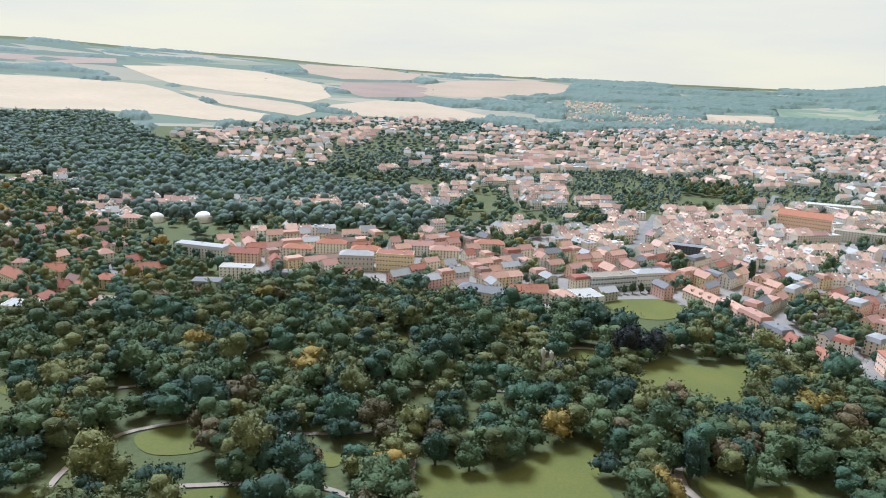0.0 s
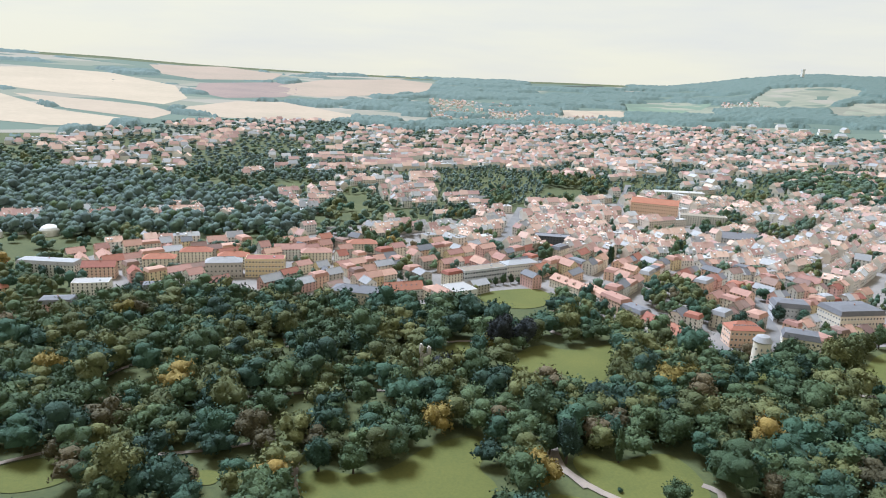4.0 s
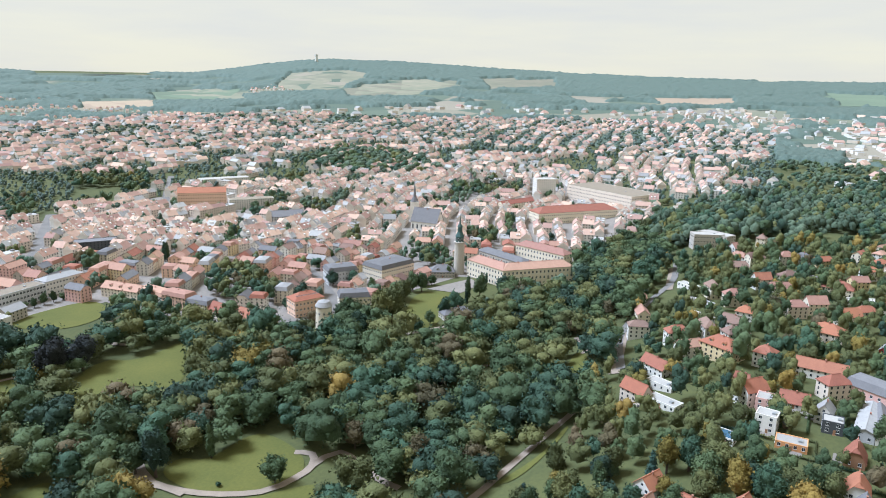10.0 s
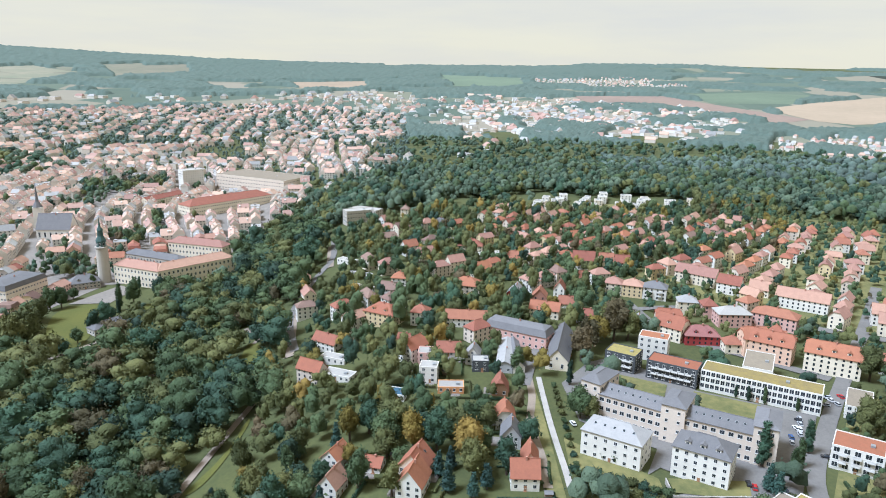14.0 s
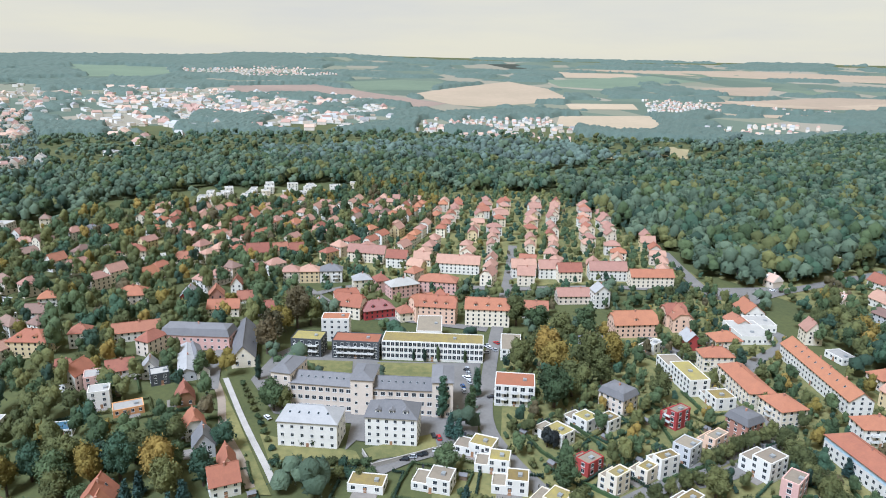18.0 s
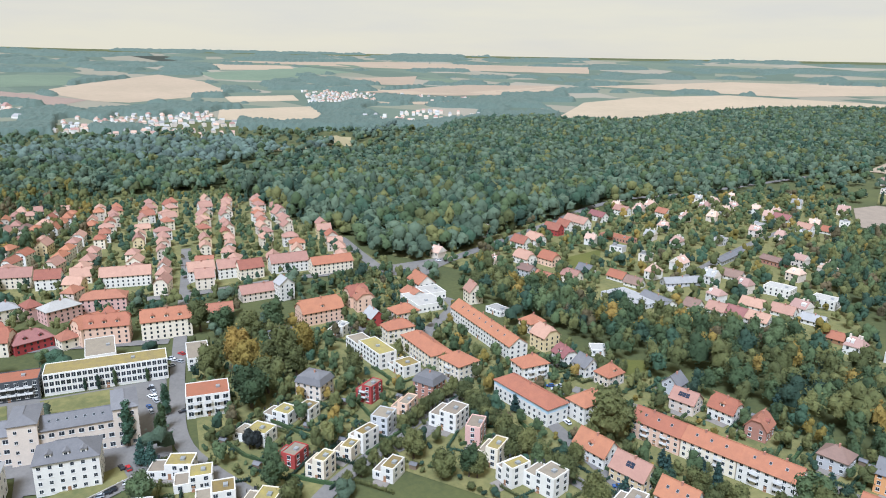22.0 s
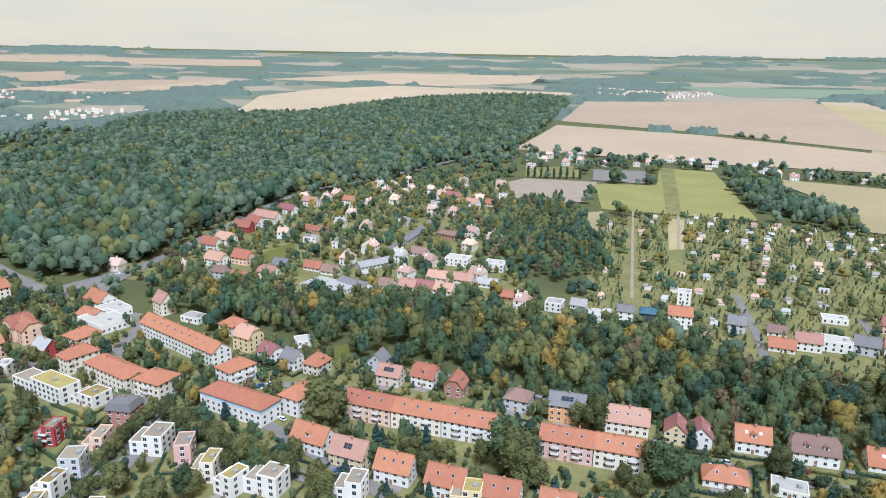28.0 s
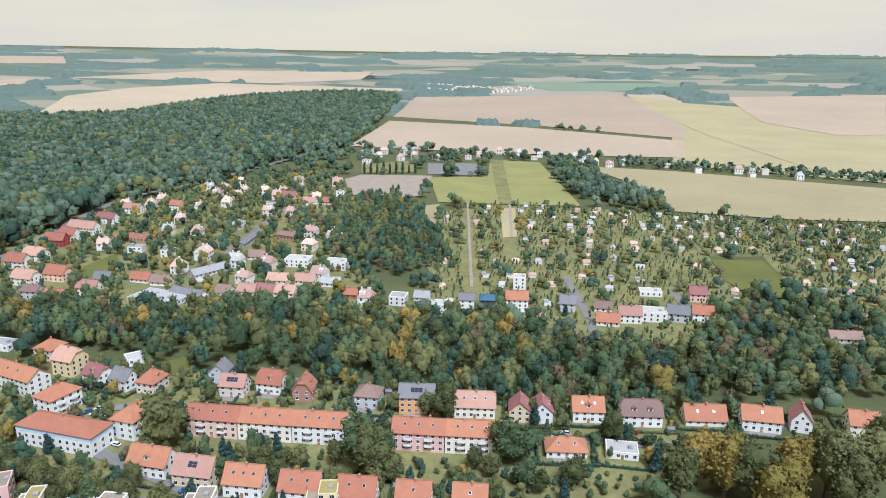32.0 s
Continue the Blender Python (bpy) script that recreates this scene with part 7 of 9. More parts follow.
house(504.3, -76.7, -112.5, 15.5, 10.0, 3, "gable", 5, "white", "red", "white rendered house with red gabled roof on the leafy hillside", "house", "hillside houses", name="house", detail=1)
house(506.0, -96.5, -108.4, 13.0, 10.0, 2, "gable", 5, "cream", "pink", "cream house with faded red gabled roof on the leafy hillside", "house", "hillside houses", name="house", detail=1)
house(449.5, -57.1, 11.5, 10.0, 8.9, 3, "hip", 4, "pink", "red", "pink house with red hipped roof on the leafy hillside", "house", "hillside houses", name="house", detail=1)
house(437.8, -69.7, -76.5, 19.9, 12.0, 3, "hip", 4, "pink", "pale", "pink house with pale hipped roof on the leafy hillside", "house", "hillside houses", name="house", detail=1)
house(453.1, -44.6, -85.1, 12.0, 10.0, 3, "hip", 4, "cream", "grey", "cream house with grey hipped roof on the leafy hillside", "house", "hillside houses", name="house", detail=1)
house(414.4, -31.2, -86.3, 14.7, 12.0, 3, "half", 6, "cream", "orange", "cream house with orange-red half-hipped roof on the leafy hillside", "house", "hillside houses", name="house", dormers=1, detail=1)
house(401.5, -48.5, -80.5, 19.0, 12.0, 2, "hip", 5, "red", "maroon", "dark red house with dark red hipped roof on the leafy hillside", "house", "hillside houses", name="house", dormers=2, detail=1)
house(392.1, -64.2, -80.0, 9.2, 9.0, 2, "hip", 4, "cream", "red", "cream house with red hipped roof on the leafy hillside", "house", "hillside houses", name="house", detail=1)
house(392.0, -75.2, -78.1, 14.0, 12.0, 4, "half", 5, "peach", "orange", "peach-coloured house with orange-red half-hipped roof on the leafy hillside", "house", "hillside houses", name="house", dormers=1, detail=1)
house(394.3, -87.8, 6.3, 12.0, 9.3, 4, "half", 5, "white", "orange", "white rendered house with orange-red half-hipped roof on the leafy hillside", "house", "hillside houses", name="house", dormers=1, detail=1)
house(387.6, -82.5, -111.1, 24.0, 13.0, 4, "half", 5, "peach", "orange", "peach-coloured town villa with orange-red roof in the street behind the barracks", "house", "street houses", name="house", dormers=3, detail=1)
house(378.0, -111.3, -106.7, 25.9, 13.0, 4, "half", 5, "cream", "orange", "cream town villa with orange-red roof in the street behind the barracks", "house", "street houses", name="house", dormers=3, detail=1)
house(404.7, -32.9, -119.3, 17.0, 12.0, 3, "half", 6, "cream", "orange", "cream town villa with orange-red roof in the street behind the barracks", "house", "street houses", name="house", dormers=1, detail=1)
house(441.7, -95.2, -111.7, 25.3, 12.0, 3, "hip", 4, "pink", "red", "pink town villa with red roof in the street behind the barracks", "house", "street houses", name="house", detail=1)
house(446.9, -158.7, -106.3, 11.9, 11.0, 3, "gable", 5, "cream", "pink", "cream town villa with faded red roof", "house", "street houses", name="house", detail=1)
house(449.6, -191.8, -97.0, 16.8, 11.0, 3, "gable", 5, "cream", "red", "cream town villa with red roof in the street behind the barracks", "house", "street houses", name="house", detail=1)
house(448.3, -220.6, -103.2, 26.4, 12.0, 3, "gable", 5, "white", "pink", "white rendered town villa with faded red roof", "house", "street houses", name="house", detail=1)
house(428.0, -243.9, -101.1, 29.6, 12.0, 3, "gable", 4, "cream", "orange", "cream town villa with orange-red roof in the street behind the barracks", "house", "street houses", name="house", detail=1)
house(464.6, -162.7, -101.6, 17.4, 11.0, 3, "gable", 5, "white", "pink", "white rendered town villa with faded red roof", "house", "street houses", name="house", detail=1)
house(459.6, -179.9, -100.6, 14.2, 11.0, 3, "gable", 5, "white", "pink", "white rendered town villa with faded red roof", "house", "street houses", name="house", detail=1)
house(482.4, -118.8, -111.3, 31.4, 11.0, 3, "gable", 5, "white", "pink", "white rendered town villa with faded red roof", "house", "street houses", name="house", detail=1)
house(405.0, -180.9, -97.8, 29.9, 11.0, 2, "gable", 4, "beige", "pink", "beige town villa with faded red roof", "house", "street houses", name="house", detail=1)
house(394.6, -190.6, -3.5, 10.0, 9.8, 4, "gable", 4, "white", "grey", "white rendered town villa with grey roof", "house", "street houses", name="house", detail=1)
house(346.5, -189.0, -96.6, 25.1, 13.0, 3, "half", 6, "peach", "orange", "peach-coloured town villa with orange-red roof in the street behind the barracks", "house", "street houses", name="house", dormers=1, detail=1)
house(356.9, -220.7, -97.7, 12.5, 11.0, 3, "half", 5, "peach", "red", "peach-coloured town villa with red roof in the street behind the barracks", "house", "street houses", name="house", detail=1)
house(385.2, -143.5, -106.6, 15.6, 11.0, 2, "gable", 4, "white", "red", "white rendered town villa with red roof", "house", "street houses", name="house", detail=1)
house(328.7, -157.0, -96.4, 12.9, 12.0, 2, "hip", 4, "grey", "slate", "grey town villa with dark slate roof", "house", "street houses", name="house", detail=1)
house(386.6, 339.3, -19.8, 27.0, 10.0, 1, "hip", 3.5, "stone", "slate", "stone garden pavilion with dark slate hipped roof below the castle", "pavilion", "", name="garden_pavilion", fh=4)
house(484.3, 385.9, -98.4, 48.6, 15.0, 3, "hip", 5, "cream", "pink", "cream palace wing with faded red hipped roof round a courtyard", "palace", "palace wings", name="palace_wing", chimneys=4, fh=5.0, gap=3.6, win=(1.5, 2.4))
house(507.0, 352.5, -29.5, 68.9, 15.0, 3, "hip", 5, "cream", "pink", "cream palace wing with faded red hipped roof round a courtyard", "palace", "palace wings", name="palace_wing", chimneys=4, fh=5.0, gap=3.6, win=(1.5, 2.4))
house(532.3, 407.6, -99.4, 64.9, 14.0, 2, "hip", 4, "stone", "slate", "stone palace wing with dark slate hipped roof round a courtyard", "palace", "palace wings", name="palace_wing", chimneys=1, fh=5.0, gap=3.6, win=(1.5, 2.4))
house(567.9, 386.2, -92.9, 59.8, 14.0, 3, "hip", 5, "cream", "pink", "cream palace wing with faded red hipped roof round a courtyard", "palace", "palace wings", name="palace_wing", chimneys=3, fh=5.0, gap=3.6, win=(1.5, 2.4))
house(460.9, 424.4, -42.5, 22.5, 13.0, 2, "hip", 6, "stone", "slate", "stone gatehouse with dark slate hipped roof beside the castle tower", "gatehouse", "", name="gatehouse", dormers=2)
house(340.0, 406.5, -33.0, 23.8, 15.0, 3, "mansard", 5, "cream", "slate", "cream library with dark slate mansard roof at the park's edge", "library", "", name="library", fh=4, dormers=4)
house(308.1, 425.9, -10.3, 24.3, 15.0, 3, "hip", 5, "peach", "orange", "peach-coloured princely house with orange-red hipped roof on the old square", "palace", "", name="town_palace", fh=4.2, sky=10, dormers=0)
house(421.9, 455.1, -0.3, 39.6, 26.0, 3, "mansard", 5, "cream", "slate", "cream music school with dark slate mansard roof on the castle square", "palace", "", name="town_palace", fh=4.2)
house(380.2, 472.7, -21.6, 26.3, 18.0, 3, "mansard", 5, "grey", "slate", "grey town palace with dark slate mansard roof near the old square", "palace", "", name="town_palace", fh=4)
house(599.7, 578.3, -71.2, 34.3, 20.0, 1, "gable", 15, "white", "slate", "white rendered town church with dark slate roof in the old town", "church", "", name="church", fh=10, win=(2, 6), gap=5)
house(123.1, 538.3, -70.7, 22.7, 21.4, 2, "flat", 0, "white", "pale", "white rendered cube museum with pale flat roof beside the square lawn", "museum", "", name="museum", fh=5.5, gap=4, plinth=0.6)
house(156.2, 593.9, 19.4, 45.7, 14.0, 3, "flat", 0, "grey", "gravel", "grey long office with gravel flat roof behind the square lawn", "building", "", name="office_building", fh=4, win=(2, 2), plinth=0.66)
house(196.0, 611.0, 16.6, 34.4, 14.0, 3, "hip", 3, "white", "grey", "white rendered town palace with grey hipped roof behind the square lawn", "palace", "", name="town_palace", fh=4)
house(78.1, 550.1, 7.8, 32.1, 13.0, 2, "gable", 5, "white", "red", "white rendered long school building with red roof at the park's edge", "building", "", name="school_building", fh=4, sky=6)
house(245.0, 503.3, -72.3, 24.4, 12.0, 4, "mansard", 4, "peach", "pink", "peach-coloured town house with faded red mansard roof at the park's edge", "house", "park edge houses", name="house", dormers=2, detail=1)
house(252.4, 482.5, -68.7, 20.6, 12.0, 3, "mansard", 4, "cream", "slate", "cream town house with dark slate mansard roof at the park's edge", "house", "park edge houses", name="house", dormers=2, detail=1)
house(258.0, 459.4, -82.9, 24.3, 12.0, 2, "gable", 5, "cream", "red", "cream town house with red gabled roof at the park's edge", "house", "park edge houses", name="house", dormers=2, detail=1)
house(265.9, 433.4, -80.1, 39.8, 12.0, 2, "gable", 5, "peach", "red", "peach-coloured long town house with red gabled roof at the park's edge", "house", "park edge houses", name="house", dormers=5, detail=1)
house(226.1, 557.4, -67.3, 36.6, 13.0, 3, "gable", 4, "cream", "pink", "cream town house with faded red gabled roof at the park's edge", "house", "park edge houses", name="house", dormers=3, detail=1)
house(238.8, 529.4, -78.0, 30.5, 13.0, 3, "mansard", 4, "white", "pink", "white rendered town house with faded red roof at the park's edge", "house", "park edge houses", name="house", dormers=2, detail=1)
house(887.8, 609.3, -34.2, 30.4, 18.0, 9, "flat", 0, "white", "pale", "white rendered tall slab block with pale flat roof in the town", "tower block", "", name="tower_block", fh=3.3, detail=1, plinth=0.36)
house(930.4, 516.9, -103.3, 128.0, 60.0, 4, "flat", 0, "beige", "gravel", "beige shopping centre with gravel flat roof in the town", "shopping centre", "", name="shopping_centre", fh=5, detail=1, plinth=0.42)
house(784.5, 584.4, -8.4, 60.6, 14.0, 4, "gable", 4, "cream", "red", "cream long school block with red gabled roof in the town", "building", "", name="school_building", detail=1)
house(783.3, 488.7, -25.4, 118.6, 26.0, 3, "hip", 7, "cream", "red", "cream big courthouse with red hipped roof in the town", "building", "", name="courthouse", fh=4.5, detail=1)
house(477.5, 890.9, -31.4, 62.6, 22.0, 4, "gable", 6, "peach", "orange", "peach-coloured gabled museum with orange-red gabled roof in the town", "museum", "", name="museum", fh=4.5, detail=1)
house(580.7, 1011.3, -14.4, 75.5, 20.0, 4, "flat", 0, "white", "pale", "white rendered university block with pale flat roof in the town", "building", "", name="university_block", detail=1, plinth=0.66)
house(515.3, 830.1, -23.9, 58.7, 16.0, 5, "flat", 0, "white", "gravel", "white rendered office block with gravel flat roof in the town", "building", "", name="office_block", detail=1, plinth=0.3)
house(271.1, 728.9, -18.8, 39.7, 16.0, 4, "flat", 0, "dark", "slate", "black-clad glass office with dark slate flat roof in the town", "building", "", name="office_block", detail=1, plinth=0.36)
house(505.7, 738.0, -23.2, 44.0, 20.0, 2, "gable", 6, "grey", "slate", "grey market hall with dark slate gabled roof in the town", "hall", "", name="market_hall", detail=1)
house(647.2, 256.0, -50.1, 27.9, 14.0, 3, "flat", 0, "stone", "pale", "stone stone archive with pale flat roof among park trees", "museum", "", name="museum", fh=4, plinth=0.48)
house(-357.2, 825.8, -9.0, 69.6, 14.0, 3, "gable", 4, "cream", "brown", "cream long school building with brown gabled roof below the wooded hill", "building", "", name="school_building", detail=1)
house(-328.3, 741.1, 4.2, 19.9, 13.0, 4, "hip", 4, "cream", "pink", "cream town villa with faded red hipped roof below the wooded hill", "house", "hill villas", name="house", detail=1)
house(-458.9, 895.7, 26.4, 20.7, 12.0, 3, "flat", 0, "cream", "pale", "cream town villa with pale flat roof below the wooded hill", "house", "hill villas", name="house", detail=1, plinth=0.66)
house(-215.2, 630.6, -12.9, 50.2, 14.0, 4, "mansard", 4, "white", "grey", "white rendered clinic block with grey mansard roof near the park", "clinic", "", name="clinic_block", detail=1)
house(-166.7, 574.1, 2.1, 27.3, 14.0, 4, "flat", 0, "white", "pale", "white rendered clinic block with pale flat roof near the park", "clinic", "", name="clinic_block", detail=1, plinth=0.36)
house(-178.2, 531.1, 1.5, 23.7, 14.0, 3, "mansard", 4, "pink", "slate", "pink old villa with dark slate mansard roof near the park", "house", "hill villas", name="house", dormers=2, detail=1)
house(-118.3, 574.2, 8.9, 21.1, 12.0, 2, "mansard", 4, "white", "slate", "white rendered old villa with dark slate mansard roof near the park", "house", "hill villas", name="house", dormers=2, detail=1)
house(-286.3, 465.5, -1.3, 22.0, 16.0, 2, "flat", 0, "cream", "grey", "cream garden palace with grey flat roof at the park's edge", "house", "hill villas", name="house", fh=4, detail=1, plinth=0.54)
house(-258.3, 532.1, -2.3, 15.3, 11.0, 3, "hip", 4, "yellow", "orange", "yellow old villa with orange-red hipped roof near the park", "house", "hill villas", name="house", detail=1)
house(-306.8, 548.7, 3.9, 17.6, 12.0, 3, "gable", 5, "cream", "orange", "cream old villa with orange-red gabled roof near the park", "house", "hill villas", name="house", detail=1)
house(-237.8, 491.6, 3.8, 17.6, 12.0, 2, "flat", 0, "orange", "gravel", "orange old villa with gravel flat roof near the park", "house", "hill villas", name="house", detail=1, plinth=0.3)
house(-340.2, 557.6, 9.2, 10.2, 10.0, 4, "hip", 3, "cream", "pink", "cream old villa with faded red hipped roof near the park", "house", "hill villas", name="house", detail=1)
house(-329.2, 530.4, -33.6, 26.2, 11.0, 3, "gable", 5, "cream", "red", "cream old villa with red gabled roof near the park", "house", "hill villas", name="house", detail=1)
house(-283.8, 515.8, -6.7, 10.6, 9.0, 2, "gable", 5, "pink", "red", "pink old villa with red gabled roof near the park", "house", "hill villas", name="house", detail=1)
house(-35.4, 620.4, -3.2, 33.5, 16.0, 4, "flat", 0, "yellow", "red", "yellow modern gallery with red flat roof near the park", "museum", "", name="gallery", fh=4, plinth=0.54)
house(41.5, 543.2, -21.1, 42.9, 18.0, 2, "hip", 4, "beige", "slate", "beige art school with dark slate hipped roof at the park's edge", "building", "", name="art_school", fh=4.5)
house(-70.7, 619.3, 2.6, 30.6, 14.0, 3, "hip", 4, "stone", "grey", "stone art school with grey hipped roof at the park's edge", "building", "", name="art_school", fh=4.5, detail=1)
house(-172.8, 620.4, 1.5, 26.4, 13.0, 4, "gable", 4, "peach", "red", "peach-coloured town house with red gabled roof near the park", "house", "park edge houses", name="house", detail=1)
house(-129.2, 645.6, 1.6, 27.5, 13.0, 4, "hip", 4, "cream", "orange", "cream town house with orange-red hipped roof near the park", "house", "park edge houses", name="house", detail=1)
house(-101.0, 669.5, 1.7, 28.6, 13.0, 4, "hip", 4, "cream", "orange", "cream town house with orange-red hipped roof near the park", "house", "park edge houses", name="house", detail=1)
house(-65.8, 650.6, 1.6, 27.9, 13.0, 4, "hip", 4, "cream", "orange", "cream town house with orange-red hipped roof near the park", "house", "park edge houses", name="house", detail=1)
house(-15.7, 678.4, 1.7, 29.1, 13.0, 4, "gable", 4, "white", "pink", "white rendered town house with faded red gabled roof near the park", "house", "park edge houses", name="house", detail=1)
house(9.5, 663.7, 1.7, 28.6, 13.0, 4, "hip", 4, "cream", "pink", "cream town house with faded red hipped roof near the park", "house", "park edge houses", name="house", detail=1)
house(55.7, 697.9, 1.8, 30.1, 13.0, 4, "hip", 4, "cream", "red", "cream town house with red hipped roof near the park", "house", "park edge houses", name="house", detail=1)
house(270.1, -509.6, -82.7, 49.6, 8.0, 1, "gable", 2, "grey", "slate", "grey long shed with dark slate gabled roof beside a works yard", "shed", "", name="shed", fh=3.2, detail=1)
house(241.6, -524.0, 171.5, 19.1, 10.0, 1, "gable", 2.5, "brick", "brown", "brick brick workshop with brown gabled roof beside a works yard", "workshop", "", name="workshop", fh=3.5, detail=1)


# towers, domes and other single things
def castle_tower(x, y):
    ob = thing("castle_tower", "round stone castle tower with dark copper cap", "tower", x, y)
    part("shaft", Solid().drum(0, 0, -3, 30, 5.2, 4.6, 16), WALL["stone"], ob)
    part("gallery", Solid().drum(0, 0, 30, 31, 5.4, 5.4, 16), WALL["stone"], ob)
    c = part("cap", Solid().drum(0, 0, 31, 36, 3.9, 3.9, 8).drum(0, 0, 36, 40, 4.3, 2.4, 8).drum(0, 0, 40, 45, 2.2, 2.2, 8).drum(0, 0, 45, 48, 2.6, 1.0, 8), WALL["copper"], ob)
    part("spire", Solid().drum(0, 0, 48, 57, .9, .05, 8), WALL["copper"], c)
    for i in range(8):
        part("window", WIN, None, c, "", pose(0, 0, 32, 0, 0, i * 45 + 22.5) @ pose(0, -3.65, 0) @ Matrix.Diagonal((1.3, 1, 2.6, 1)))
    TAKEN.append((x, y, 7))


def round_tower(x, y):
    ob = thing("round_tower", "white round library tower with grey roof", "tower", x, y)
    part("shaft", Solid().drum(0, 0, -3, 17, 6.2, 5.6, 20), WALL["cream"], ob)
    part("cornice", Solid().drum(0, 0, 17, 17.8, 6.0, 6.2, 20), WALL["stone"], ob)
    part("roof", Solid().drum(0, 0, 17.8, 21, 6.3, 4.2, 20).drum(0, 0, 21, 22.5, 4.2, .4, 20), TILE["grey"], ob)
    for i in range(10):
        part("window", WIN, None, ob, "", pose(0, 0, 12, 0, 0, i * 36) @ pose(0, -5.75, 0) @ Matrix.Diagonal((1.0, 1, 1.8, 1)))
    TAKEN.append((x, y, 8))


def church_spire(x, y, h=52, r=4.5, name="church_tower", label="white church tower with slender dark spire"):
    ob = thing(name, label, "tower", x, y, 30)
    part("shaft", Solid().box(-r, -r, -3, r, r, h * .48), WALL["white"], ob)
    part("spire", Solid().drum(0, 0, h * .48, h * .6, r * 1.2, r * .45, 8).drum(0, 0, h * .6, h, r * .42, .05, 8), TILE["slate"], ob)
    TAKEN.append((x, y, r * 2))


def dome(x, y, r):
    ob = thing("dome", "white domed greenhouse roof below the hill", "dome", x, y, 0, "white domes")
    part("drum", Solid().drum(0, 0, -2, 4, r, r, 20), WALL["white"], ob)
    s, prev = Solid(), (4.0, r)
    for i in range(1, 6):
        a = i / 5 * math.pi / 2
        now = (4 + math.sin(a) * r * .75, max(.05, math.cos(a) * r))
        s.drum(0, 0, prev[0], now[0], prev[1], now[1], 20)
        prev = now
    part("shell", s, WALL["white"], ob)
    TAKEN.append((x, y, r + 1))


def ruin(x, y):
    ob = thing("ruin", "pale stone park ruin with two wall stumps", "ruin", x, y, 20)
    part("wall_stump", Solid().box(-4, -1, -1, -1.6, 1, 13).box(-3.6, -.8, 13, -2.2, .8, 14.5), WALL["stone"], ob)
    part("wall_stump", Solid().box(1.8, -1, -1, 4, 1, 11).box(2.2, -.8, 11, 3.2, .8, 12), WALL["stone"], ob)
    part("arch", Solid().box(-1.6, -.8, 6, 1.8, .8, 7.2), WALL["stone"], ob)
    TAKEN.append((x, y, 6))


def bridge(x, y, rz):
    ob = thing("bridge", "pale stone bridge over the river", "bridge", x, y, rz, z=float(ground_z(x, y)))
    part("deck", Solid().box(-22, -3.5, 3.2, 22, 3.5, 4.2), CONCRETE, ob)
    for e in (-1, 1):
        part("parapet", Solid().box(-22, e * 3.5 - .2, 4.2, 22, e * 3.5 + .2, 5.2), CONCRETE, ob)
    for u in (-21, -7, 7, 21):
        part("pier", Solid().box(u - 1.2, -3.3, -1, u + 1.2, 3.3, 3.2), CONCRETE, ob)


def mast(x, y):
    ob = thing("memorial_tower", "slim pale tower on the distant hill", "tower", x, y)
    part("shaft", Solid().box(-7, -7, -5, 7, 7, 48), WALL["white"], ob)
    part("top", Solid().box(-8.5, -8.5, 48, 8.5, 8.5, 56), WALL["white"], ob)


def car_kind(paint):
    body = Solid().hull([(-2.1, -.85, .35), (2.1, -.85, .35), (2.1, .85, .35), (-2.1, .85, .35)], [(-2.05, -.82, .9), (2.0, -.82, .8), (2.0, .82, .8), (-2.05, .82, .9)])
    cabin = Solid().hull([(-1.9, -.76, .88), (1.0, -.76, .85), (1.0, .76, .85), (-1.9, .76, .88)], [(-1.5, -.6, 1.42), (.35, -.6, 1.45), (.35, .6, 1.45), (-1.5, .6, 1.42)])
    roof = Solid().box(-1.45, -.58, 1.43, .3, .58, 1.48)
    wheel = Solid()
    ring = [(math.cos(i * math.pi / 5) * .32, math.sin(i * math.pi / 5) * .32) for i in range(10)]
    wheel.hull([(a, -.1, b) for a, b in ring], [(a, .1, b) for a, b in ring])
    return body.mesh("body", [PAINT[paint]]), cabin.mesh("windows", [GLASS]), roof.mesh("roof", [PAINT[paint]]), wheel.mesh("wheel", [RUBBER])


CARS = {n: car_kind(n) for n in PAINT}


def car(x, y, rz, paint):
    ob = thing("car", f"{paint} parked car on grey asphalt", "car", x, y, rz, "parked cars", z=float(ground_z(x, y)) + .45)
    body, cabin, roof, wheel = CARS[paint]
    part("body", body, None, ob)
    part("cabin_glass", cabin, None, ob)
    part("roof", roof, None, ob)
    for a in (-1.3, 1.3):
        for b in (-.8, .8):
            part("wheel", wheel, None, ob, "", pose(a, b, .32))


def hedge(x0, y0, x1, y1, w=1.2, h=1.6):
    d, a = math.dist((x0, y0), (x1, y1)), math.degrees(math.atan2(y1 - y0, x1 - x0))
    ob = thing("hedge", "clipped green garden hedge between plots", "hedge", (x0 + x1) / 2, (y0 + y1) / 2, a, "garden hedges")
    g = random.Random(int(x0 * 7 + y0))
    n, s = max(2, int(d / 1.5)), Solid()
    for i in range(n):
        u, e = d * (i / n - .5), d / n
        k = g.uniform(.8, 1.15)
        s.hull([(u, -w / 2 * k, -.4), (u + e, -w / 2, -.4), (u + e, w / 2, -.4), (u, w / 2 * k, -.4)], [(u, -w * .4, h * k), (u + e, -w * .42, h * k), (u + e, w * .4, h * k), (u, w * .42, h * k)])
    part("foliage", s, PLANT, ob)


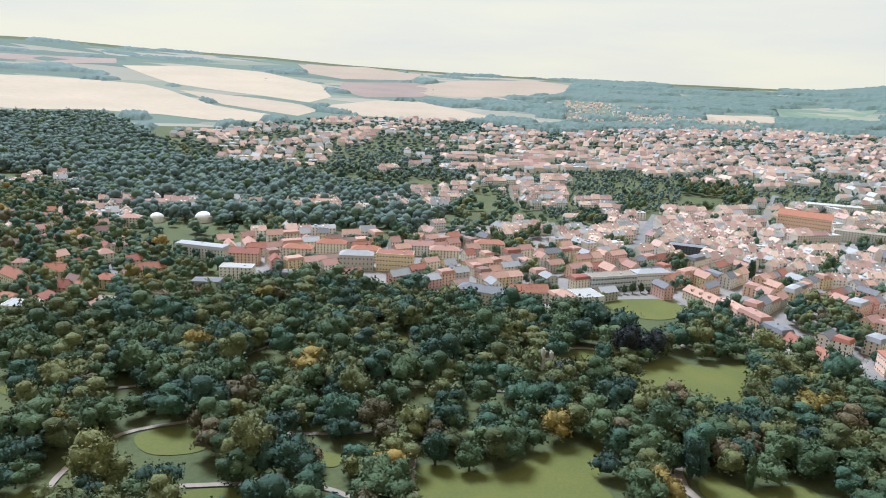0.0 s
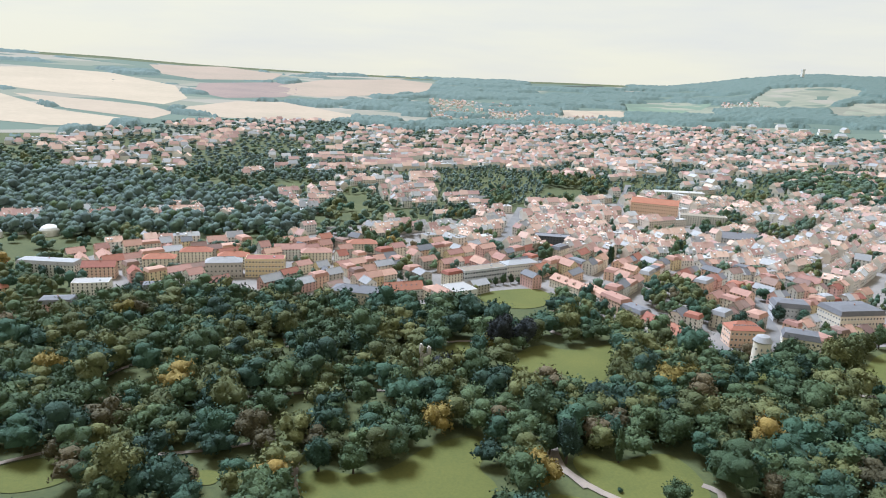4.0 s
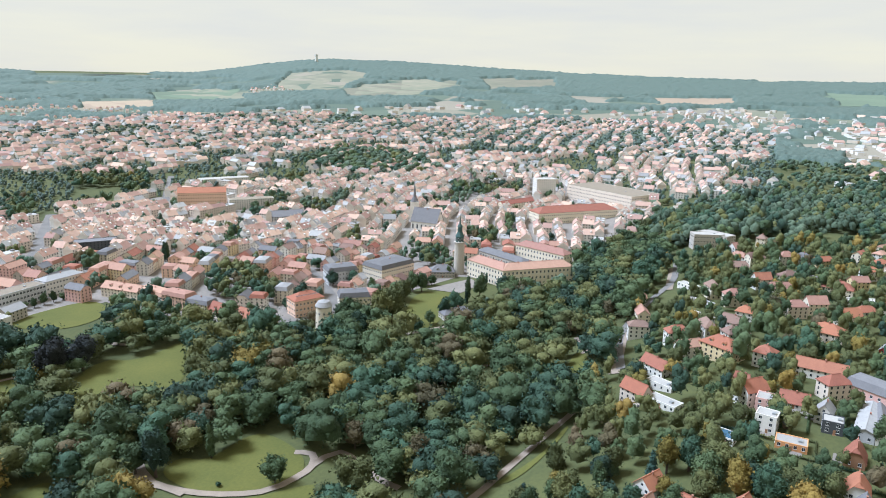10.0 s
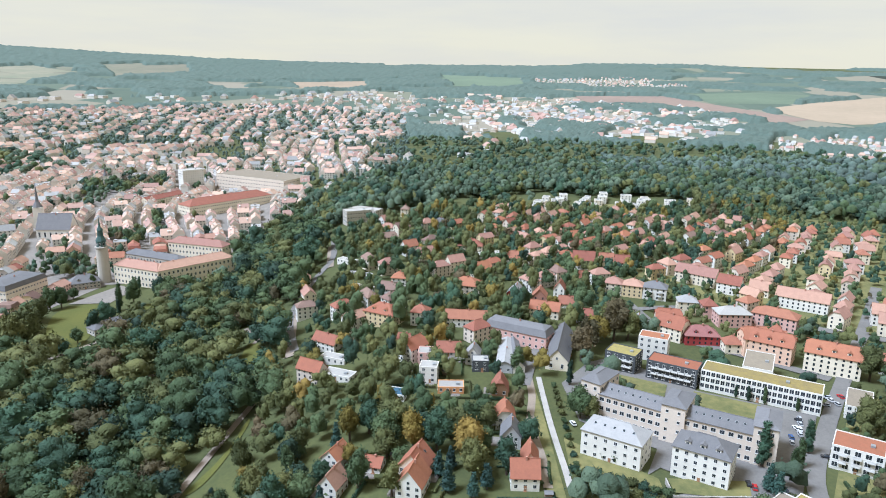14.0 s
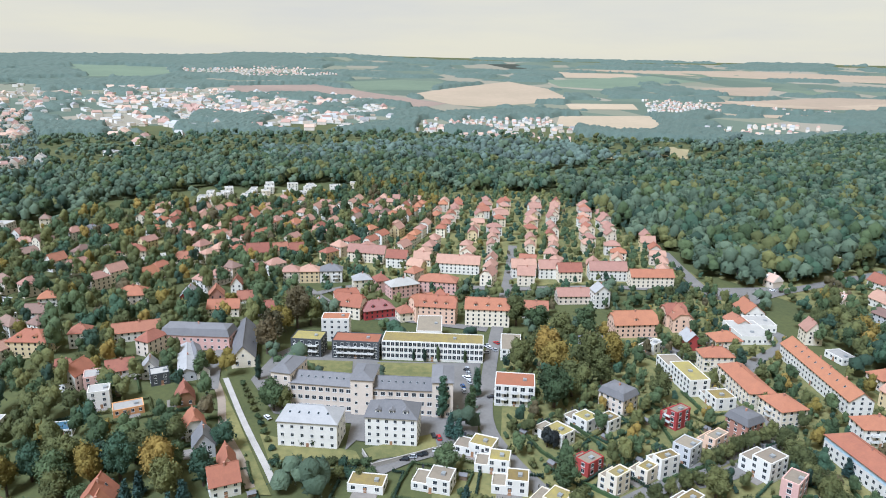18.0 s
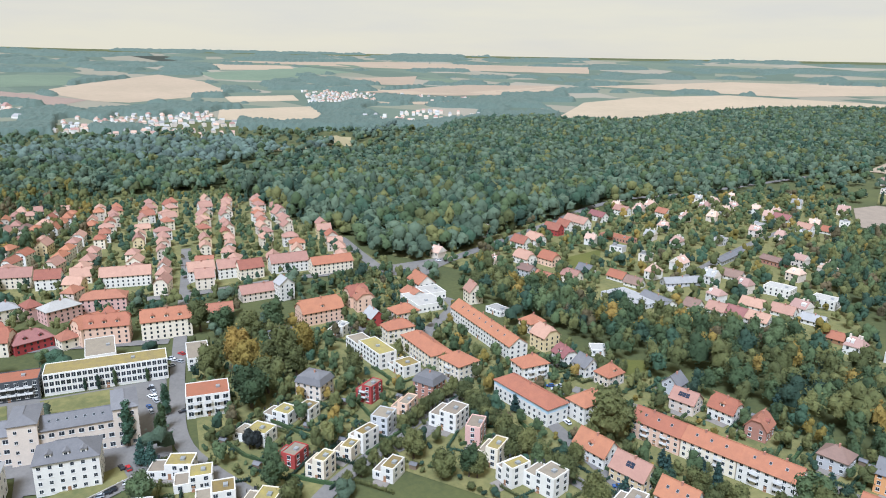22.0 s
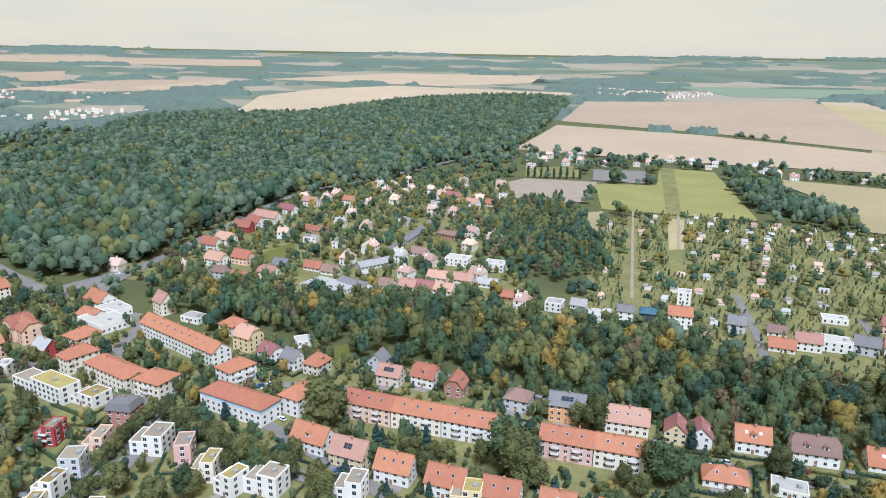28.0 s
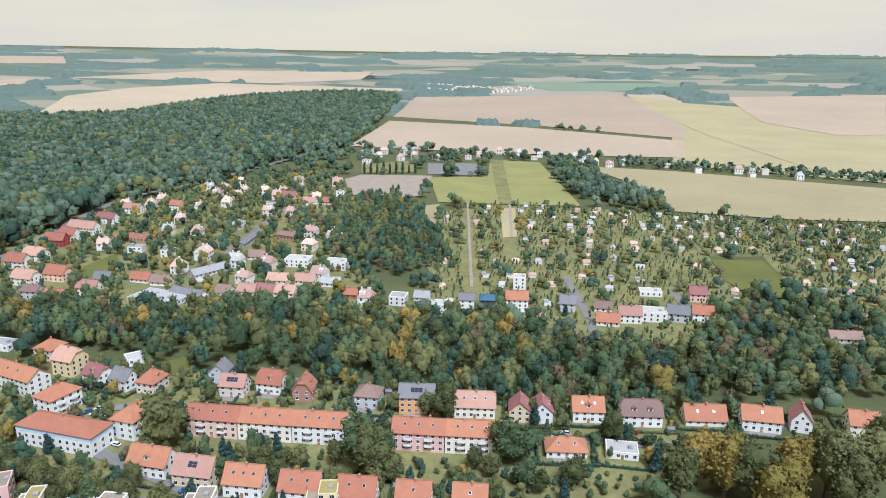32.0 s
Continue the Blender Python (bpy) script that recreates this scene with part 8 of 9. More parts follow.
def court_wall(x0, y0, x1, y1, h=2.2):
    d, a = math.dist((x0, y0), (x1, y1)), math.degrees(math.atan2(y1 - y0, x1 - x0))
    ob = thing("garden_wall", "pale concrete garden wall beside the car park", "wall", (x0 + x1) / 2, (y0 + y1) / 2, a, "garden walls")
    part("panel", Solid().box(-d / 2, -.15, -1, d / 2, .15, h), CONCRETE, ob)
    part("coping", Solid().box(-d / 2, -.22, h, d / 2, .22, h + .12), CONCRETE, ob)


# single landmarks, cars, hedges and trees
castle_tower(479.4, 419.9)
round_tower(296.9, 388.6)
church_spire(623.9, 624.5)
church_spire(851.4, 725.6, 40, 3, 'church_tower', 'small dark church spire in the town')
dome(-312.7, 771.3, 8)
dome(-293.5, 788.0, 5)
dome(-263.8, 782.3, 10)
ruin(73.8, 411.4)
TAKEN += [(71.6, 399.1, 6.0), (69.4, 386.7, 6.0), (67.2, 374.4, 5.0)]   # open ground before the ruin
bridge(476.6, 290.0, 160)
mast(2750, 3625)
car(239.4, -38.8, 73, "black")
car(240.5, -42.0, 77, "silver")
car(241.3, -44.8, 72, "black")
car(241.9, -46.7, 71, "black")
car(243.5, -51.1, 78, "white")
car(244.2, -54.7, 73, "black")
car(315.7, -83.5, -1, "silver")
car(310.5, -82.7, 3, "silver")
car(305.4, -81.6, -2, "white")
car(300.5, -80.6, 3, "silver")
car(296.7, -76.5, 2, "blue")
car(291.9, -75.8, -3, "silver")
car(254.5, -53.6, 1, "black")
car(252.5, -55.5, -3, "red")
car(282.9, 13.6, 29, "white")
car(342.4, -100.8, 90, "silver")
car(333.6, -98.2, 88, "silver")
car(283.7, -86.9, 87, "black")
car(339.9, -101.6, 23, "white")
car(345.1, -107.5, 23, "red")
car(336.2, -103.7, 22, "silver")
car(313.5, -82.6, 23, "black")
car(305.9, -80.2, 18, "white")
car(396.8, -272.4, 41, "white")
car(395.3, -286.1, 40, "blue")
car(401.4, -322.3, 38, "white")
car(387.3, -302.9, 37, "silver")
car(199.6, -231.3, 51, "silver")
car(200.3, -235.4, 50, "silver")
car(194.1, -230.9, 52, "silver")
car(203.4, -231.9, 54, "blue")
car(132.5, -191.2, 47, "blue")
car(128.8, -190.2, 51, "silver")
car(126.2, -188.3, 48, "black")
car(120.4, -250.7, -11, "red")
car(79.6, -253.2, -11, "black")
car(43.8, -253.8, -12, "black")
car(23.2, -258.0, -13, "white")
car(6.9, -257.8, -8, "silver")
car(-23.8, -269.0, -8, "red")
car(-27.5, -261.1, -7, "black")
car(197.0, -215.4, -11, "silver")
car(175.1, -212.0, -12, "white")
car(12.9, -264.2, -14, "black")
car(3.5, -261.8, -7, "silver")
hedge(266.0, -89.1, 235.1, -93.3)
hedge(235.1, -93.3, 215.4, -101.9)
hedge(253.1, -113.3, 226.2, -121.7)
hedge(256.6, -136.9, 233.4, -143.8)
hedge(268.7, -154.8, 234.7, -164.0)
hedge(211.9, -100.4, 192.2, -113.6)
hedge(206.3, -130.8, 214.5, -159.0)
hedge(212.2, -166.0, 217.8, -182.3)
hedge(269.8, -177.4, 246.3, -175.6)
hedge(248.8, -152.1, 223.2, -147.5)
hedge(189.7, -164.4, 186.9, -178.8)
hedge(189.0, -196.9, 165.5, -189.6)
hedge(149.7, -196.6, 127.8, -197.6)
hedge(136.1, -211.1, 121.8, -212.7)
hedge(101.0, -255.6, 104.2, -277.5)
hedge(76.2, -258.3, 80.8, -281.4)
hedge(54.6, -259.9, 58.6, -282.1)
hedge(29.5, -263.2, 31.7, -285.2)
hedge(4.4, -266.8, 4.6, -286.1)
hedge(-15.6, -268.6, -16.6, -287.6)
hedge(-37.3, -271.6, -41.2, -289.4)
hedge(-64.3, -275.8, -68.5, -293.5)
hedge(-104.0, -280.9, -111.0, -301.2)
hedge(147.1, -253.1, 151.1, -276.9)
hedge(123.1, -256.3, 132.1, -278.3)
hedge(107.5, -258.4, 113.6, -279.7)
court_wall(247.6, -23.5, 236.3, -25.9)
court_wall(236.3, -25.9, 245.1, -58.8)
tree(102.0, 266.4, YELLOW, 1.25, "in the park", "park trees")
tree(122.8, 287.0, DARK, 1.0, "in the park", "park trees")
tree(158.1, 245.3, MID, 0.9, "in the park", "park trees")
tree(178.4, 212.4, OLIVE, 1.2, "in the park", "park trees")
tree(203.1, 242.7, RUSSET, 1.0, "in the park", "park trees")
tree(209.0, 202.4, RUSSET, 1.0, "in the park", "park trees")
tree(138.7, 260.3, "bush", 0.6, "in the park", "park trees")
tree(148.8, 284.3, "poplar", 0.85, "in the park", "park trees")
tree(300.6, 641.2, "poplar", 0.9, "in the park", "park trees")
tree(81.0, 382.4, COPPER, 1.3, "in the park", "park trees")
tree(128.0, 429.2, COPPER, 1.5, "in the park", "park trees")
tree(145.4, 431.1, COPPER, 1.4, "in the park", "park trees")
tree(51.6, 358.0, MID, 1.2, "in the park", "park trees")
tree(-78.7, 280.3, OLIVE, 1.3, "in the park", "park trees")
tree(-110.6, 315.6, RUSSET, 0.9, "in the park", "park trees")
tree(-139.6, 264.9, OLIVE, 1.3, "in the park", "park trees")
tree(4.9, 293.8, DARK, 1.0, "in the park", "park trees")
tree(20.7, 290.3, MID, 0.8, "in the park", "park trees")
tree(-27.1, 322.9, RUSSET, 1.0, "in the park", "park trees")
tree(-66.2, 382.9, OLIVE, 1.1, "in the park", "park trees")
tree(-172.1, 297.0, YELLOW, 1.0, "in the park", "park trees")
tree(-52.1, 287.0, RUSSET, 0.8, "in the park", "park trees")
tree(117.2, 295.3, MID, 1.0, "in the park", "park trees")
tree(303.9, 643.1, "poplar", 1.0, "in the park", "park trees")
tree(412.4, 352.2, "poplar", 0.7, "beside the houses", "garden trees")
tree(432.7, 304.6, DARK, 0.7, "beside the houses", "garden trees")
tree(269.6, -60.6, "poplar", 0.95, "beside the houses", "garden trees")
tree(285.7, -80.4, "poplar", 0.8, "beside the houses", "garden trees")
tree(273.1, -75.0, "poplar", 0.8, "beside the houses", "garden trees")
tree(263.9, -70.5, "poplar", 0.7, "beside the houses", "garden trees")
tree(249.2, -62.9, FIR, 0.9, "beside the houses", "garden trees")
tree(252.4, -60.2, FIR, 0.8, "beside the houses", "garden trees")
tree(328.9, -64.0, "poplar", 0.45, "beside the houses", "garden trees")
tree(328.2, -71.0, "poplar", 0.4, "beside the houses", "garden trees")
tree(324.1, -84.3, "poplar", 0.4, "beside the houses", "garden trees")
tree(331.9, -58.8, "poplar", 0.35, "beside the houses", "garden trees")
tree(289.4, 11.1, MID, 0.8, "beside the houses", "garden trees")
tree(288.0, 6.6, OLIVE, 0.7, "beside the houses", "garden trees")
tree(343.6, 35.8, FIR, 0.7, "beside the houses", "garden trees")
tree(322.4, 18.6, "poplar", 0.6, "beside the houses", "garden trees")
tree(368.9, 12.6, RUSSET, 1.1, "beside the houses", "garden trees")
tree(383.9, 8.2, YELLOW, 1.1, "beside the houses", "garden trees")
tree(354.6, 15.2, RUSSET, 1.0, "beside the houses", "garden trees")
tree(389.8, -0.9, RUSSET, 1.0, "beside the houses", "garden trees")
tree(404.3, 1.9, OLIVE, 1.0, "beside the houses", "garden trees")
tree(391.9, -8.6, OLIVE, 0.9, "beside the houses", "garden trees")
tree(330.8, 45.9, MID, 0.8, "beside the houses", "garden trees")
tree(258.8, -4.2, "bush", 1.3, "beside the houses", "garden trees")
tree(258.7, -0.4, "bush", 1.0, "beside the houses", "garden trees")
tree(295.0, -122.1, YELLOW, 1.1, "beside the houses", "garden trees")
tree(311.9, -124.1, YELLOW, 1.0, "beside the houses", "garden trees")
tree(278.2, -124.0, OLIVE, 1.2, "beside the houses", "garden trees")
tree(270.0, -112.1, MID, 1.2, "beside the houses", "garden trees")
tree(299.1, -142.2, OLIVE, 1.0, "beside the houses", "garden trees")
tree(327.0, -125.0, OLIVE, 1.1, "beside the houses", "garden trees")
tree(342.2, -158.3, MID, 1.0, "beside the houses", "garden trees")
tree(338.2, -142.7, OLIVE, 1.1, "beside the houses", "garden trees")
tree(302.5, -155.0, YELLOW, 0.9, "beside the houses", "garden trees")
tree(266.3, -162.6, OLIVE, 0.8, "beside the houses", "garden trees")
tree(309.3, -109.3, OLIVE, 0.8, "beside the houses", "garden trees")
tree(285.5, -142.1, OLIVE, 0.9, "beside the houses", "garden trees")
tree(358.4, -135.0, MID, 1.0, "beside the houses", "garden trees")
tree(370.4, -126.9, OLIVE, 0.9, "beside the houses", "garden trees")
tree(238.5, -97.1, COPPER, 0.4, "beside the houses", "garden trees")
tree(236.9, -99.4, COPPER, 0.35, "beside the houses", "garden trees")
tree(154.5, -215.0, OLIVE, 1.25, "beside the houses", "garden trees")
tree(70.8, -213.7, OLIVE, 1.2, "beside the houses", "garden trees")
tree(77.1, -219.0, MID, 1.1, "beside the houses", "garden trees")
tree(21.0, -234.7, MID, 1.2, "beside the houses", "garden trees")
tree(24.7, -239.0, OLIVE, 1.0, "beside the houses", "garden trees")
tree(195.9, -201.2, FIR, 0.7, "beside the houses", "garden trees")
tree(83.7, -250.3, FIR, 0.7, "beside the houses", "garden trees")
tree(57.5, -288.4, FIR, 0.9, "beside the houses", "garden trees")
tree(122.1, -285.9, FIR, 0.9, "beside the houses", "garden trees")
tree(16.4, -266.4, FIR, 0.7, "beside the houses", "garden trees")
tree(131.0, -215.5, FIR, 0.6, "beside the houses", "garden trees")
tree(127.9, -214.6, FIR, 0.6, "beside the houses", "garden trees")
tree(116.6, -219.4, FIR, 0.7, "beside the houses", "garden trees")
tree(110.5, -219.7, FIR, 0.7, "beside the houses", "garden trees")
tree(-30.8, -243.1, FIR, 0.9, "beside the houses", "garden trees")
tree(61.8, -264.4, OLIVE, 0.6, "beside the houses", "garden trees")
tree(53.5, -260.3, OLIVE, 0.8, "beside the houses", "garden trees")
tree(141.3, -364.5, FIR, 0.6, "beside the houses", "garden trees")
tree(-48.1, -288.6, OLIVE, 0.5, "beside the houses", "garden trees")
tree(17.2, -272.8, OLIVE, 0.5, "beside the houses", "garden trees")
tree(-44.2, -237.1, YELLOW, 1.3, "beside the houses", "garden trees")
tree(-53.2, -232.3, YELLOW, 1.3, "beside the houses", "garden trees")
tree(-62.3, -231.1, OLIVE, 1.3, "beside the houses", "garden trees")
tree(-77.6, -241.5, YELLOW, 1.2, "beside the houses", "garden trees")
tree(-88.6, -240.6, OLIVE, 1.3, "beside the houses", "garden trees")
tree(-103.7, -247.6, OLIVE, 1.3, "beside the houses", "garden trees")
tree(-37.1, -225.1, OLIVE, 1.2, "beside the houses", "garden trees")
tree(-68.3, -224.5, YELLOW, 1.2, "beside the houses", "garden trees")
tree(-93.3, -232.0, OLIVE, 1.2, "beside the houses", "garden trees")
tree(-114.1, -264.8, OLIVE, 1.0, "beside the houses", "garden trees")
tree(-14.5, -259.5, OLIVE, 0.7, "beside the houses", "garden trees")
tree(-21.2, -261.1, DARK, 0.5, "beside the houses", "garden trees")
tree(10.0, -399.1, FIR, 0.7, "beside the houses", "garden trees")
tree(-83.4, -304.8, FIR, 0.8, "beside the houses", "garden trees")
tree(-113.4, -374.8, FIR, 0.7, "beside the houses", "garden trees")
tree(128.4, -189.4, FIR, 0.6, "beside the houses", "garden trees")
for i in range(9):
    tree(245.0 + -0.87 * i, 10.1 + -4.27 * i, "bush", 1.0, "on the gravel court", "street trees")
for i in range(9):
    tree(235.3 + -0.65 * i, 6.3 + -3.92 * i, "bush", 1.1, "on the gravel court", "street trees")
for i in range(12):
    tree(318.6 + -6.92 * i, 25.8 + -1.61 * i, "bush", 0.7, "beside the promenade", "street trees")
for i in range(9):
    tree(133.1 + -4.96 * i, -243.1 + -0.79 * i, "bush", 1.0, "along the street", "street trees")
for i in range(8):
    tree(90.9 + -6.42 * i, -249.5 + -0.50 * i, "bush", 1.1, "along the street", "street trees")
for i in range(10):
    tree(32.3 + -6.86 * i, -252.8 + -0.79 * i, "bush", 1.2, "along the street", "street trees")
for i in range(7):
    tree(216.9 + -5.81 * i, -190.5 + 1.54 * i, OLIVE, 0.55, "along the street", "street trees")
for i in range(6):
    tree(182.1 + -7.22 * i, -181.2 + 0.58 * i, OLIVE, 0.6, "along the street", "street trees")
for i in range(10):
    tree(329.1 + -9.04 * i, -201.9 + -0.11 * i, OLIVE, 0.4, "along the street", "street trees")
for i in range(8):
    tree(212.2 + 2.01 * i, -152.2 + -5.57 * i, OLIVE, 0.42, "along the street", "street trees")
for i in range(9):
    tree(149.8 + 7.61 * i, 573.6 + 1.92 * i, MID, 0.4, "before the museum", "street trees")
for i in range(5):
    tree(192.8 + 2.39 * i, -113.9 + -7.35 * i, OLIVE, 0.4, "along the street", "street trees")
for i in range(9):
    tree(284.9 + -7.79 * i, -850.0 + -2.33 * i, "poplar", 0.7, "beside the sports field", "street trees")
for i in range(4):
    tree(228.0 + -7.24 * i, -250.7 + -0.81 * i, "bush", 1.0, "along the street", "street trees")
tree(310.5, 434.0, DARK, 0.90, "round the castle lawn", "park trees")
tree(367.6, 467.5, DARK, 0.72, "round the castle lawn", "park trees")
tree(382.4, 457.1, DARK, 0.72, "round the castle lawn", "park trees")
tree(313.6, 385.6, MID, 1.14, "round the castle lawn", "park trees")
tree(306.8, 360.4, DARK, 0.96, "round the castle lawn", "park trees")
tree(372.9, 422.3, MID, 0.84, "round the castle lawn", "park trees")
tree(327.5, 360.1, OLIVE, 1.32, "round the castle lawn", "park trees")
tree(340.0, 362.6, OLIVE, 1.50, "round the castle lawn", "park trees")
tree(383.3, 395.7, OLIVE, 1.08, "round the castle lawn", "park trees")
tree(407.0, 408.1, MID, 0.84, "round the castle lawn", "park trees")
tree(413.2, 403.7, MID, 0.78, "round the castle lawn", "park trees")
tree(432.9, 410.7, MID, 0.60, "round the castle lawn", "park trees")
tree(379.5, 346.0, DARK, 0.90, "round the castle lawn", "park trees")
tree(394.4, 347.6, DARK, 0.84, "round the castle lawn", "park trees")
tree(421.6, 359.0, "poplar", 0.96, "round the castle lawn", "park trees")
tree(433.1, 355.5, MID, 0.90, "round the castle lawn", "park trees")
tree(470.3, 379.0, "poplar", 0.60, "round the castle lawn", "park trees")
tree(455.4, 349.1, DARK, 0.84, "round the castle lawn", "park trees")
tree(339.2, 336.7, DARK, 0.84, "round the castle lawn", "park trees")
tree(358.7, 341.2, MID, 0.60, "round the castle lawn", "park trees")
tree(297.8, 401.0, RUSSET, 0.84, "round the castle lawn", "park trees")
tree(462.8, 417.5, MID, 0.48, "round the castle lawn", "park trees")
tree(630.8, 485.8, OLIVE, 0.65, "in a town yard", "town trees")
tree(630.1, 452.8, MID, 0.65, "in a town yard", "town trees")
tree(586.0, 490.7, RUSSET, 0.60, "in a town yard", "town trees")
tree(348.7, 666.2, MID, 0.60, "in a town yard", "town trees")
tree(378.8, 662.5, MID, 0.60, "in a town yard", "town trees")
tree(393.6, 715.1, DARK, 0.55, "in a town yard", "town trees")
tree(597.4, 825.8, MID, 0.60, "in a town yard", "town trees")
tree(548.5, 697.1, DARK, 0.50, "in a town yard", "town trees")
tree(571.6, 660.2, MID, 0.50, "in a town yard", "town trees")
tree(492.6, 790.5, DARK, 0.50, "in a town yard", "town trees")
tree(459.3, 341.5, MID, 0.96, "round the castle lawn", "park trees")
tree(454.8, 326.1, OLIVE, 0.96, "round the castle lawn", "park trees")
tree(379.5, 300.0, OLIVE, 1.08, "round the castle lawn", "park trees")
tree(303.1, 443.8, DARK, 0.60, "round the castle lawn", "park trees")


# the rest of the town: streets of attached houses, the nearer ones singly, those far off together
def blocks(outline, seed, angle, step_x, step_y, rate=0.9):
    """Places of houses in rows over an outline: x, y, turn."""
    g = np.random.default_rng(seed)
    xs, ys = [p[0] for p in outline], [p[1] for p in outline]
    cx, cy, R_ = sum(xs) / len(xs), sum(ys) / len(ys), max(max(xs) - min(xs), max(ys) - min(ys))
    a = radians(angle)
    out = []
    nx, ny = int(R_ / step_x) + 1, int(R_ / step_y) + 1
    for j in range(-ny, ny):
        bend = g.uniform(-.12, .12)
        for i in range(-nx, nx):
            if (i + j * 3) % 9 == 0 or g.random() > rate:
                continue
            u, v = i * step_x + g.uniform(-.06, .06) * step_x, j * step_y + (step_y * .12 if j % 2 else -step_y * .12) + g.uniform(-.08, .08) * step_y
            out.append((cx + u * math.cos(a) - v * math.sin(a) * 1.0, cy + u * math.sin(a) + v * math.cos(a), angle + math.degrees(bend) + (90 if g.random() < .16 else 0)))
    X, Y = np.array([o[0] for o in out]), np.array([o[1] for o in out])
    bend = np.array([noise.noise((a / 230, b / 230, 1.5)) for a, b in zip(X, Y)])
    sway = np.array([noise.noise((a / 230, b / 230, 6.5)) for a, b in zip(X, Y)])
    X, Y = X + 60 * bend, Y + 60 * sway
    k = inside(outline, X, Y)
    X, Y, A = X[k], Y[k], (np.array([o[2] for o in out]) + 40 * bend)[k]
    k = free(X, Y, 4.0)
    return X[k], Y[k], A[k]


YARD_TREES = []   # trees in the yards of the quarters, by distance


def quarters(outline, seed, angle, block_w, block_d, deep=11.0, green=.14, gaps=.1):
    """Places of attached houses round the edges of street blocks: x, y, turn, width, depth; the yards get trees."""
    g = np.random.default_rng(seed)
    xs, ys = [p[0] for p in outline], [p[1] for p in outline]
    cx, cy, R_ = sum(xs) / len(xs), sum(ys) / len(ys), max(max(xs) - min(xs), max(ys) - min(ys))
    a = radians(angle)

    def place(u, v):
        x, y = cx + u * math.cos(a) - v * math.sin(a), cy + u * math.sin(a) + v * math.cos(a)
        return x + 70 * noise.noise((x / 260, y / 260, 1.5)), y + 70 * noise.noise((x / 260, y / 260, 6.5))

    lots, trees = [], []
    for j in range(-int(R_ / block_d) - 1, int(R_ / block_d) + 2):
        shift = g.uniform(0, block_w)
        for i in range(-int(R_ / block_w) - 1, int(R_ / block_w) + 2):
            u0, v0 = i * block_w + shift, j * block_d
            w, d = block_w * g.uniform(.78, .9), block_d * g.uniform(.72, .84)
            park = g.random() < green
            for _ in range(int(w * d / (120 if park else 420))):
                trees.append(place(u0 + g.uniform(.05, .95) * w, v0 + g.uniform(.05, .95) * d) if park else place(u0 + g.uniform(.2, .8) * w, v0 + g.uniform(.3, .7) * d))
            if park:
                continue
            h = deep / 2
            for (pu, pv), (qu, qv) in (((0, h), (w, h)), ((w, d - h), (0, d - h)), ((w - h, deep), (w - h, d - deep)), ((h, d - deep), (h, deep))):
                long = math.hypot(qu - pu, qv - pv)
                t = 0.0
                while t < long - 7:
                    lot = min(g.uniform(9, 19), long - t)
                    if g.random() > gaps:
                        p = place(u0 + pu + (qu - pu) * t / long, v0 + pv + (qv - pv) * t / long)
                        q = place(u0 + pu + (qu - pu) * (t + lot) / long, v0 + pv + (qv - pv) * (t + lot) / long)
                        lots.append(((p[0] + q[0]) / 2, (p[1] + q[1]) / 2, math.degrees(math.atan2(q[1] - p[1], q[0] - p[0])), math.dist(p, q) * .99, deep * g.uniform(.85, 1.1)))
                    elif g.random() < .6:
                        trees.append(place(u0 + pu + (qu - pu) * (t + lot / 2) / long, v0 + pv + (qv - pv) * (t + lot / 2) / long))
                    t += lot
    L = np.array(lots)
    k = inside(outline, L[:, 0], L[:, 1])
    L = L[k]
    L = L[free(L[:, 0], L[:, 1], 5.0)]
    T = np.array(trees)
    T = T[inside(outline, T[:, 0], T[:, 1])]
    T = T[free(T[:, 0], T[:, 1], 2.0)]
    YARD_TREES.append(T)
    return L


def town_near(outline, seed, angle, step_x, step_y, floors=(2, 4), tiles=("pink", "pink", "red", "pink", "grey", "brown", "pink", "slate"), walls=("cream", "white", "beige", "white", "pink", "stone", "peach", "cream", "yellow"),
              words="town house in a street row", group="old town houses", rate=.92, limit=260, name="town_house", kinds=("gable", "gable", "hip", "half", "mansard"), detail=1, size=1.0, inner=0, lots=None):
    g = random.Random(seed)
    if lots is not None:
        X, Y, A, W, D = lots.T
    else:
        X, Y, A = blocks(outline, seed, angle, step_x, step_y, rate)
        W = D = np.zeros(len(X))
    order = [i for i in np.argsort(X * X + Y * Y) if math.hypot(X[i], Y[i]) > inner][:limit]
    for x, y, a, lw, ld in zip(X[order], Y[order], A[order], W[order], D[order]):
        wall, tile = g.choice(walls), g.choice(tiles)
        w = float(lw) or step_x * size * g.uniform(.9, 1.02)
        tone = {"pink": "faded red", "red": "red", "brown": "brown", "slate": "dark slate", "grey": "grey", "maroon": "dark red", "orange": "orange", "pale": "pale", "sedum": "green", "gravel": "gravel"}[tile]
        house(float(x), float(y), float(a), w, float(ld) or step_y * size * g.uniform(.36, .46), g.randint(*floors), g.choice(kinds), g.uniform(3, 4.6), wall, tile,
              f"{wall} {words} with {tone} roof", "house", group, detail, 0, 0, name=name, pad=0.3)


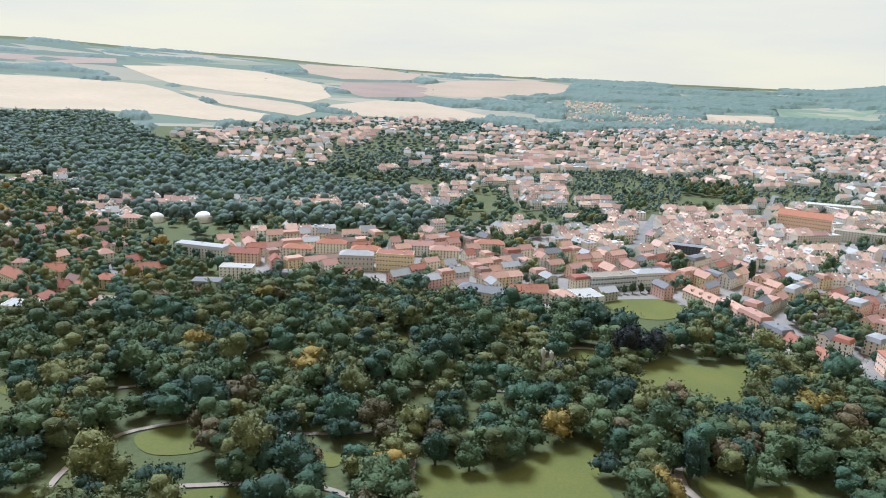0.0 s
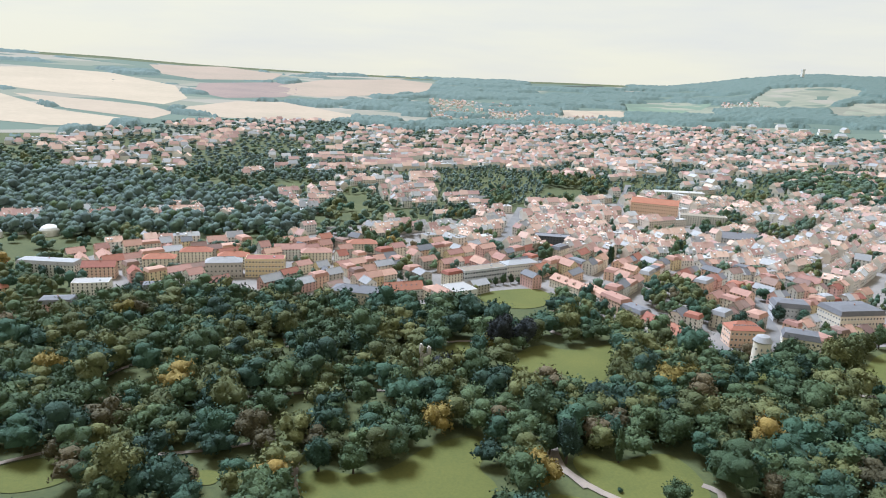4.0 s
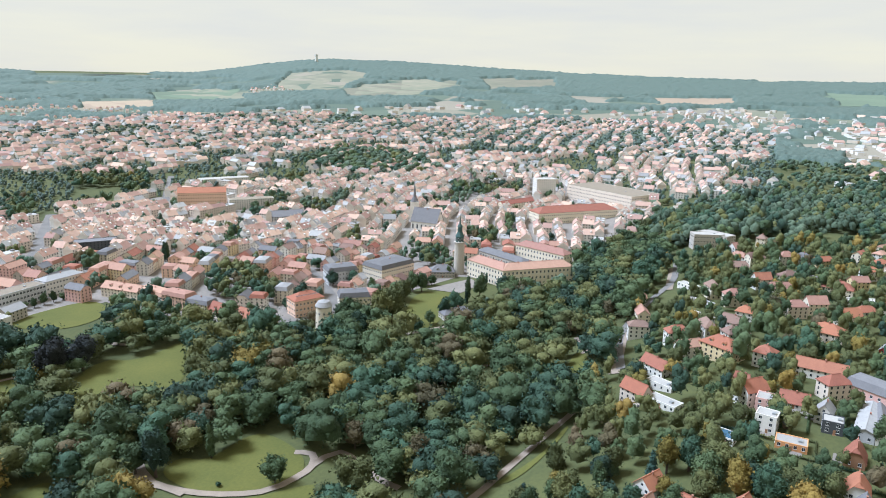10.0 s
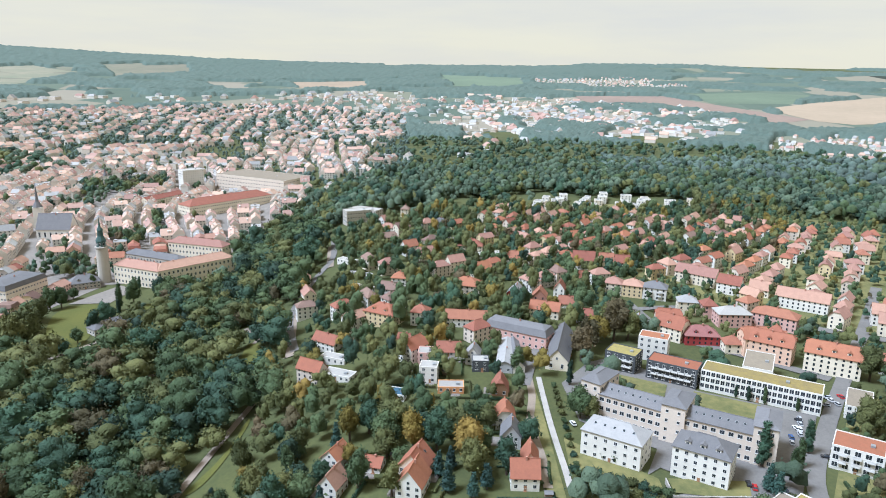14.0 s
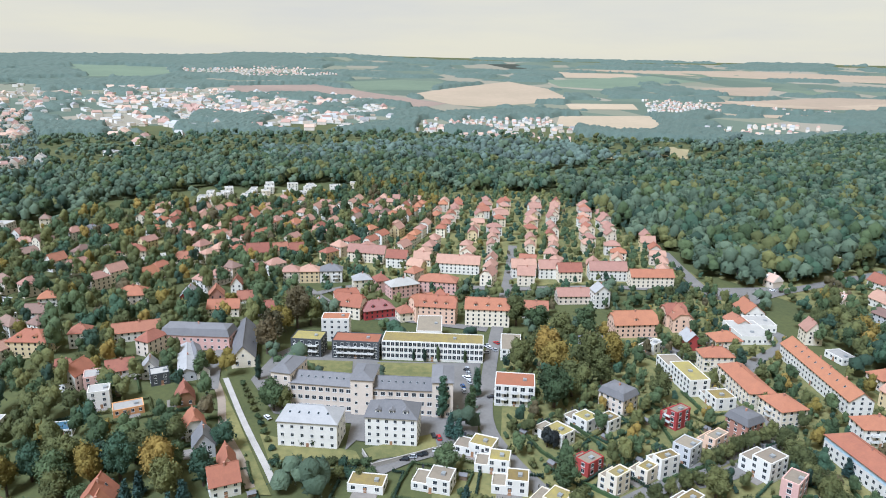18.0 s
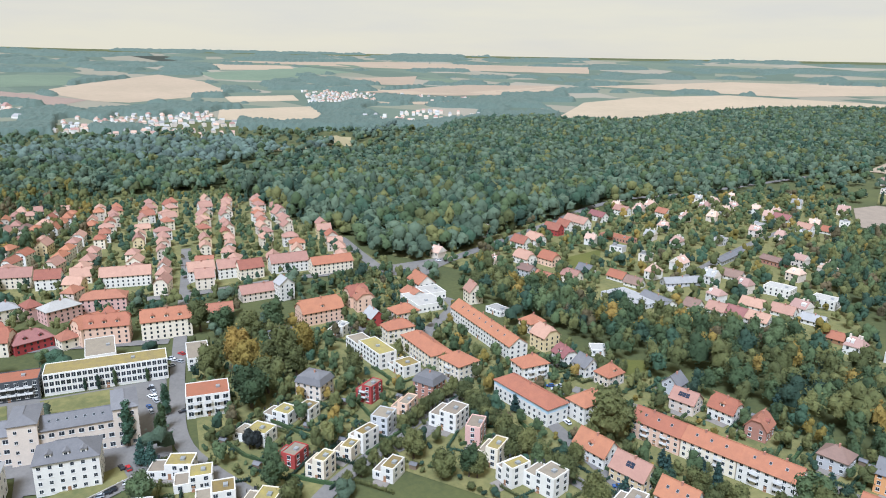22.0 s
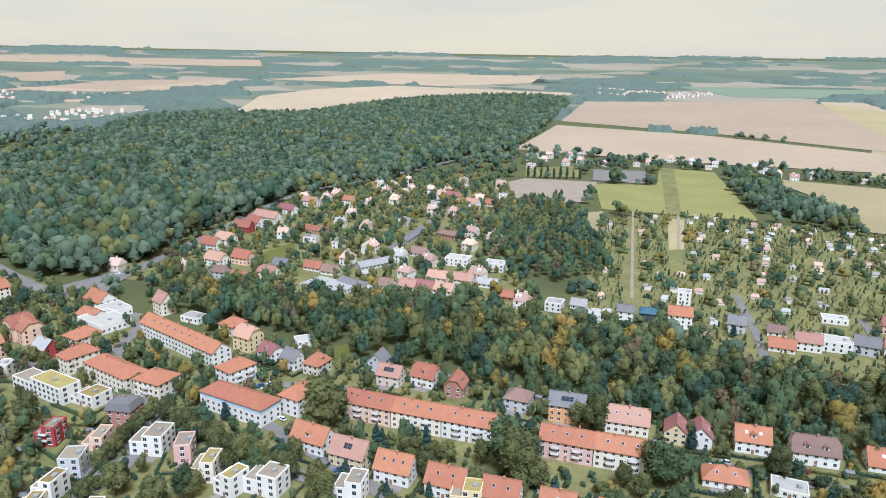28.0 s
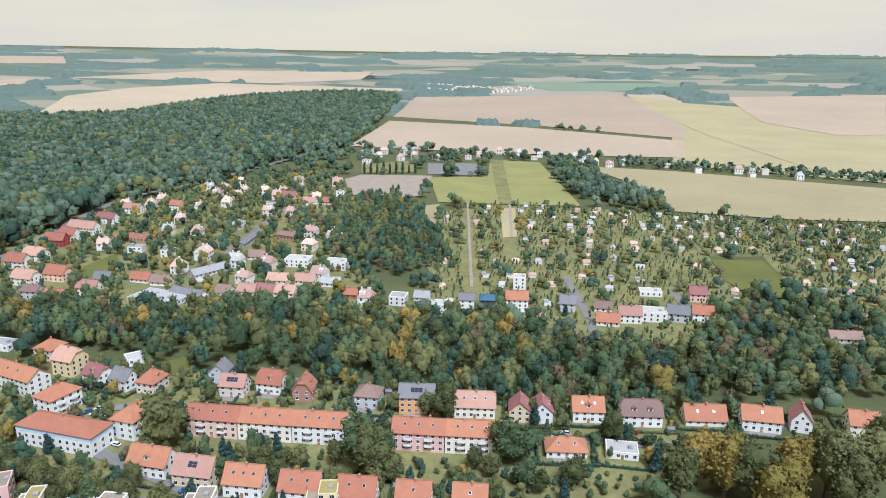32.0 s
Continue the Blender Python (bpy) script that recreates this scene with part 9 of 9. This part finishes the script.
def town_far(outline, seed, angle, step_x, step_y, h=(6, 11), flat=.15, rate=.85, name="distant_houses", label="distant town houses with red and grey roofs", white=.2, part_of=1.0, thin=-9.0, glazed=1250.0, lots=None):
    g = np.random.default_rng(seed)
    if lots is not None:
        X, Y, A, W, D = lots.T
    else:
        X, Y, A = blocks(outline, seed, angle, step_x, step_y, rate)
        W = D = np.zeros(len(X))
    s = Solid()
    Z = ground_z(X, Y)
    for x, y, a, z, lw, ld in zip(X, Y, A, Z, W, D):
        if noise.noise((x / 130, y / 130, 4.4)) < thin - (.45 if x * .5 + y * .87 < 0 else 0) + (.3 if x < 60 else 0):
            continue
        a = radians(a)
        w, d, hh = step_x * g.uniform(.36, .51) * part_of, step_y * g.uniform(.17, .24) * part_of, g.uniform(*h)
        if lw:
            w, d = lw / 2, ld / 2
        c, q = math.cos(a), math.sin(a)
        at = lambda u, v, t: (x + c * u - q * v, y + q * u + c * v, z + t)
        low = [at(-w, -d, -3), at(w, -d, -3), at(w, d, -3), at(-w, d, -3)]
        s.hull(low, [at(-w, -d, hh), at(w, -d, hh), at(w, d, hh), at(-w, d, hh)], int(g.choice((0, 0, 3, 4, 5))), False)
        TAKEN.append((x, y, max(w * .7, d) + 1))
        r = math.hypot(x, y)
        if r < glazed and hh > 4:
            for fl in range(int(hh / 3)):
                t = hh - 2.3 - fl * 3
                for v, e in ((-d, -.06), (d, .06)):
                    for i in range(max(2, int(w * 2 / 3.2))):
                        u = -w + (i + .5) * w * 2 / max(2, int(w * 2 / 3.2))
                        s.face([at(u - .6, v + e, t), at(u + .6, v + e, t), at(u + .6, v + e, t + 1.5), at(u - .6, v + e, t + 1.5)], 6)
        if g.random() < flat:
            s.face([at(-w, -d, hh), at(w, -d, hh), at(w, d, hh), at(-w, d, hh)], 2)
            if r < 1700:
                u = g.uniform(-.5, .4) * w
                s.hull([at(u, -1.2, hh), at(u + 3, -1.2, hh), at(u + 3, 1.2, hh), at(u, 1.2, hh)], [at(u, -1.2, hh + 1.6), at(u + 3, -1.2, hh + 1.6), at(u + 3, 1.2, hh + 1.6), at(u, 1.2, hh + 1.6)], 2)
            continue
        e, rh, m = .35, d * g.uniform(.7, 1.0), 1 if g.random() > white else 2
        k = g.choice((0, .35, .5)) * d * (0 if lw else 1)
        n = len(s.v)
        s.v += [at(-w - e, -d - e, hh - .3), at(w + e, -d - e, hh - .3), at(w + e, d + e, hh - .3), at(-w - e, d + e, hh - .3), at(-w + k - .2, 0, hh + rh), at(w - k + .2, 0, hh + rh)]
        s.f += [(n, n + 1, n + 5, n + 4), (n + 1, n + 2, n + 5), (n + 2, n + 3, n + 4, n + 5), (n + 3, n, n + 4)]
        s.m += [m, m if k else 0, m, m if k else 0]
        if r < glazed and hh > 4:
            for i in range(int(g.integers(1, 4))):
                u, v = g.uniform(-.7, .7) * w, g.uniform(-.15, .15) * d
                s.hull([at(u - .5, v - .4, hh + rh * .5), at(u + .5, v - .4, hh + rh * .5), at(u + .5, v + .4, hh + rh * .5), at(u - .5, v + .4, hh + rh * .5)],
                       [at(u - .5, v - .4, hh + rh + 1.2), at(u + .5, v - .4, hh + rh + 1.2), at(u + .5, v + .4, hh + rh + 1.2), at(u - .5, v + .4, hh + rh + 1.2)], 5)
            for i in range(int(g.integers(0, 4))):
                u, e2 = g.uniform(-.75, .75) * w, (-1 if g.random() < .5 else 1)
                zt = hh + rh * .55
                s.hull([at(u - .8, e2 * d * .72, hh + rh * .15), at(u + .8, e2 * d * .72, hh + rh * .15), at(u + .8, e2 * d * .3, hh + rh * .15), at(u - .8, e2 * d * .3, hh + rh * .15)],
                       [at(u - .8, e2 * d * .72, zt + .6), at(u + .8, e2 * d * .72, zt + .6), at(u + .8, e2 * d * .3, zt + .9), at(u - .8, e2 * d * .3, zt + .9)], 4)
    if not s.v:
        return None
    return tagged(new(name, s.mesh(name, [WALL["far"], TILE["hazy_red"], TILE["far_grey"], WALL["white"], WALL["far_pale"], WALL["beige"], GLASS])), label, "houses", "", "stuff")


# the fill of the quarters
GROVE_PTS = []
for c in GROVES:
    del CLEAR[CLEAR.index(c)]
    X, Y = spread(c, 11.0, 60, .5)
    GROVE_PTS.append((X, Y))
    CLEAR.append(c)


CLEAR.remove(WHITE_ROW)
town_near(WHITE_ROW, 26, -15, 13, 20, (2, 3), ("pale",), ("white", "white", "cream"), "modern flat-roofed house", "white modern houses", .9, 34, "modern_house", ("flat",))
CLEAR.append(WHITE_ROW)
town_near(VILLAS, 27, -30, 21, 31, (3, 3), ("red", "pink", "orange", "pink", "brown"), ("white", "cream", "white", "beige", "yellow"), "villa in a hillside garden", "hillside villas", .55, 44, "villa", ("hip", "half", "gable", "hip"), size=.66, inner=340)
town_near(HOMES, 21, -25, 15, 24, (3, 3), ("pink", "pink", "orange", "pink", "red", "pink"), ("white", "cream", "cream", "beige", "yellow", "white"), "villa in a garden quarter", "garden quarter houses", .95, 175, "villa", ("hip", "half", "gable", "hip"), size=.86)
town_near(HILL_HOMES, 22, 40, 17, 34, (2, 3), ("red", "pink", "orange", "brown"), ("white", "cream", "beige", "yellow"), "villa below the wooded hill", "hill villas", .6, 40, "villa", ("hip", "gable", "half"), size=.78)
LOTS = quarters(TOWN, 3, 28, 72, 46)
LOTS = LOTS[np.argsort(np.hypot(LOTS[:, 0], LOTS[:, 1]))]
town_near(TOWN, 3, 28, 14, 23, (3, 4), limit=220, lots=LOTS[:220], kinds=("gable", "gable", "gable", "half", "mansard"))
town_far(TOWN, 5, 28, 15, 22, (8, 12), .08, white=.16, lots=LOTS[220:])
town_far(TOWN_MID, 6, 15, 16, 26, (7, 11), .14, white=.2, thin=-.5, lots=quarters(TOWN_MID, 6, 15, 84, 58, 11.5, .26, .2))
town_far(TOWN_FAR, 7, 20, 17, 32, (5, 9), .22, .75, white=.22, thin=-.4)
town_far(WORKS, 9, 5, 50, 75, (6, 10), .7, .45, "distant_works", "distant white factory halls and slab blocks", .8, .6)
town_far(WORKS_MID, 11, 25, 30, 48, (5, 9), .55, .7, "distant_works", "distant white factory halls and grey roofs", .5, .8, glazed=0)
town_far(WORKS_EAST, 10, 70, 34, 52, (5, 8), .5, .45, "distant_works", "distant white factory halls and red roofs", .35, .75)
town_far(PLOTS, 23, -3, 15, 24, (2, 2.5), .35, .75, "garden_huts", "many small huts in allotment gardens", .4, .4)
town_far(PLOTS_EAST, 24, 20, 14, 24, (2, 2.5), .35, .75, "garden_huts", "many small huts in allotment gardens", .4, .4)
town_far(SUBURB, 25, 10, 22, 46, (5, 6.5), .2, .7, "suburb_houses", "small suburb houses among trees", .15, .5)
for i, c in enumerate(VILLAGES):
    town_far(c, 70 + i, 20 * i, 18, 34, (5, 8), .3, .55, "village_houses", "distant village houses with red and pale roofs", .35, .6)

# gardens round the nearer houses: leafy hedges along the plot, a paved terrace, a shed in some
g = np.random.default_rng(90)
FEET = np.array(FOOT)
SPRIG = [crown_arrays(g, 1.0, .62, 2, 9, .32, 1) for _ in range(4)]
for x, y, rz, w, d in HOMESTEADS:
    a = radians(rz)
    hw, hd = w / 2 + g.uniform(3.2, 5.5), d / 2 + g.uniform(4.5, 7.5)
    ring = [(-hw, -hd), (hw, -hd), (hw, hd), (-hw, hd), (-hw, -hd)]
    Vs, Ts, n = [], [], 0
    tall = g.uniform(1.3, 2.3)
    for (ua, va), (ub, vb) in zip(ring, ring[1:]):
        if g.random() < .18:
            continue
        m = int(math.hypot(ub - ua, vb - va) / .95)
        for i in range(m):
            u, v = ua + (ub - ua) * i / m, va + (vb - va) * i / m
            px, py = x + u * math.cos(a) - v * math.sin(a), y + u * math.sin(a) + v * math.cos(a)
            if (np.hypot(FEET[:, 0] - px, FEET[:, 1] - py) < FEET[:, 2]).any():
                continue
            V, T = SPRIG[int(g.integers(4))]
            Vs.append(V * (1.15, 1.15, tall * g.uniform(.85, 1.15)) + (px - x, py - y, float(ground_z(px, py) - ground_z(x, y)) - .1))
            Ts.append(T + n)
            n += len(V)
    if n:
        ob = thing("hedge", "leafy green garden hedge round a house plot", "hedge", x, y, 0, "garden hedges")
        me = tri_mesh("foliage", np.concatenate(Vs), np.concatenate(Ts), [LEAF[(MID, DARK, OLIVE)[int(g.integers(3))]]])
        part("foliage", me, None, ob)
    side = 1 if g.random() < .5 else -1
    px, py = x + (d / 2 + 2) * side * math.sin(a), y - (d / 2 + 2) * side * math.cos(a)
    if not (np.hypot(FEET[:, 0] - px, FEET[:, 1] - py) < FEET[:, 2] - 1.5).any():
        patio = thing("garden_terrace", "paved stone terrace beside a house", "terrace", px, py, rz, "garden terraces")
        part("paving", Solid().box(-w * .35, -1.9, -1.5, w * .35, 1.9, .32), PAVING, patio)
    u, v = (hw - 2) * (1 if g.random() < .5 else -1), (hd - 2) * side
    px, py = x + u * math.cos(a) - v * math.sin(a), y + u * math.sin(a) + v * math.cos(a)
    if g.random() < .55 and not (np.hypot(FEET[:, 0] - px, FEET[:, 1] - py) < FEET[:, 2] + 1.5).any():
        shed = thing("garden_shed", "small wooden garden shed with dark roof", "shed", px, py, rz, "garden sheds")
        part("wall", Solid().box(-1.4, -1.1, -.8, 1.4, 1.1, 2.1), TIMBER, shed)
        part("roof", roof_solid(2.8, 2.2, 2.1, .6, "gable", .25, .08), TILE["slate"], shed)
        TAKEN.append((px, py, 2.0))

G_MIX = [(MID, .41), (DARK, .27), (OLIVE, .28), (YELLOW, .015), (RUSSET, .025)]
H_MIX = [(MID, .36), (DARK, .14), (OLIVE, .38), (YELLOW, .08), (RUSSET, .04)]
# distant stands: mostly the pale bluish leaf that has haze in its colour
FAR_MIX = [(HAZYWOOD, .72), (BEECH, .2), (MID, .08)]
FOREST_MIX = [(BEECH, .5), (DARK, .2), (MID, .2), (OLIVE, .1)]
PX, PY = spread(PARK, 13.2, 11, .8)
order = np.argsort(np.hypot(PX, PY))
for k in order[:150]:
    tree(float(PX[k]), float(PY[k]), (MID, MID, DARK, DARK, OLIVE, OLIVE, MID, DARK, MID, RUSSET)[int(rng.integers(10))], float(rng.uniform(.9, 1.35)), "in the park", "park trees")
woods("park_woodland", None, 13.2, 11, G_MIX, (.75, 1.3), 5, 80, 1.3, "dense mixed trees of the park", (PX[order[150:]], PY[order[150:]]))
woods("forest", FOREST, 11.0, 12, FOREST_MIX, (.75, 1.2), 3, 24, 1.6, "closed deciduous forest", fine=800)
woods("cutting_trees", BELT, 9.5, 13, H_MIX, (.62, 1.05), 4, 70, 1.05, "trees along the railway cutting")
woods("belt_edge_trees", BELT_EDGE, 8.5, 66, G_MIX, (.55, .9), 4, 50, 1.0, "trees between the houses and the cutting")
woods("belt_edge_trees", BELT_SOUTH, 8.0, 67, G_MIX, (.5, .8), 4, 50, 1.0, "trees between the gardens and the cutting")
woods("river_wood", RIVER_WOOD, 11.5, 14, FOREST_MIX, (.7, 1.1), 3, 20, 1.7, "riverside wood")
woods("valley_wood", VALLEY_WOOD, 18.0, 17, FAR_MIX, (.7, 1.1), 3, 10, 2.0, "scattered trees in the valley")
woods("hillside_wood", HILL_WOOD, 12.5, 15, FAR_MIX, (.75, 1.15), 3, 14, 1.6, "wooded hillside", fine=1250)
woods("town_groves", None, 13.0, 60, G_MIX, (.6, .95), 4, 22, 1.3, "groups of big trees in the town", (np.concatenate([q[0] for q in GROVE_PTS]), np.concatenate([q[1] for q in GROVE_PTS])))
woods("town_grove", TOWN_GROVE, 14.0, 18, FOREST_MIX, (.8, 1.1), 3, 18, 1.6, "grove of trees in the town")
VX, VY = spread(VILLAS, 10.8, 16, .5)
order = np.argsort(np.hypot(VX, VY))
for k in order[:50]:
    tree(float(VX[k]), float(VY[k]), (MID, OLIVE, DARK, OLIVE, YELLOW, MID, FIR)[int(rng.integers(7))], float(rng.uniform(.5, .9)), "in a hillside garden", "garden trees")
woods("garden_trees", None, 10.0, 16, H_MIX, (.48, .92), 4, 48, 1.0, "garden trees between hillside houses", (VX[order[50:]], VY[order[50:]]))
woods("home_trees", HOMES, 11.0, 31, G_MIX, (.26, .6), 4, 24, .9, "garden trees between houses")
STREETS = [(395, -60), (445, 20), (530, -10), (475, -60), (442, -160), (440, -290), (400, -280), (380, -200), (390, -120)]
woods("street_trees", STREETS, 9.0, 43, G_MIX, (.3, .62), 4, 30, .8, "trees in front gardens along the streets")
woods("hill_home_trees", HILL_HOMES, 13.0, 32, G_MIX, (.6, 1.0), 4, 24, 1.1, "garden trees between villas")
EX, EY = spread(ESTATE, 9.6, 33, .2)
order = np.argsort(np.hypot(EX, EY))
for i, k in enumerate(order[:80]):
    tree(float(EX[k]), float(EY[k]), ("bush", "bush", OLIVE, "bush", MID, FIR, "bush", OLIVE)[int(rng.integers(8))], float(rng.uniform(.4, .62)) if i % 3 else float(rng.uniform(.5, .75)), "in an estate garden", "garden trees")
woods("estate_trees", None, 9.5, 33, H_MIX, (.3, .68), 4, 50, .75, "garden trees of the estate", (EX[order[80:]], EY[order[80:]]))
woods("suburb_trees", SUBURB, 11.0, 34, H_MIX, (.28, .62), 3, 20, .95, "garden trees of the suburb")
woods("tree_row", TREE_ROW, 11.0, 68, FOREST_MIX, (.6, .9), 3, 20, 1.3, "double row of trees beside the meadow")
CLEAR_NOW, CLEAR[:] = list(CLEAR), []
woods("field_row_trees", FIELD_ROW, 12.0, 69, FOREST_MIX, (.35, .62), 3, 20, 1.3, "row of trees and bushes along the field edge")
CLEAR[:] = CLEAR_NOW
woods("copse", COPSE, 9.0, 35, G_MIX, (.5, .88), 4, 20, 1.1, "dense copse")
woods("east_wood", EAST_WOOD, 9.5, 63, G_MIX, (.5, .95), 4, 40, 1.05, "trees round the allotments")
woods("allotment_trees", PLOTS_EAST, 17.0, 64, H_MIX, (.2, .42), 3, 18, .8, "fruit trees between allotment huts")
woods("allotment_trees", PLOTS, 20.0, 65, H_MIX, (.2, .42), 3, 18, .8, "fruit trees between allotment huts")
woods("allotment_bushes", PLOTS, 6.6, 36, H_MIX, (.13, .36), 2, 10, .8, "bushes and fruit trees of the allotments")
woods("allotment_bushes", PLOTS_EAST, 6.6, 37, H_MIX, (.13, .38), 2, 10, .8, "bushes and fruit trees of the allotments")
woods("town_trees", None, 12.0, 38, FOREST_MIX, (.42, .75), 3, 14, 1.3, "trees in town yards and streets", YARD_TREES[0].T)
woods("town_mid_trees", None, 11.0, 39, FAR_MIX, (.35, .65), 2, 12, 1.8, "trees in town yards and streets", YARD_TREES[1].T, fine=1000)
MX, MY = spread(TOWN_MID, 15.0, 41, 1.0)
west = MX < 80
woods("town_mid_trees", None, 13.0, 41, FAR_MIX, (.4, .8), 2, 12, 1.8, "trees in town yards and streets", (MX[west], MY[west]), fine=1)
woods("town_mid_trees", None, 9.0, 42, FAR_MIX, (.3, .58), 2, 12, 1.8, "low trees in town yards and streets", (MX[~west], MY[~west]), fine=1)
woods("town_far_trees", TOWN_FAR, 20.0, 40, [(HAZYWOOD, .8), (MID, .2)], (.3, .6), 2, 8, 2.4, "trees between distant houses", fine=1)

# trees on the open ground between the quarters
g = np.random.default_rng(49)
az, rr = g.uniform(-.75, 3.5, 9000), np.sqrt(g.uniform(215 ** 2, 1500 ** 2, 9000))
FX, FY = rr * np.sin(az), rr * np.cos(az)
keep = free(FX, FY, 2) & ((az < 3.15) | (rr < 760))
for c in (TOWN, TOWN_FAR, TOWN_MID, FOREST, RIVER_WOOD, HILL_WOOD, PLOTS, PLOTS_EAST, PARK, BELT, HOMES, ESTATE, VILLAS, SUBURB, COPSE):
    keep &= ~inside(c, FX, FY)
woods("scattered_trees", None, 13.0, 49, FOREST_MIX, (.5, .95), 3, 16, 1.4, "scattered trees on open ground", (FX[keep], FY[keep]))

# far woods, copses and hedgerows on the plain: one closed canopy that stands up where there are trees
def canopy(r0, r1, seed):
    g = np.random.default_rng(seed)
    az, rr = np.radians(np.arange(-46, 206, .16)), np.geomspace(r0, r1, 150)
    A, R_ = np.meshgrid(az, rr, indexing="ij")
    A, R_ = A + g.uniform(-.3, .3, A.shape) * radians(.16), R_ * (1 + g.uniform(-.3, .3, R_.shape) * .007)
    X, Y = R_ * np.sin(A), R_ * np.cos(A)
    deg = np.degrees(A)
    wide = np.array([noise.noise((a * 7, r / 260, 3.1)) + .55 * noise.noise((a * 26, r / 110, 9.2)) for a, r in zip(A.ravel(), R_.ravel())]).reshape(A.shape)
    share = np.interp(deg, (-46, -10, 4, 12, 30, 60, 85, 105, 130, 160, 206), (-.34, -.34, -.2, .12, .12, .16, .1, -.02, -.12, -.22, -.22))
    share = share + .3 * (1 - step(1500, 2300, R_))
    cover = wide + share - 1.6 * (1 - step(1440, 1560, R_))
    for c in (RIDGE, RIDGE_EAST):
        cover = np.where(inside(c, X, Y), .5, cover)
    for c in CLEAR + [WORKS, TOWN_FAR, TOWN_MID, FOREST, RIVER_WOOD, HILL_WOOD]:
        if max(math.hypot(*p) for p in c) > r0:
            cover = np.where(inside(c, X, Y), -1, cover)
    for c in VILLAGES + [WORKS_EAST, WORKS_MID]:
        cover = np.where(inside(c, X, Y), np.minimum(cover, wide - .15), cover)
    top = np.clip(cover * 9, -.35, 1) * 11 + np.where(cover > 0, g.uniform(0, 5.5, cover.shape), 0)
    Z = ground_z(X, Y) + top
    m, n = A.shape
    ids = np.arange(m * n).reshape(m, n)
    quad = np.stack([ids[:-1, :-1], ids[:-1, 1:], ids[1:, 1:], ids[1:, :-1]], -1).reshape(-1, 4)
    quad = quad[(cover.ravel()[quad] > 0).any(1)]
    T = np.concatenate([quad[:, [0, 1, 2]], quad[:, [0, 2, 3]]])
    used, back = np.unique(T, return_inverse=True)
    V = np.stack([X.ravel(), Y.ravel(), Z.ravel()], 1)[used]
    me = tri_mesh("far_woods", V, back.reshape(T.shape), [LEAF[HAZYWOOD]])
    return tagged(new("far_woods", me), "distant woods and hedgerows between the fields", "woodland", "", "stuff")


canopy(1420, 4740, 50)
woods("estate_shrubs", ESTATE, 5.6, 61, [(MID, .4), (OLIVE, .35), (DARK, .2), (YELLOW, .05)], (.3, .62), 2, 12, .6, "low shrubs in the estate gardens", None, 1, .45)
